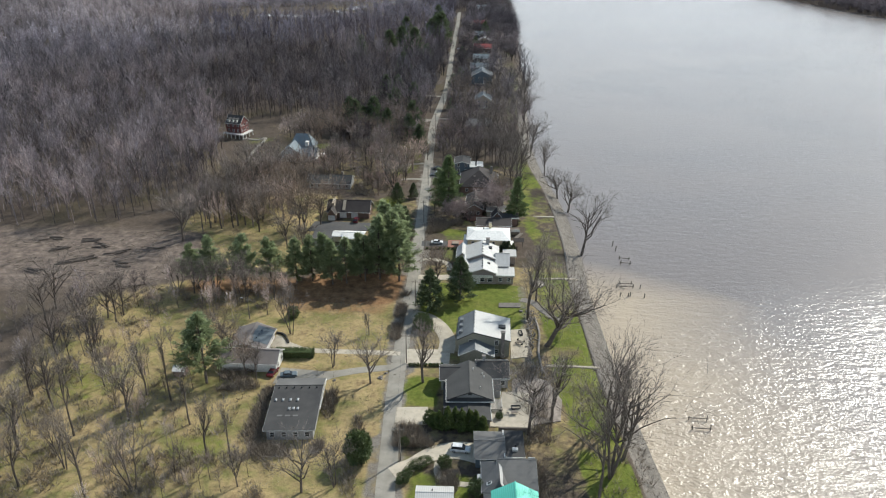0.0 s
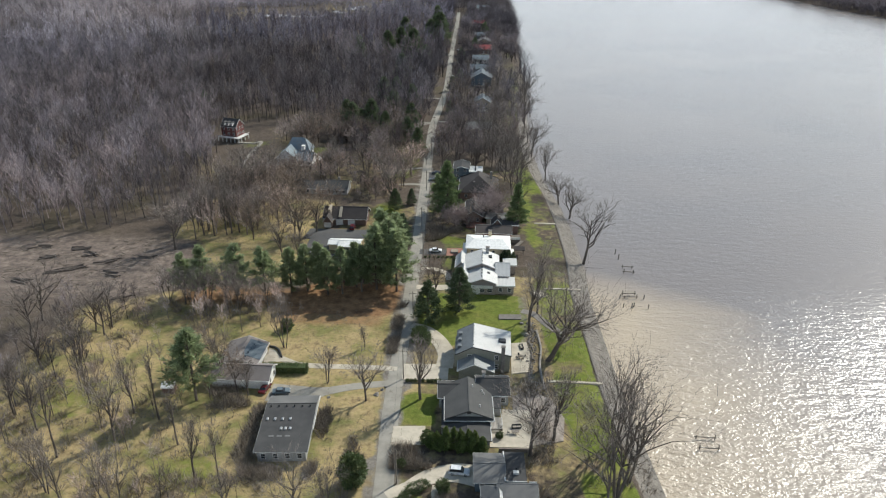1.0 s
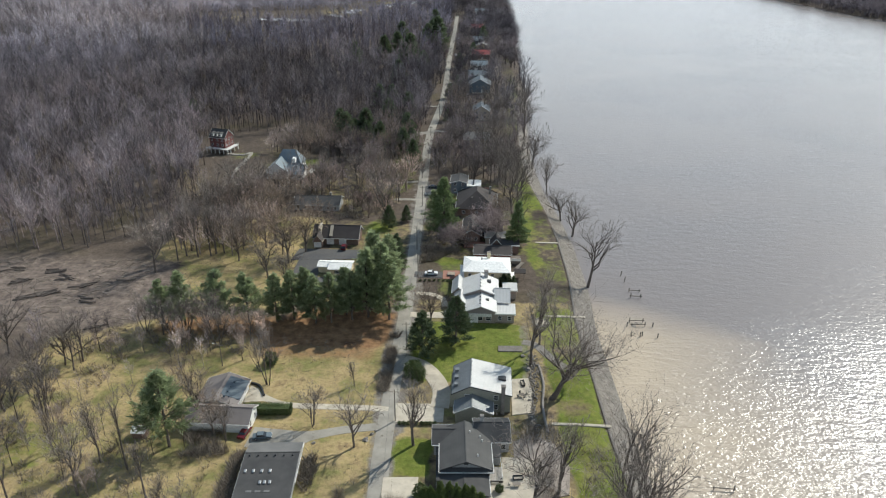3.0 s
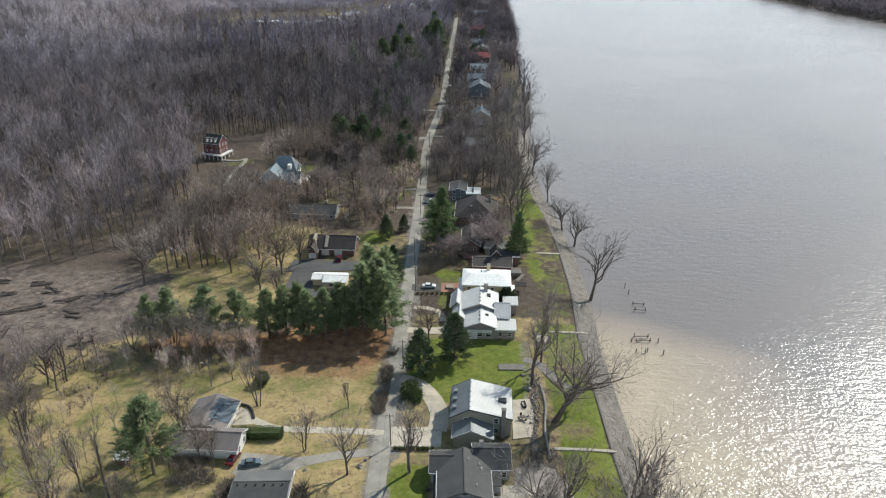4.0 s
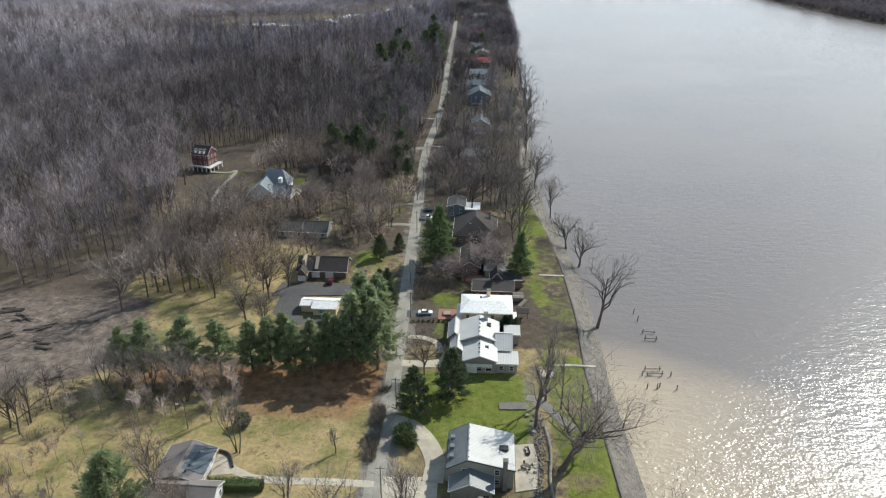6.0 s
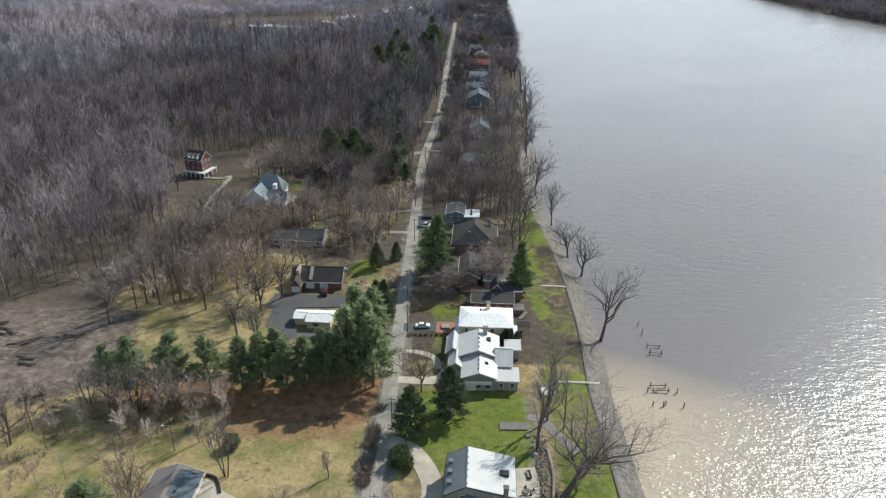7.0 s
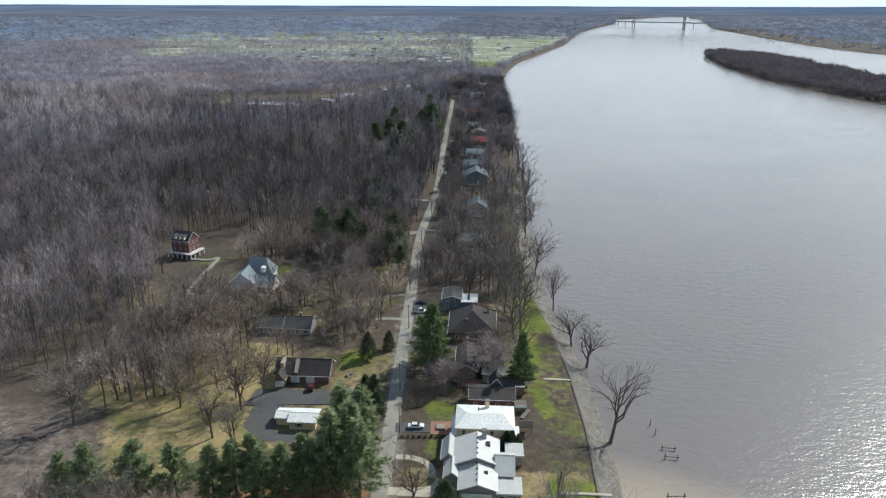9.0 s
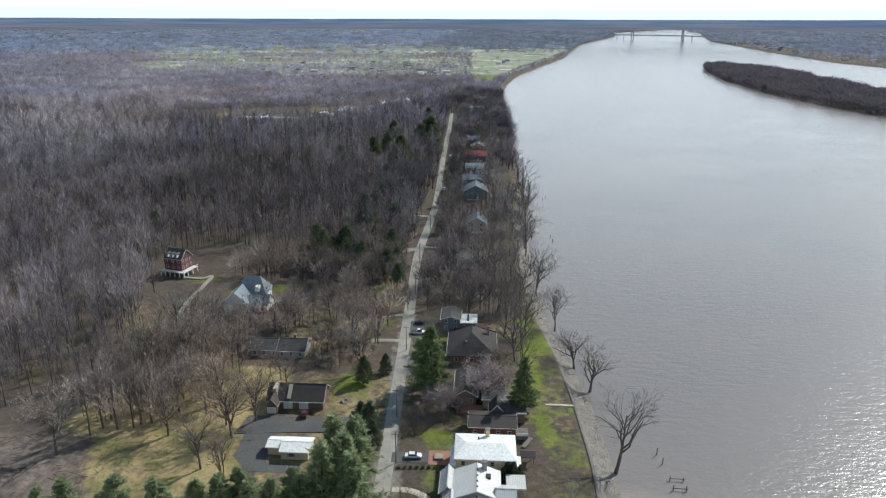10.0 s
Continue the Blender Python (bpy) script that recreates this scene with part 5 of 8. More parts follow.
def house_silver():
    h = thing("house", "taupe house with silver metal gable roofs and a front balcony", "house", at(0, 232))
    block(h, -4.2, 4.6, -11.0, -2.1, 4.2, 5.8, "y", M_WALL_TAUPE, M_ROOF_METAL_Y, sides="", over=0.4)
    block(h, -5.6, 5.2, -2.0, 8.6, 5.0, 7.1, "y", M_WALL_TAUPE, M_ROOF_METAL_Y, sides="", over=0.4)
    part("skylight", box(2.0, 3.2, 4.0, 5.6, 6.0, 6.6, 0.05), M_DARK, h)
    part("skylight", box(1.6, 2.6, -6.2, -5.2, 4.9, 5.5, 0.05), M_DARK, h)
    block(h, -9.0, -5.7, 1.0, 9.2, 4.2, 5.9, "y", M_WALL_TAUPE, M_ROOF_METAL_Y, sides="S", n=1, over=0.4)
    block(h, -8.0, -4.5, -6.0, 0.6, 3.9, 5.3, "y", M_WALL_TAUPE, M_ROOF_METAL_Y, sides="S", n=1, over=0.35)
    block(h, 4.7, 9.0, -4.5, 4.5, 4.0, 6.4, "x", M_WALL_TAUPE, M_ROOF_METAL, sides="S", n=2, over=0.35)
    block(h, 4.7, 10.5, -10.5, -4.6, 3.0, 0, "flat", M_WALL_TAUPE, M_ROOF_METAL, sides="S", n=2)
    block(h, 7.5, 11.5, 4.6, 9.5, 3.2, 0, "flat", M_WALL_TAUPE, M_ROOF_METAL, sides="", n=2)
    for k in range(3):
        window(h, -2.6 + 2.6 * k, -11.0, 0.9, 0, 1.5, 1.6)
    part("balcony", box(-3.6, 3.6, -12.1, -11.05, 2.7, 2.9), M_TRIM, h)
    part("balcony_front", box(-3.6, 3.6, -12.14, -12.05, 2.9, 3.8), M_TRIM, h)
    part("garage_door", box(-3.2, -0.6, -11.1, -11.0, 0, 2.1), M_TRIM, h)
    chimney(h, 1.6, 7.5, 5, 8.6, M_WALL_GREY, 1.2)
    for k in range(8):
        part("snow_guard", box(-0.3, 0.1, -9.6 + 2.2 * k, -9.3 + 2.2 * k, 5.85 if k < 4 else 7.15, 6.15 if k < 4 else 7.45), M_DARK, h)


def house_cream():
    h = thing("house", "two-storey cream house with a white coated low roof", "house", at(1.8, 250))
    block(h, -7.6, 7.6, -5.3, 5.6, 5.9, 7.0, "x", M_WALL_CREAM, M_ROOF_WHITE, sides="SE", n=4, hip=3.0, over=0.5, win=(0.9, 1.2))
    block(h, -9.0, -7.7, -5.5, 4.0, 3.2, 0, "flat", M_WALL_CREAM, M_ROOF_WHITE, sides="S", n=1, over=0.2)
    block(h, 7.7, 9.2, -5.0, 0.0, 3.0, 0, "flat", M_WALL_CREAM, M_ROOF_WHITE, sides="", n=1, over=0.2)
    chimney(h, 0.6, 4.6, 5.9, 8.4, M_WALL_CREAM, 1.1)
    part("roof_vent", tube([(-1.8, 2.2, 6.3), (-1.8, 2.2, 7.5)], 0.18, 8), M_DARK, h)
    part("roof_hatch", box(-0.4, 0.1, -1.2, -0.6, 6.5, 6.9), M_STEEL, h)


def house_red():
    h = thing("house", "red brick house with low dark brown roofs and a porch", "house", at(3.8, 268))
    block(h, -6.5, 6.6, -4.5, 3.6, 3.6, 4.8, "x", M_WALL_BRICK, M_ROOF_BROWN, sides="S", n=4)
    block(h, -0.6, 3.4, 3.7, 9.0, 3.6, 6.0, "y", M_WALL_BROWN, M_ROOF_BROWN, sides="", n=2)
    block(h, 3.6, 9.6, 3.7, 8.5, 3.4, 0, "flat", M_WALL_BROWN, M_ROOF_DARK, sides="", n=2)
    part("porch_deck", box(6.7, 10.2, -5.2, -0.8, 0, 1.4, 0.05), M_WOOD, h)
    part("porch_rail", box(6.7, 10.2, -5.26, -5.16, 1.4, 2.3), M_TRIM, h)
    part("boat_ramp", prism([(8.0, -9.0, 0.6), (9.2, -9.4, 0.5), (11.6, -5.2, 0.9), (10.4, -4.8, 1.0)], 0.25), M_WOOD, h)


def house_brick_wing():
    h = thing("house", "rambling brown roofed house half hidden by bare trees", "house", at(0, 289))
    block(h, -7.6, -1.0, -8.0, 8.0, 3.4, 5.4, "y", M_WALL_BROWN, M_ROOF_BROWN, sides="S", n=2)
    block(h, -0.9, 7.4, -3.5, 4.5, 3.4, 5.2, "x", M_WALL_BROWN, M_ROOF_BROWN, sides="SE", n=3)
    block(h, 1.0, 8.6, -9.5, -3.6, 3.0, 0, "flat", M_WALL_TAN, M_ROOF_GREY, sides="", n=3)
    part("terrace", box(-7.0, 0.8, -13.0, -8.1, 0, 0.35), M_BRICKPAVE, h)


def house_hip():
    h = thing("house", "house under a steep dark brown hipped roof", "house", at(-3, 318))
    block(h, -8.0, 8.0, -9.5, 10.0, 3.3, 8.8, "y", M_WALL_BROWN, M_ROOF_BROWN, hip=7.5, sides="S", n=3, over=0.8)
    chimney(h, 5.6, 4.0, 3.3, 8.2, M_STONE)
    chimney(h, -2.0, -5.5, 3.3, 6.8, M_STONE, 0.6)


def house_blue_small():
    h = thing("house", "small two-storey slate blue house with a white flat-roofed wing", "house", at(-11.5, 340))
    block(h, -3.5, 3.5, -5.0, 5.0, 5.2, 6.2, "y", M_WALL_BLUE, M_ROOF_DARK, sides="S", n=2)
    block(h, 3.6, 9.6, -4.4, 3.5, 3.4, 0, "flat", M_WALL_BLUE, M_ROOF_WHITE, sides="S", n=2)
    part("skylight", box(6.2, 6.9, -3.0, 2.6, 3.6, 4.1), M_DARK, h)
    part("terrace", box(9.7, 14.5, -4.0, 3.0, 0, 0.3), M_BRICKPAVE, h)


def row_house(x, y, w, d, eave, ridge, axis, wall, roof, label, **kw):
    h = thing("house", label, "house", at(x, y), "houses along the lane")
    block(h, -w / 2, w / 2, -d / 2, d / 2, eave, ridge, axis, wall, roof, sides="S", n=kw.pop("n", 3), **kw)
    chimney(h, w * 0.2, d * 0.2, eave, ridge + 0.9, M_STONE, 0.7)
    part("porch", box(-w * 0.35, w * 0.35, -d / 2 - 2.2, -d / 2 - 0.02, 0, 0.5, 0.03), M_CONC, h)
    door(h, w * 0.1, -d / 2, 0.5, 0)
    return h


def house_teal():
    h = thing("house", "rambling grey shingled house by the drive", "house", at(6.5, 125, 2))
    # north-west wing with blue siding
    block(h, -6.3, 0.0, 6.9, 15.6, 2.9, 4.1, "x", M_WALL_BLUE, M_ROOF_GREY, sides="SW", n=2, over=0.35, trim=M_WALL_GREY)
    block(h, 0.7, 4.4, 7.3, 15.8, 2.9, 0, "flat", M_WALL_GREY, M_ROOF_DARK, sides="", n=2)
    part("parapet", box(0.05, 0.3, 6.8, 16.2, 2.6, 3.35), M_TRIM, h, "pale coping between the roofs")
    part("roof_box", box(2.0, 3.2, 8.8, 9.7, 3.2, 3.8, 0.05), M_TRIM, h)
    part("roof_box", box(2.6, 2.9, 10.2, 10.5, 3.2, 3.9, 0.05), M_DARK, h)
    # body: a long slope to the east, a hipped wing to the west
    block(h, -1.4, 6.4, -3.2, 6.2, 3.0, 4.9, "x", M_WALL_GREY, M_ROOF_GREY, at=0.8, sides="E", n=2, over=0.4, trim=M_WALL_GREY)
    block(h, -4.7, 0.9, -3.4, 5.4, 3.0, 4.75, "y", M_WALL_GREY, M_ROOF_GREY, at=0.58, hip=2.4, sides="W", n=2, over=0.4, trim=M_WALL_GREY)
    # sunlit sliver of the east-facing slope, painted as a pale strip
    part("valley", prism([(-1.35, 3.0, 4.93), (-0.7, 2.2, 4.75), (-0.5, -3.2, 4.0), (-1.2, -3.2, 4.9)], 0.05), M_ROOF_METAL, h, "pale strip in the roof valley, painted as a sunlit sliver of roof")
    sk = part("skylight", prism([(-4.1, -2.3, 3.62), (-3.0, -2.3, 4.2), (-3.0, -1.5, 4.2), (-4.1, -1.5, 3.62)], 0.16), M_TRIM, h, "white framed skylight")
    part("pane", prism([(-3.9, -2.15, 3.75), (-3.2, -2.15, 4.12), (-3.2, -1.65, 4.12), (-3.9, -1.65, 3.75)], 0.05), M_GLASS, sk)
    part("porch_roof", box(-6.0, -5.12, 0.2, 2.2, 2.4, 2.55, 0.03), M_ROOF_METAL, h)
    part("trellis", box(5.0, 6.6, 4.6, 4.7, 4.5, 5.3), M_TRIM, h)
    g = thing("pavilion", "open pavilion under a bright teal metal gabled roof", "pavilion", at(8.5, 116.2, 2))
    for sx in (-1, 1):
        for sy in (-1, 0, 1):
            part("post", box(sx * 4.2 - 0.12, sx * 4.2 + 0.12, sy * 4.4 - 0.12, sy * 4.4 + 0.12, 0, 3.75), M_TRIM, g)
        part("roof", prism([(sx * 4.95, -5.0, 3.6), (sx * 4.95, 5.0, 3.6), (0, 5.0, 6.3), (0, -5.0, 6.3)][::sx], 0.15), M_ROOF_TEAL, g)
    part("ridge_cap", box(-0.14, 0.14, -5.05, 5.05, 6.26, 6.38, 0.03), M_ROOF_TEAL, g)
    s = thing("shed", "long low pale grey metal roofed shed", "shed", at(-8.4, 120.5, 2))
    block(s, -3.7, 3.7, -2.2, 2.2, 2.2, 2.9, "x", M_WALL_WHITE, M_ROOF_METAL, sides="", over=0.3)
    part("roof_vent", tube([(-0.5, 0.6, 2.6), (-0.5, 0.6, 3.2)], 0.14, 8), M_DARK, s)


for build in (house_charcoal, house_slate, house_silver, house_cream, house_red, house_brick_wing, house_hip, house_blue_small, house_teal):
    build()
row_house(-5, 414, 14, 10, 4.5, 7.0, "x", M_WALL_TAN, M_ROOF_GREY, "weathered grey roofed house behind bare trees")
row_house(-3.5, 474, 10, 12, 5.6, 8.6, "y", M_WALL_TAN, M_ROOF_STEEL, "tan gabled house with a dark grey roof", n=2)
row_house(-5.5, 551, 15, 15, 6.0, 9.8, "y", M_WALL_BLUE, M_ROOF_STEEL, "large blue-grey gabled house", n=4)
row_house(-8, 592, 14, 12, 4.5, 7.0, "x", M_WALL_BLUE, M_ROOF_STEEL, "low blue-grey sided house")
row_house(-7.5, 630, 13, 12, 5, 7.6, "x", M_WALL_WHITE, M_ROOF_BLUE, "pale house with a blue-grey roof")
row_house(-7, 686, 16, 12, 4.5, 7.6, "x", M_WALL_BROWN, M_ROOF_RED, "house under a dark red metal roof")
row_house(-6, 728, 13, 11, 4.8, 7.5, "y", M_WALL_CREAM, M_ROOF_GREY, "cream house with a grey gabled roof", n=2)
row_house(-11, 768, 11, 11, 4.6, 7.4, "x", M_WALL_BLUE, M_ROOF_BLUE, "small slate blue house")
row_house(-14, 860, 13, 11, 4.6, 7.4, "x", M_WALL_BROWN, M_ROOF_RED, "red roofed house among trees")
row_house(-11, 1010, 16, 12, 5, 8, "x", M_WALL_WHITE, M_ROOF_BLUE, "pale house with a light blue roof")
row_house(-8, 1130, 18, 13, 5, 8, "x", M_WALL_WHITE, M_ROOF_METAL, "white house at the end of the lane")


row_house(-80, 656, 13, 10, 4.6, 7.6, "x", M_WALL_WHITE, M_ROOF_GREY, "pale house in a clearing among evergreens")

# ---- houses on the land side ----
def house_flat_grey():
    h = thing("house", "low house under a broad dark grey roof with skylight domes", "house", at(-45, 147.9, 5))
    block(h, -5.5, 5.5, -9.8, 9.9, 3.2, 4.3, "x", M_WALL_GREY, M_ROOF_DARK, at=0.79, sides="S", n=4, over=0.6, trim=M_WALL_GREY)
    part("back_roof", prism([(6.1, 10.55, 3.22), (-6.1, 10.55, 3.22), (-6.1, 5.85, 4.5), (6.1, 5.85, 4.5)], 0.06), M_ROOF_GREY, h, "pale grey back slope")
    for y, xs in ((0.2, (-4.9, -3.1, -1.3, 0.5)), (-3.0, (-1.1, -0.1, 1.0))):
        z = 4.42 - 0.07 * (5.8 - y)
        for x in xs:
            part("skylight_dome", box(x - 0.3, x + 0.3, y - 0.5, y + 0.5, z - 0.05, z + 0.3, 0.12), M_STEEL, h)
    for k in range(3):
        part("roof_patch", box(-3.6 + 1.9 * k, -2.4 + 1.9 * k, -5.7, -5.1, 3.62, 3.68), M_ROOF_GREY, h)
    for k in range(6):
        part("vent", box(-5 + 1.9 * k, -4.7 + 1.9 * k, 4.6, 4.9, 4.2, 4.75), M_DARK, h)
    part("side_gutter", box(6.12, 6.32, -2.5, 10.4, 3.0, 3.2, 0.02), M_TRIM, h, "bright metal gutter")


def house_white_gable():
    h = thing("house", "taupe roofed house with a white gable end", "house", at(-61.5, 169.5))
    block(h, -8.6, 6.5, -4.6, 2.4, 3.0, 4.9, "x", M_WALL_WHITE, M_ROOF_TAUPE, sides="E", n=2)
    block(h, -9.0, 1.0, 2.5, 13.0, 2.8, 4.6, "y", M_WALL_WHITE, M_ROOF_TAUPE, sides="E", n=2, over=0.6)
    for k in range(4):
        part("roof_vent", box(-2.2 + 0.2 * k, -1.8 + 0.2 * k, 3.6 + 2.0 * k, 4.0 + 2.0 * k, 4.2, 4.7, 0.05), M_WALL_BLUE, h)
    part("roof_patch", prism([(-3.2, 4.5, 4.5), (1.5, 4.5, 2.87), (1.5, 12.5, 2.87), (-3.2, 12.5, 4.5)], 0.05), M_ROOF_STEEL, h, "blue-grey layer over the east roof slope")
    part("bay_window", box(-9.3, -8.7, -4.0, -1.0, 0.6, 2.6, 0.04), M_TRIM, h)


def garage_cream():
    h = thing("garage", "cream garage under low white metal roofs", "garage", at(-51, 252))
    block(h, -2.2, 5.2, -2.4, 4.2, 2.6, 3.4, "x", M_WALL_CREAM, M_ROOF_WHITE, sides="", over=0.4)
    block(h, -6.4, -2.3, -0.4, 4.2, 2.5, 3.1, "x", M_WALL_CREAM, M_ROOF_WHITE, sides="", over=0.4)
    window(h, 0.6, -2.4, 0.9, 0, 1.2, 1.0)
    part("shutter", box(-0.35, -0.1, -2.46, -2.4, 0.9, 1.9), M_DARK, h)
    part("shutter", box(1.3, 1.55, -2.46, -2.4, 0.9, 1.9), M_DARK, h)


def house_brown():
    h = thing("house", "brown house with garage bays and dormers", "house", at(-56, 280))
    block(h, -8.5, 8.5, -4.5, 4.5, 3.0, 6.2, "x", M_WALL_BROWN, M_ROOF_BROWN, sides="", over=0.5)
    block(h, -8.0, -4.8, -7.6, 0.5, 2.8, 5.0, "y", M_WALL_BROWN, M_ROOF_BROWN, sides="", over=0.3, trim=M_WALL_TAN)
    part("gable_band", prism([(-6.9, -3.4, 6.1), (-5.9, -3.4, 6.1), (-5.9, 1.0, 6.6), (-6.9, 1.0, 6.6)], 1.2), M_WALL_TAN, h)
    for x in (-6.4, -2.2, 2.6):
        front = -7.6 if x < -5 else -4.5
        part("garage_door", box(x - 1.4, x + 1.4, front - 0.12, front, 0.05, 2.2, 0.02), M_TRIM, h, "pale panelled garage door")
    for x in (-6.2, -1.9):
        part("roof_panel", prism([(x - 0.6, -4.4, 3.5), (x + 0.6, -4.4, 3.5), (x + 0.6, -0.4, 6.35), (x - 0.6, -0.4, 6.35)], 0.12), M_WALL_TAN, h, "pale strip of sheeting on the roof slope")


def house_long_grey():
    h = thing("house", "long low dark roofed house among trees", "house", at(-71, 314))
    block(h, -10, 0.0, -4.5, 4.5, 2.9, 5.0, "x", M_WALL_GREY, M_ROOF_DARK, sides="S", n=3)
    block(h, 0.1, 9.5, -5.0, 4.8, 2.9, 5.3, "x", M_WALL_GREY, M_ROOF_DARK, sides="S", n=3)
    chimney(h, 5, 1, 4, 6.3, M_STONE)


def house_blue_gable():
    h = thing("house", "white and blue-grey house with steep metal roofs", "house", at(-97, 354))
    block(h, -7.2, 2.4, -6.0, 8.0, 4.2, 8.2, "y", M_WALL_WHITE, M_ROOF_BLUE, sides="", over=0.4)
    block(h, -5.0, 7.5, 2.5, 11.5, 5.0, 11.0, "x", M_WALL_WHITE, M_ROOF_BLUE, sides="E", n=2, hip=3.5)
    block(h, 2.5, 10.5, -5.5, 3.5, 3.0, 6.0, "x", M_WALL_WHITE, M_ROOF_BLUE, sides="S", n=2)
    part("dormer", box(3.6, 5.2, 1.6, 4.2, 6.0, 8.2, 0.05), M_WALL_WHITE, h)
    part("carport_arch", prism([(12.5, -3.0, 3.4), (13.6, -3.0, 2.4), (14.2, 2.5, 2.4), (13.1, 2.5, 3.4)], 0.15), M_TRIM, h)


def house_red_dormers():
    h = thing("house", "tall red brick house on white pillars with three white dormers", "house", at(-141.5, 392, -14))
    block(h, -4.6, 4.6, -3.6, 4.4, 8.2, 11.8, "x", M_WALL_BRICK, M_ROOF_DARK, base=2.6, sides="SE", n=3, over=0.3)
    for k in range(3):
        part("dormer", box(-3.25 + 2.4 * k, -2.05 + 2.4 * k, -3.7, -1.0, 8.8, 10.2, 0.04), M_WALL_WHITE, h)
        part("dormer_roof", prism([(-3.6 + 2.4 * k, -3.9, 10.4), (-2.65 + 2.4 * k, -3.9, 11.0), (-2.65 + 2.4 * k, -1.0, 11.0), (-3.6 + 2.4 * k, -1.0, 10.4)], 0.15), M_ROOF_DARK, h)
        part("dormer_roof", prism([(-2.65 + 2.4 * k, -3.9, 11.0), (-1.7 + 2.4 * k, -3.9, 10.4), (-1.7 + 2.4 * k, -1.0, 10.4), (-2.65 + 2.4 * k, -1.0, 11.0)], 0.15), M_ROOF_DARK, h)
        window(h, -2.65 + 2.4 * k, -3.7, 9.1, 0, 0.7, 1.0)
    part("deck", box(-6.0, 7.2, -5.9, 5.0, 2.35, 2.6, 0.03), M_TRIM, h)
    for x in np.linspace(-5.8, 7.0, 6):
        part("pillar", box(x - 0.2, x + 0.2, -5.7, -5.3, 0, 2.35), M_TRIM, h)
    for y in np.linspace(-2.5, 4.6, 3):
        part("pillar", box(6.6, 7.0, y - 0.2, y + 0.2, 0, 2.35), M_TRIM, h)
    part("rail", box(-6.0, 7.2, -5.9, -5.8, 3.4, 3.5), M_TRIM, h)
    part("rail", box(7.1, 7.2, -5.8, 5.0, 3.4, 3.5), M_TRIM, h)
    for x in np.linspace(-5.9, 7.1, 27):
        part("baluster", box(x - 0.04, x + 0.04, -5.88, -5.82, 2.6, 3.4), M_TRIM, h)
    part("basement", box(-4.2, 4.2, -3.0, 4.0, 0, 2.35), M_STONE, h)
    part("stair", prism([(-6.0, -5.9, 2.6), (-6.0, -4.6, 2.6), (-9.0, -4.6, 0.1), (-9.0, -5.9, 0.1)], 0.25), M_TRIM, h)


for build in (house_flat_grey, house_white_gable, garage_cream, house_brown, house_long_grey, house_blue_gable, house_red_dormers):
    build()

# ---- drives, paths and walls ----
def slab(name, outline, z, material, label):
    return tagged(part(name, prism([(x, y, z) for x, y in outline], 0.35), material, None), label, name.replace("_", " "), kind="structure")


ribbon("driveway", smooth_line([(-18.5, 128.6, 5.5), (-14.5, 131.6, 4.2), (-10, 135.6, 4.6), (-4, 137.2, 6), (1.2, 136.2, 6.5)]), 5, 0.05, M_CONC, "pale concrete drive curving to the grey house")
ribbon("path", smooth_line([(-8.6, 133.0), (-8.4, 129.2), (-6.2, 126.8), (-2.6, 126.3), (1.0, 126.4)]), 1.5, 0.06, M_CONC, "narrow pale garden path round a clipped bush")
slab("driveway", [(-20.2, 145.4), (-12.2, 146.0), (-12.6, 152.8), (-20.4, 152.2)], 0.06, M_CONC, "square pale concrete parking pad beside the lane")
slab("driveway", [(-20.6, 171.6), (-8.3, 172.3), (-8.4, 179.6), (-20.9, 179.0)], 0.055, M_CONC, "pale concrete forecourt beside the lane")
ribbon("driveway", smooth_line([(-9.6, 178), (-9.4, 184), (-10.8, 189), (-13.6, 194), (-17.0, 197.4), (-21.2, 199)]), 4.8, 0.07, M_CONC, "pale concrete loop of a drive round the lawn")
ribbon("path", smooth_line([(-22.5, 176.5), (-31, 176.6), (-48, 176.4), (-54, 178.4), (-59.5, 181.6)]), 2.2, 0.05, M_CONC, "pale straight path to the white gabled house")
ribbon("driveway", smooth_line([(-23.5, 169.6, 2.8), (-32, 167.8, 2.8), (-39.4, 165.2, 3.4), (-45, 163.4, 6.5), (-54.5, 163.6, 7.5)]), 3, 0.05, M_ROAD, "worn grey asphalt drive to the white gabled house")
ribbon("driveway", [(-23.5, 252.4), (-18, 252.6), (-13.6, 252.8)], 4.6, 0.05, M_TAR, "short dark asphalt drive with a parked car")
slab("driveway", [(-13.4, 249.6), (-7.4, 249.8), (-7.6, 256.4), (-13.6, 256.2)], 0.07, M_BRICKPAVE, "red brick forecourt with a square planter")
ribbon("driveway", smooth_line([(-22, 224.6, 3), (-16, 224.6, 3.4), (-10.4, 225.6, 4), (-8.6, 230, 3.6)]), 3.4, 0.05, M_CONC, "grey concrete drive to the silver roofed house")
ribbon("driveway", smooth_line([(-21.6, 238.6), (-17, 238.4), (-12.6, 235.6), (-11.4, 230.5)]), 2.0, 0.06, M_CONC, "curved pale drive across the front lawn")
slab("driveway", [(-70, 261), (-40, 264), (-30.5, 268.5), (-30, 274), (-44, 271), (-69, 271)], 0.05, M_TAR, "broad dark asphalt apron before the brown house")
slab("driveway", [(-67, 262), (-57.8, 261.8), (-57.2, 248), (-47.5, 247.4), (-47, 243.4), (-61, 243.8), (-66.5, 250)], 0.045, M_TAR, "dark asphalt drive beside the cream garage")
ribbon("path", smooth_line([(-137, 386), (-128, 385), (-124.4, 388), (-123.6, 372), (-122.8, 355), (-119.4, 328), (-118, 306), (-104, 296)]), 1.7, 0.3, M_ROAD, "pale gravel track to the red brick house")
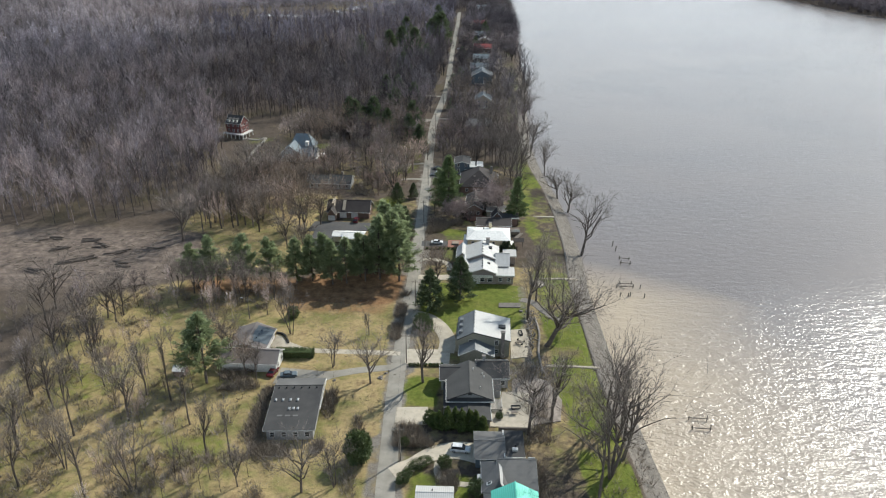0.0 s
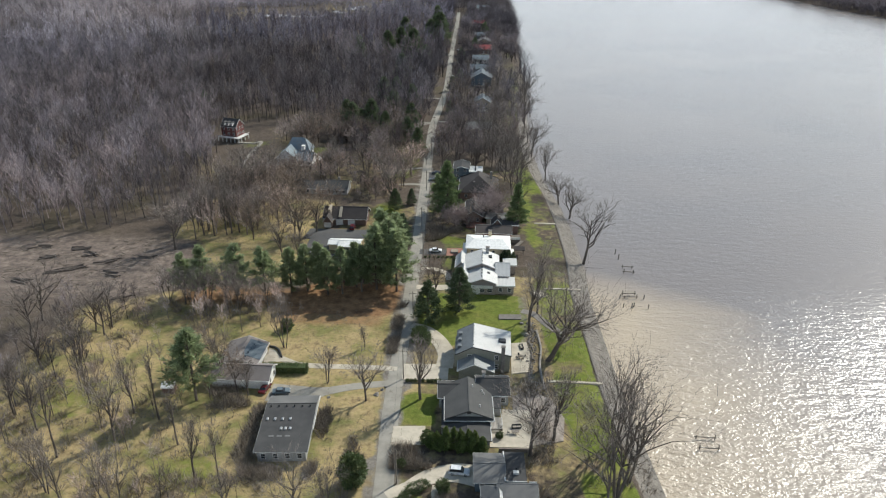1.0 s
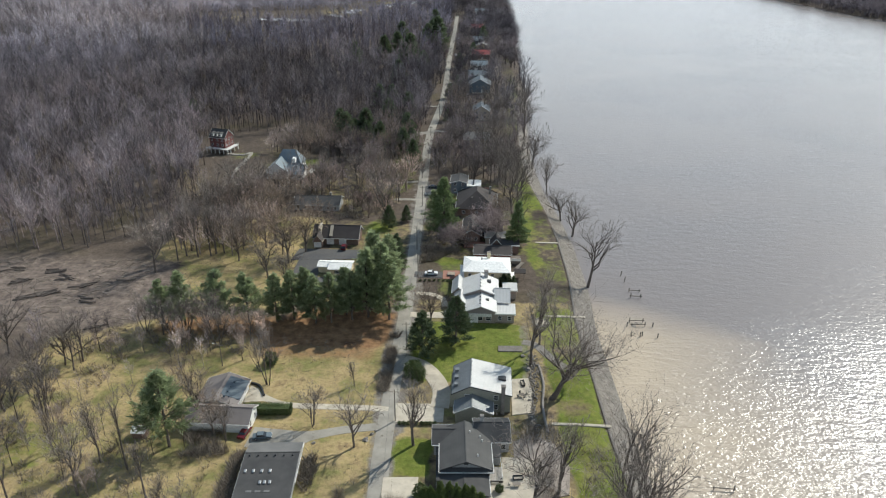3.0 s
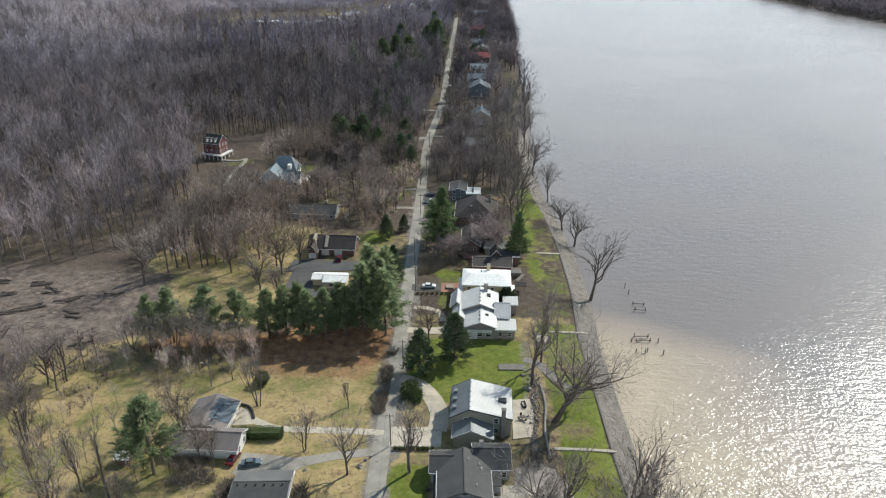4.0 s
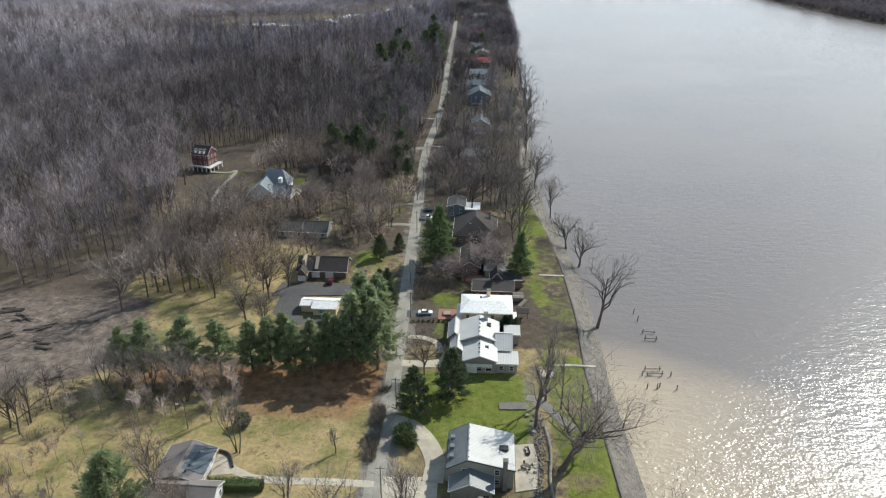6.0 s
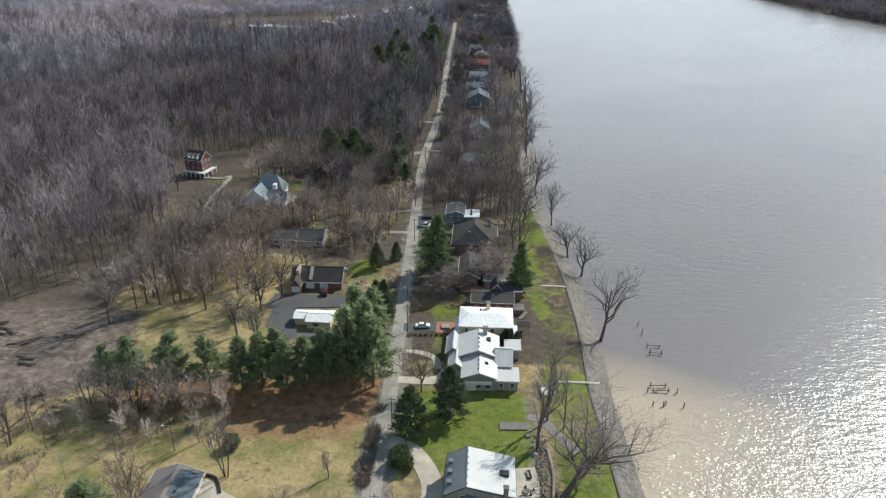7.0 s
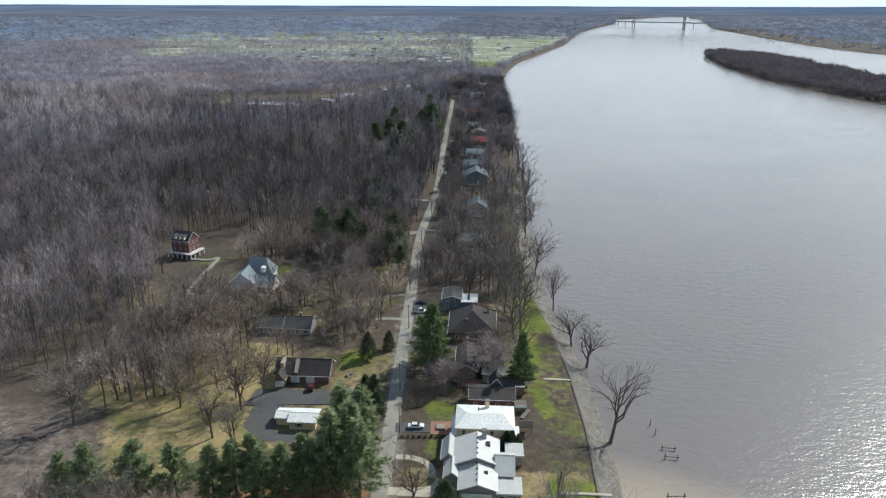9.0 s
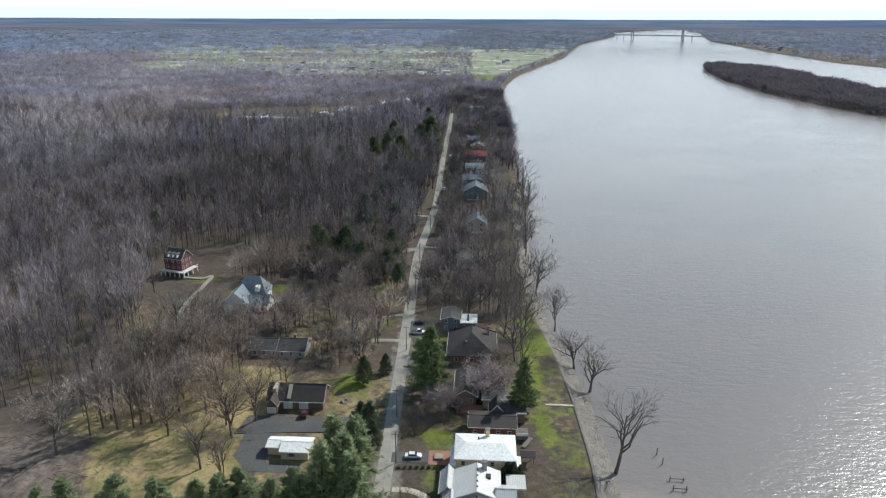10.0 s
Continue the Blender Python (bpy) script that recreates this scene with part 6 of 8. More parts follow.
ribbon("side_lane", smooth_line([(-32.6, 436), (-37, 434.6), (-42, 430), (-50, 424)]), 5, 0.04, M_ROAD, "pale side lane joining at the bend")
for a, b, w in (((-29.5, 325.6), (-40, 325), 2.4), ((-31.5, 350), (-46, 344), 2.2), ((-32, 440), (-12, 436), 3), ((-31, 500), (-58, 503), 3), ((-31, 540), (-14, 538), 3)):
    ribbon("driveway", [a, ((a[0] + b[0]) / 2, (a[1] + b[1]) / 2 + 0.5), b], w, 0.04, M_ROAD, "short pale gravel drive off the lane")
slab("driveway", [(-28, 328.5), (-18.5, 328.5), (-18.5, 344), (-28.8, 344)], 0.05, M_TAR, "grey asphalt parking bay by the lane")
slab("patio", [(3.2, 146.2), (13.8, 146.6), (14.2, 153), (13.4, 160.5), (6.2, 160.5), (6.0, 152.6), (3.2, 150.8)], 0.12, M_CONC, "pale stone patio behind the charcoal house")
slab("patio", [(8.9, 176.2), (13.6, 177.4), (14.4, 186), (13.6, 192.4), (8.9, 191.6)], 0.12, M_CONC, "pinkish concrete patio beside the olive house")
slab("gravel_yard", [(13.9, 147.6), (20.6, 149.6), (21.6, 158), (18.6, 166), (12.6, 168.6), (8.9, 166), (8.9, 160.6), (13.5, 160.6), (14.3, 153)], 0.07, M_GRIT, "pale pinkish gravel under the bare trees by the patio")
slab("patio", [(-60.4, 176.6), (-55.4, 177.6), (-56.4, 180.6), (-58.2, 183.0), (-60.4, 184.0)], 0.06, M_CONC, "pale concrete yard beside the white gabled house")
ribbon("retaining_wall", smooth_line([(-60.6, 184.8), (-58.6, 184.2), (-57.0, 182.4), (-55.6, 179.6)]), 0.5, 0.55, M_DARK, "low dark curved wall at the edge of the yard", 0.05)
slab("patio", [(5.6, 205.2), (12.5, 205.6), (12.6, 208.4), (5.6, 208)], 0.15, M_STONE, "small grey stone terrace on the lawn")
ribbon("path", smooth_line([(12.8, 211), (16.5, 209.5), (20.2, 203.6), (24.2, 198.2)]), 2.6, -0.1, M_STONE, "grey gravel path down towards the river")
for y, x0, x1 in ((173.6, 18.6, 33.2), (226.6, 20.5, 33), (283, 20.5, 29)):
    ribbon("path", [(x0, y), ((x0 + x1) / 2, y + 0.15), (x1, y)], 0.85, 0.02, M_CONC, "narrow concrete walk across the grass to the bank")

sea = []
for y in np.arange(150, 306, 6.0):
    sea.append((float(along(SHORE, y)) - 6.9, float(y)))
wall = ribbon("seawall", sea, 0.6, -0.34, M_BANK, "low pale grey stone wall along the top of the bank", 0.05)
for k, v in enumerate(wall.data.vertices):
    if v.co.z < -0.345:
        v.co.z = -1.6
ribbon("retaining_wall", smooth_line([(17.4, 170), (16.8, 180), (17.6, 190), (16.8, 199)]), 0.6, 0.25, M_STONE, "dry stone edging between the yards and the river lawn", 0.12)
ribbon("retaining_wall", [(5.2, 144.7), (9, 144.9), (12.6, 145.1)], 0.35, 1.1, M_WOOD, "grey timber fence at the edge of the patio", 0.02)


def stones(name, label, places, size, seed, material):
    """Many rough stones in one mesh."""
    rng = np.random.RandomState(seed)
    base = np.array([(1, 0, 0), (-1, 0, 0), (0, 1, 0), (0, -1, 0), (0, 0, 1), (0, 0, -1)], float)
    face = np.array([(0, 2, 4), (2, 1, 4), (1, 3, 4), (3, 0, 4), (2, 0, 5), (1, 2, 5), (3, 1, 5), (0, 3, 5)])
    forms = []
    for k in range(5):
        forms.append((base * rng.uniform(0.6, 1.3, (6, 1)) + rng.normal(size=(6, 3)) * 0.15, face))
    data = scatter(forms, places, size * rng.uniform(0.4, 1.3, len(places)) ** 2, rng)
    return tagged(new(name, mesh_of(name, data, material)), label, "rocks", kind="stuff")


def bank_places(n, y0, y1, u0, u1, seed):
    rng = np.random.RandomState(seed)
    y = rng.uniform(y0, y1, n)
    x = along(SHORE, y) + rng.uniform(u0, u1, n)
    return np.stack([x, y, ground_height(x, y) + 0.02], -1)


stones("bank_rocks", "grey rubble stones covering the river bank", bank_places(9000, 110, 420, -6.4, 0.4, 3), 0.1, 4, M_BANK)
rng0 = np.random.RandomState(8)
yy = rng0.uniform(166, 204, 900)
xx = 14.6 + 1.3 * rng0.normal(size=900) * 0.6 + 0.8 * np.sin(yy / 6)
stones("garden_rubble", "loose grey stones on the slope behind the patio", np.stack([xx, yy, np.zeros(900)], -1), 0.24, 6, M_STONE)


def rock(x, y, r, seed):
    rng = np.random.RandomState(seed)
    bm = bmesh.new()
    bmesh.ops.create_icosphere(bm, subdivisions=2, radius=r)
    for v in bm.verts:
        v.co *= 1 + 0.22 * rng.normal()
        v.co.z = max(v.co.z * 0.7, -0.1)
    me = bpy.data.meshes.new("rock")
    bm.to_mesh(me)
    bm.free()
    me.materials.append(M_STONE)
    ob = new("rock", me)
    ob.location = (x, y, 0.05)
    tagged(ob, "rough grey boulder lying in the grass", "rock", "boulders in the yards")


for k, (x, y, r) in enumerate(((-25.2, 166.6, 0.5), (-24.4, 168.0, 0.4), (-26.4, 164.4, 0.7), (-38.6, 162.5, 0.5), (13.8, 196.5, 0.7), (12.6, 203.2, 0.6), (13.4, 182.5, 0.5), (-32.0, 174.0, 0.45), (-40.5, 306, 0.9), (-42, 281, 1.1))):
    rock(x, y, r, 50 + k)


def fire_pit():
    p = thing("fire_pit", "round fire pit ringed with grey stones in the grass", "fire pit", at(18.8, 222.3))
    part("hearth", tube([(0, 0, -0.1), (0, 0, 0.08)], 2.6, 24), M_CONC, p)
    for k in range(14):
        a = 2 * math.pi * k / 14
        part("stone", box(2.4 * math.cos(a) - 0.35, 2.4 * math.cos(a) + 0.35, 2.4 * math.sin(a) - 0.3, 2.4 * math.sin(a) + 0.3, 0, 0.4, 0.1), M_STONE, p)


fire_pit()

# ---- yard trees ----
BARE = [bare_tree("bare_tree", "leafless spreading yard tree with grey-brown twigs", 101, 13, spread=0.46, limbs=9, stem=0.62, rise=0.5, kids=(6, 5, 3), trunk=0.02),
        bare_tree("bare_tree", "leafless tree with upright grey limbs", 102, 14, spread=0.36, limbs=8, first=0.28, rise=0.7, kids=(6, 5, 3), trunk=0.019),
        bare_tree("bare_tree", "leafless many-stemmed tree on the lawn", 103, 12, spread=0.4, limbs=5, stems=3, first=0.35, rise=0.6, stem=0.68, kids=(5, 5, 3)),
        bare_tree("bare_tree", "leafless tree with tan budding twigs", 104, 11, twig=M_TWIG_TAN, spread=0.48, limbs=12, first=0.25, stem=0.6),
        bare_tree("bare_tree", "tall leafless tree with a long straight trunk", 105, 17, spread=0.28, limbs=9, first=0.42, rise=0.7, trunk=0.017, stem=0.88, kids=(5, 4, 3))]
BARE.append(bare_tree("bare_tree", "tall leafless riverside tree forking low into long rising stems", 107, 20, spread=0.5, limbs=6, stems=3, first=0.34, rise=0.38, stem=0.74, kids=(4, 4, 2), trunk=0.02))
BARE_H = (13, 14, 12, 11, 17, 20)
# kind, x, y, height
RIVER_YARDS = ((0, -28.7, 161.7, 12), (2, -40.1, 168.8, 9), (0, -37.3, 121.6, 12), (2, -30.5, 123.7, 10), (3, -15, 219.5, 11), (1, 14.5, 199, 19), (4, 17.7, 210, 17),
               (4, 21.4, 206.6, 12), (1, 18.2, 149.7, 16), (0, 12.4, 144, 17), (5, 32.5, 149, 18), (4, 34.9, 146.6, 17), (4, 26.7, 124.7, 17), (5, 30, 131, 22), (5, 33.4, 137, 18),
               (1, -14.8, 163.4, 16), (1, -33, 186, 6))
MEADOW = ((2, -56.2, 184.7, 12), (2, -106.8, 167, 13), (4, -106, 144.7, 13), (1, -98.4, 155.5, 9), (0, -85.5, 142.4, 14), (1, -85.7, 152.7, 12), (4, -78.4, 150.8, 14),
          (4, -83, 117, 14), (2, -73.8, 119.7, 13), (1, -62, 131.8, 12), (4, -55.3, 129.5, 12), (0, -51.6, 122.3, 8), (2, -92, 125, 12), (1, -99, 119, 13),
          (3, -63, 163.5, 10), (0, -68, 168, 11), (2, -59.5, 161.5, 8), (3, -73, 175, 10), (4, -96, 136, 15))
FIELD_EDGE = ((0, -114.7, 247.7, 17), (4, -110.7, 257.6, 14), (4, -109, 261.6, 15), (4, -104.4, 261, 15), (4, -109, 266.2, 15), (4, -100, 262, 14), (1, -98.7, 263.8, 16),
              (4, -104, 275.3, 16), (0, -90.5, 271.2, 14), (1, -88.3, 258.5, 13), (0, -73.2, 244, 13), (3, -80, 278, 16), (0, -74, 334, 12), (0, -100, 300, 17), (1, -110, 290, 16),
              (0, -92, 318, 14), (3, -84, 300, 15), (0, -116, 330, 13), (1, -78, 355, 11), (3, -88.4, 259, 13), (3, -74, 265.4, 14))
LANE_YARDS = ((0, -94.5, 207.5, 11), (2, -86.5, 206.5, 11), (0, -81.5, 208.5, 13), (1, -77, 206.5, 11), (2, -100.5, 209, 10), (0, -90, 203, 9), (1, -106, 130, 14), (4, -70, 142, 12), (1, -115, 150, 14), (2, -76, 203, 11), (0, -67, 205, 10),
              (3, -70, 258.8, 16), (2, -65.5, 239.6, 11), (3, -66, 268, 15), (0, -40, 300, 16), (3, -38, 330, 14), (0, -47, 322, 15),
              (3, -30, 355, 9), (0, -60, 345, 13), (0, -55, 362, 12), (3, 6.5, 300, 10))
for kind, x, y, hh in (*RIVER_YARDS, *MEADOW, *FIELD_EDGE, *LANE_YARDS):
    k = 1.28 * hh / BARE_H[kind]
    slim = 0.84 if (kind, x, y, hh) in MEADOW else 1.0
    copy_thing(BARE[kind], pose(x, y, float(ground_height(np.array([x]), np.array([y]))[0]), 0, 0, random.uniform(0, 360)) @ Matrix.Diagonal((k * slim, k * slim, k / slim ** 0.7, 1)))
for ob in BARE:
    for o in (*ob.children_recursive, ob):
        bpy.data.objects.remove(o)

lean_oak = bare_tree("bare_tree", "great leafless oak leaning out over the lawn", 120, 25, spread=0.64, limbs=13, lean=(0.55, 0.05), first=0.42, trunk=0.032, kids=(7, 6, 4), stem=0.5, rise=0.3)
lean_oak.matrix_world = at(19.3, 184, 0, -0.3)
shore_a = bare_tree("bare_tree", "leafless tree leaning from the water's edge", 121, 22, spread=0.5, limbs=12, lean=(0.35, 0), first=0.35, stem=0.8, trunk=0.026, rise=0.22, kids=(5, 4, 3))
shore_a.matrix_world = at(37.6, 255.5, 0, -4.3)
shore_b = bare_tree("bare_tree", "leafless tree at the edge of the bank", 122, 15, spread=0.6, limbs=9, lean=(0.4, 0), trunk=0.032, first=0.25, stem=0.6)
shore_b.matrix_world = at(36.6, 300, 0, -4.3)
shore_c = bare_tree("bare_tree", "dark leafless tree at the edge of the bank", 123, 14, spread=0.6, limbs=10, lean=(-0.2, 0), trunk=0.028, first=0.25, stem=0.6)
shore_c.matrix_world = at(33.3, 316, 0, -4.2)
shore_d = bare_tree("bare_tree", "tall dark leafless tree above the water", 124, 18, spread=0.42, limbs=11)
shore_d.matrix_world = at(29, 345, 0, -3)

rosy = bare_tree("bare_tree", "wide leafless tree with a dense haze of rosy twigs", 125, 13, twig=M_TWIG_ROSE, spread=0.62, limbs=13, first=0.2, stem=0.5, rise=0.4, kids=(7, 6, 5), trunk=0.022, fine=2.2)
rosy.matrix_world = at(0.4, 285.6) @ Matrix.Diagonal((1.15, 1.15, 1.0, 1))
bushy = bare_tree("bare_tree", "low round leafless tree thick with brown twigs", 126, 9, twig=M_TWIG_ROSE, spread=0.6, limbs=12, first=0.12, stem=0.5, stems=2, rise=0.35, kids=(7, 6, 5), trunk=0.02, fine=2.2)
bushy.matrix_world = at(-11.2, 277.4) @ Matrix.Diagonal((1.1, 1.1, 1.0, 1))

PINES = [pine("pine_tree", "tall white pine with ragged green boughs", 130, 14, 4.3, 4200, bottom=0.16, ragged=0.55, tuft=0.85, wide=0.2),
         pine("pine_tree", "white pine with open boughs", 131, 13, 4.1, 3600, bottom=0.24, ragged=0.6, tuft=0.85, wide=0.2),
         pine("pine_tree", "dense dark conical spruce", 132, 10, 3.0, 5200, M_NEEDLE_DARK, bottom=0.03, ragged=0.28, category="spruce", cone=True, tuft=0.42, wide=0.2)]
PINE_H = (14, 13, 10)
PINE_ROW = ((2, 9.2, 243.5, 4.6), (2, 10.8, 244, 3.8), (2, 6.4, 243, 3.6),
            (0, -89.9, 213, 14.1), (1, -96.8, 213.5, 11.5), (1, -79.5, 214.5, 14.1), (1, -71.2, 216.5, 12.8), (0, -62.5, 217, 12.8), (0, -57.7, 219, 12.8), (1, -54, 222, 12.8),
            (0, -50.4, 217, 12.8), (0, -45.8, 218, 12.8), (1, -42, 223, 12.8), (0, -39.7, 220, 12.8), (0, -35, 222, 17.9), (0, -31, 226, 18), (0, -28.2, 221, 17), (0, -34, 232, 19),
            (0, -30, 238, 16))
# about the yards
EVERGREEN = ((1, -72.2, 159, 16.5), (2, -16.1, 202, 11), (2, -6.9, 209, 12), (2, -37.7, 293, 7.5), (2, -31.6, 300.4, 5.5), (2, -35.3, 261.1, 6.5), (2, -30.9, 262.3, 8.5), (2, -34, 265.6, 7), (2, -29.4, 257.6, 6.5),
             (1, -19, 292, 13), (2, -64, 402, 12), (2, -56, 395, 13), (2, -72, 410, 11), (2, -36, 372, 11), (2, 7.6, 244, 4.4))
for kind, x, y, hh in (*PINE_ROW, *EVERGREEN):
    k = 1.3 * hh / PINE_H[kind]
    w = k * (0.95 if 242 < y < 245 else 1.0)
    copy_thing(PINES[kind], pose(x, y, 0, 0, 0, random.uniform(0, 360)) @ Matrix.Diagonal((w, w, k, 1)))
great = pine("pine_tree", "broad dense white pine between the lane and the houses", 135, 25, 6.6, 8200, M_NEEDLE_DEEP, bottom=0.08, ragged=0.3, tuft=1.1, wide=0.36)
great.matrix_world = at(-15.2, 284)
shore_pine = pine("pine_tree", "dark green pine beside the river lawn", 136, 18.5, 4.6, 5600, M_NEEDLE_DEEP, bottom=0.06, ragged=0.3, tuft=0.95, wide=0.32)
shore_pine.matrix_world = at(13.2, 277.5)
for ob in PINES:
    for o in (*ob.children_recursive, ob):
        bpy.data.objects.remove(o)

# ---- trees between the houses and along the far bank ----
def thin_tree(label, seed, height, twig, **kw):
    return bare_tree("bare_tree", label, seed, height, twig, levels=3, kids=(6, 5), **kw)


ROW = [thin_tree("leafless tree crowding the houses along the lane", 201, 14, M_TWIG_GREY, spread=0.5, limbs=10, first=0.25),
       thin_tree("leafless tree with rising grey limbs", 202, 16, M_TWIG_GREY, spread=0.56, limbs=12, first=0.25, rise=0.35),
       thin_tree("leafless tree with brown twigs", 203, 13, M_TWIG_TAN, spread=0.55, limbs=10, first=0.2)]
ROW_H = (14, 16, 13)
FOOT = ((-10, 9, 404, 422), (-9, 3, 452, 482), (-14, 4, 520, 560), (-16, 0, 570, 600), (-15, 0, 622, 638), (-16, 2, 678, 694), (-13, 1, 721, 735), (-17, -5, 761, 775), (-21, -7, 853, 867),
        (-20, -2, 1002, 1018), (-18, 2, 1122, 1138), (-12, 6, 306, 330), (-16, 0, 333, 346), (-28.5, -18, 327, 345), (-9, 10, 278, 300))


def clear_of_houses(x, y):
    return not any(a - 1 < x < b + 1 and c - 2.5 < y < d + 1 for a, b, c, d in FOOT)


FAR_ROW = []


def plant(template, natural, x, y, height, rng):
    if y > 520:
        FAR_ROW.append((x, y, height))
        return
    k = 1.2 * height / natural
    z = float(ground_height(np.array([x]), np.array([y]))[0])
    copy_thing(template, pose(x, y, z, 0, 0, rng.uniform(0, 360)) @ Matrix.Diagonal((k, k, k, 1)))


def plant_row():
    rng = random.Random(12)
    for y in np.arange(347, 1240, 6.2):
        rd, sh = float(along(ROAD, y)), float(along(SHORE, y))
        if rng.random() < 0.96:
            x, yy = rng.uniform(rd + 5, sh - 24), y + rng.uniform(-2.5, 2.5)
            if clear_of_houses(x, yy):
                k = rng.choice((0, 1, 2))
                plant(ROW[k], ROW_H[k], x, yy, rng.uniform(9, 16), rng)
        if rng.random() < 0.5:
            x, yy = rng.uniform(0, sh - 19), y + rng.uniform(-3, 3)
            if clear_of_houses(x, yy):
                plant(ROW[1], ROW_H[1], x, yy, rng.uniform(12, 18), rng)
        if y > 370 and rng.random() < (0.08 if y < 760 else 0.35):
            plant(ROW[1], ROW_H[1], sh + rng.uniform(-4.5, -1), y + rng.uniform(-3, 3), rng.uniform(12, 19), rng)
    for x, y, hh in ((30.6, 562, 20), (28.7, 607, 21), (27.4, 472, 14), (25.8, 397, 15), (26, 627, 20), (27, 640, 19), (26.3, 805, 20), (28, 585, 16)):
        plant(ROW[1], ROW_H[1], x, y, hh, rng)
    # open ground on the land side of the lane
    for k in range(62):
        x, y = rng.uniform(-112, -37), rng.uniform(292, 440)
        if (-106 < x < -82 and 340 < y < 372) or (-84 < x < -58 and 300 < y < 322) or (x < -60 and 340 < y < 385 and x > -125):
            continue
        j = rng.choice((0, 2, 2))
        plant(ROW[j], ROW_H[j], x, y, rng.uniform(9, 14), rng)
    for k in range(14):
        x, y = rng.uniform(-122, -84), rng.uniform(264, 305)
        plant(ROW[2 if k % 3 else 0], 13, x, y, rng.uniform(11, 16), rng)
    for k in range(14):
        plant(ROW[rng.choice((0, 1))], 14, rng.uniform(-136, -98), rng.uniform(112, 200), rng.uniform(9, 14), rng)
    for x, y, hh in ((-16.5, 276, 5), (-16, 270, 5), (-20.5, 268, 5), (-4, 365, 12)):
        plant(ROW[2], ROW_H[2], x, y, hh, rng)


def plant_yards():
    """Trees and saplings round the brick and hip-roofed houses."""
    rng = random.Random(19)
    for x, y, k, hh in ((-17, 312, 0, 12), (-20, 320, 0, 11), (14, 300, 0, 14), (12, 312, 1, 16), (15, 322, 1, 17), (9, 334, 0, 14), (13, 340, 1, 15), (-21, 282, 2, 8), (-6, 276, 2, 7),
                        (4, 303, 2, 9), (17, 334, 1, 16), (-14, 350, 0, 12), (3, 352, 0, 13), (10, 356, 1, 15), (16, 362, 1, 16), (-22, 356, 0, 11)):
        plant(ROW[k], ROW_H[k], x, y, hh, rng)


plant_row()
plant_yards()
more = random.Random(14)
for y in np.arange(520, 1230, 7.5):
    x = more.uniform(float(along(ROAD, y)) + 4, float(along(SHORE, y)) - 24)
    if clear_of_houses(x, y):
        FAR_ROW.append((x, y, more.uniform(8, 15)))
row_rng = np.random.RandomState(17)
row_p = np.array([(x, y, float(ground_height(np.array([x]), np.array([y]))[0])) for x, y, _ in FAR_ROW])
row_s = np.array([hh / 14 for *_, hh in FAR_ROW])
row_forms = []
for k in range(4):
    segs = grow(220 + k, 14, spread=0.6, limbs=11, levels=3, kids=(4, 3), first=0.25, stem=0.62, rise=0.25)
    row_forms.append(limb_mesh(segs, [0, 1, 2, 3], [4, 0, 0, 0], np.random.RandomState(k), 1.5))
tagged(new("lane_trees", mesh_of("lane_trees", scatter(row_forms, row_p, row_s, row_rng, True), M_WOODS)), "leafless trees crowding the far end of the lane", "trees", kind="stuff")


def broad_form(seed, height):
    """A wide leafless crown on a short trunk, with spreading limbs and a fringe of twigs."""
    rng = np.random.RandomState(seed)
    limbs, twigs = 18, 13
    f = rng.uniform(0.18, 0.5, limbs)
    a = np.arange(limbs) * 2.4 + rng.uniform(-0.4, 0.4, limbs)
    up = np.linspace(0.25, 1.0, limbs)
    base = np.stack([np.zeros(limbs), np.zeros(limbs), f * height], -1)
    reach = height * (0.48 - 0.3 * up * up) * rng.uniform(0.7, 1.1, limbs)
    tip = np.stack([reach * np.cos(a), reach * np.sin(a), height * (0.5 + 0.5 * up) * rng.uniform(0.85, 1.02, limbs)], -1)
    mid = base + (tip - base) * 0.5 + np.stack([0.06 * height * np.cos(a), 0.06 * height * np.sin(a), np.zeros(limbs)], -1)
    stem = tube_arrays(np.array([(0, 0, -0.3)]), np.array([(0, 0, 0.55 * height)]), np.array([0.32]), np.array([0.18]), 5)
    n = limbs * twigs
    k = np.repeat(np.arange(limbs), twigs)
    s = mid[k] + (tip - mid)[k] * rng.uniform(-0.2, 1.0, n)[:, None]
    w = (tip - base)[k] / np.linalg.norm(tip - base, axis=1)[k][:, None] * 0.6 + rng.normal(size=(n, 3)) * 0.5 + np.array((0, 0, 0.35))
    w /= np.linalg.norm(w, axis=1, keepdims=True)
    sets = (stem, blades(base, mid, np.full(limbs, 0.28), rng), blades(mid - (mid - base) * 0.25, tip, np.full(limbs, 0.18), rng),
            blades(s, s + w * rng.uniform(1.2, 3.2, n)[:, None], np.full(n, 0.12), rng))
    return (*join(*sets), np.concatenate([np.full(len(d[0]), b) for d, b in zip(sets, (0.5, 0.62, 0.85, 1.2))]))


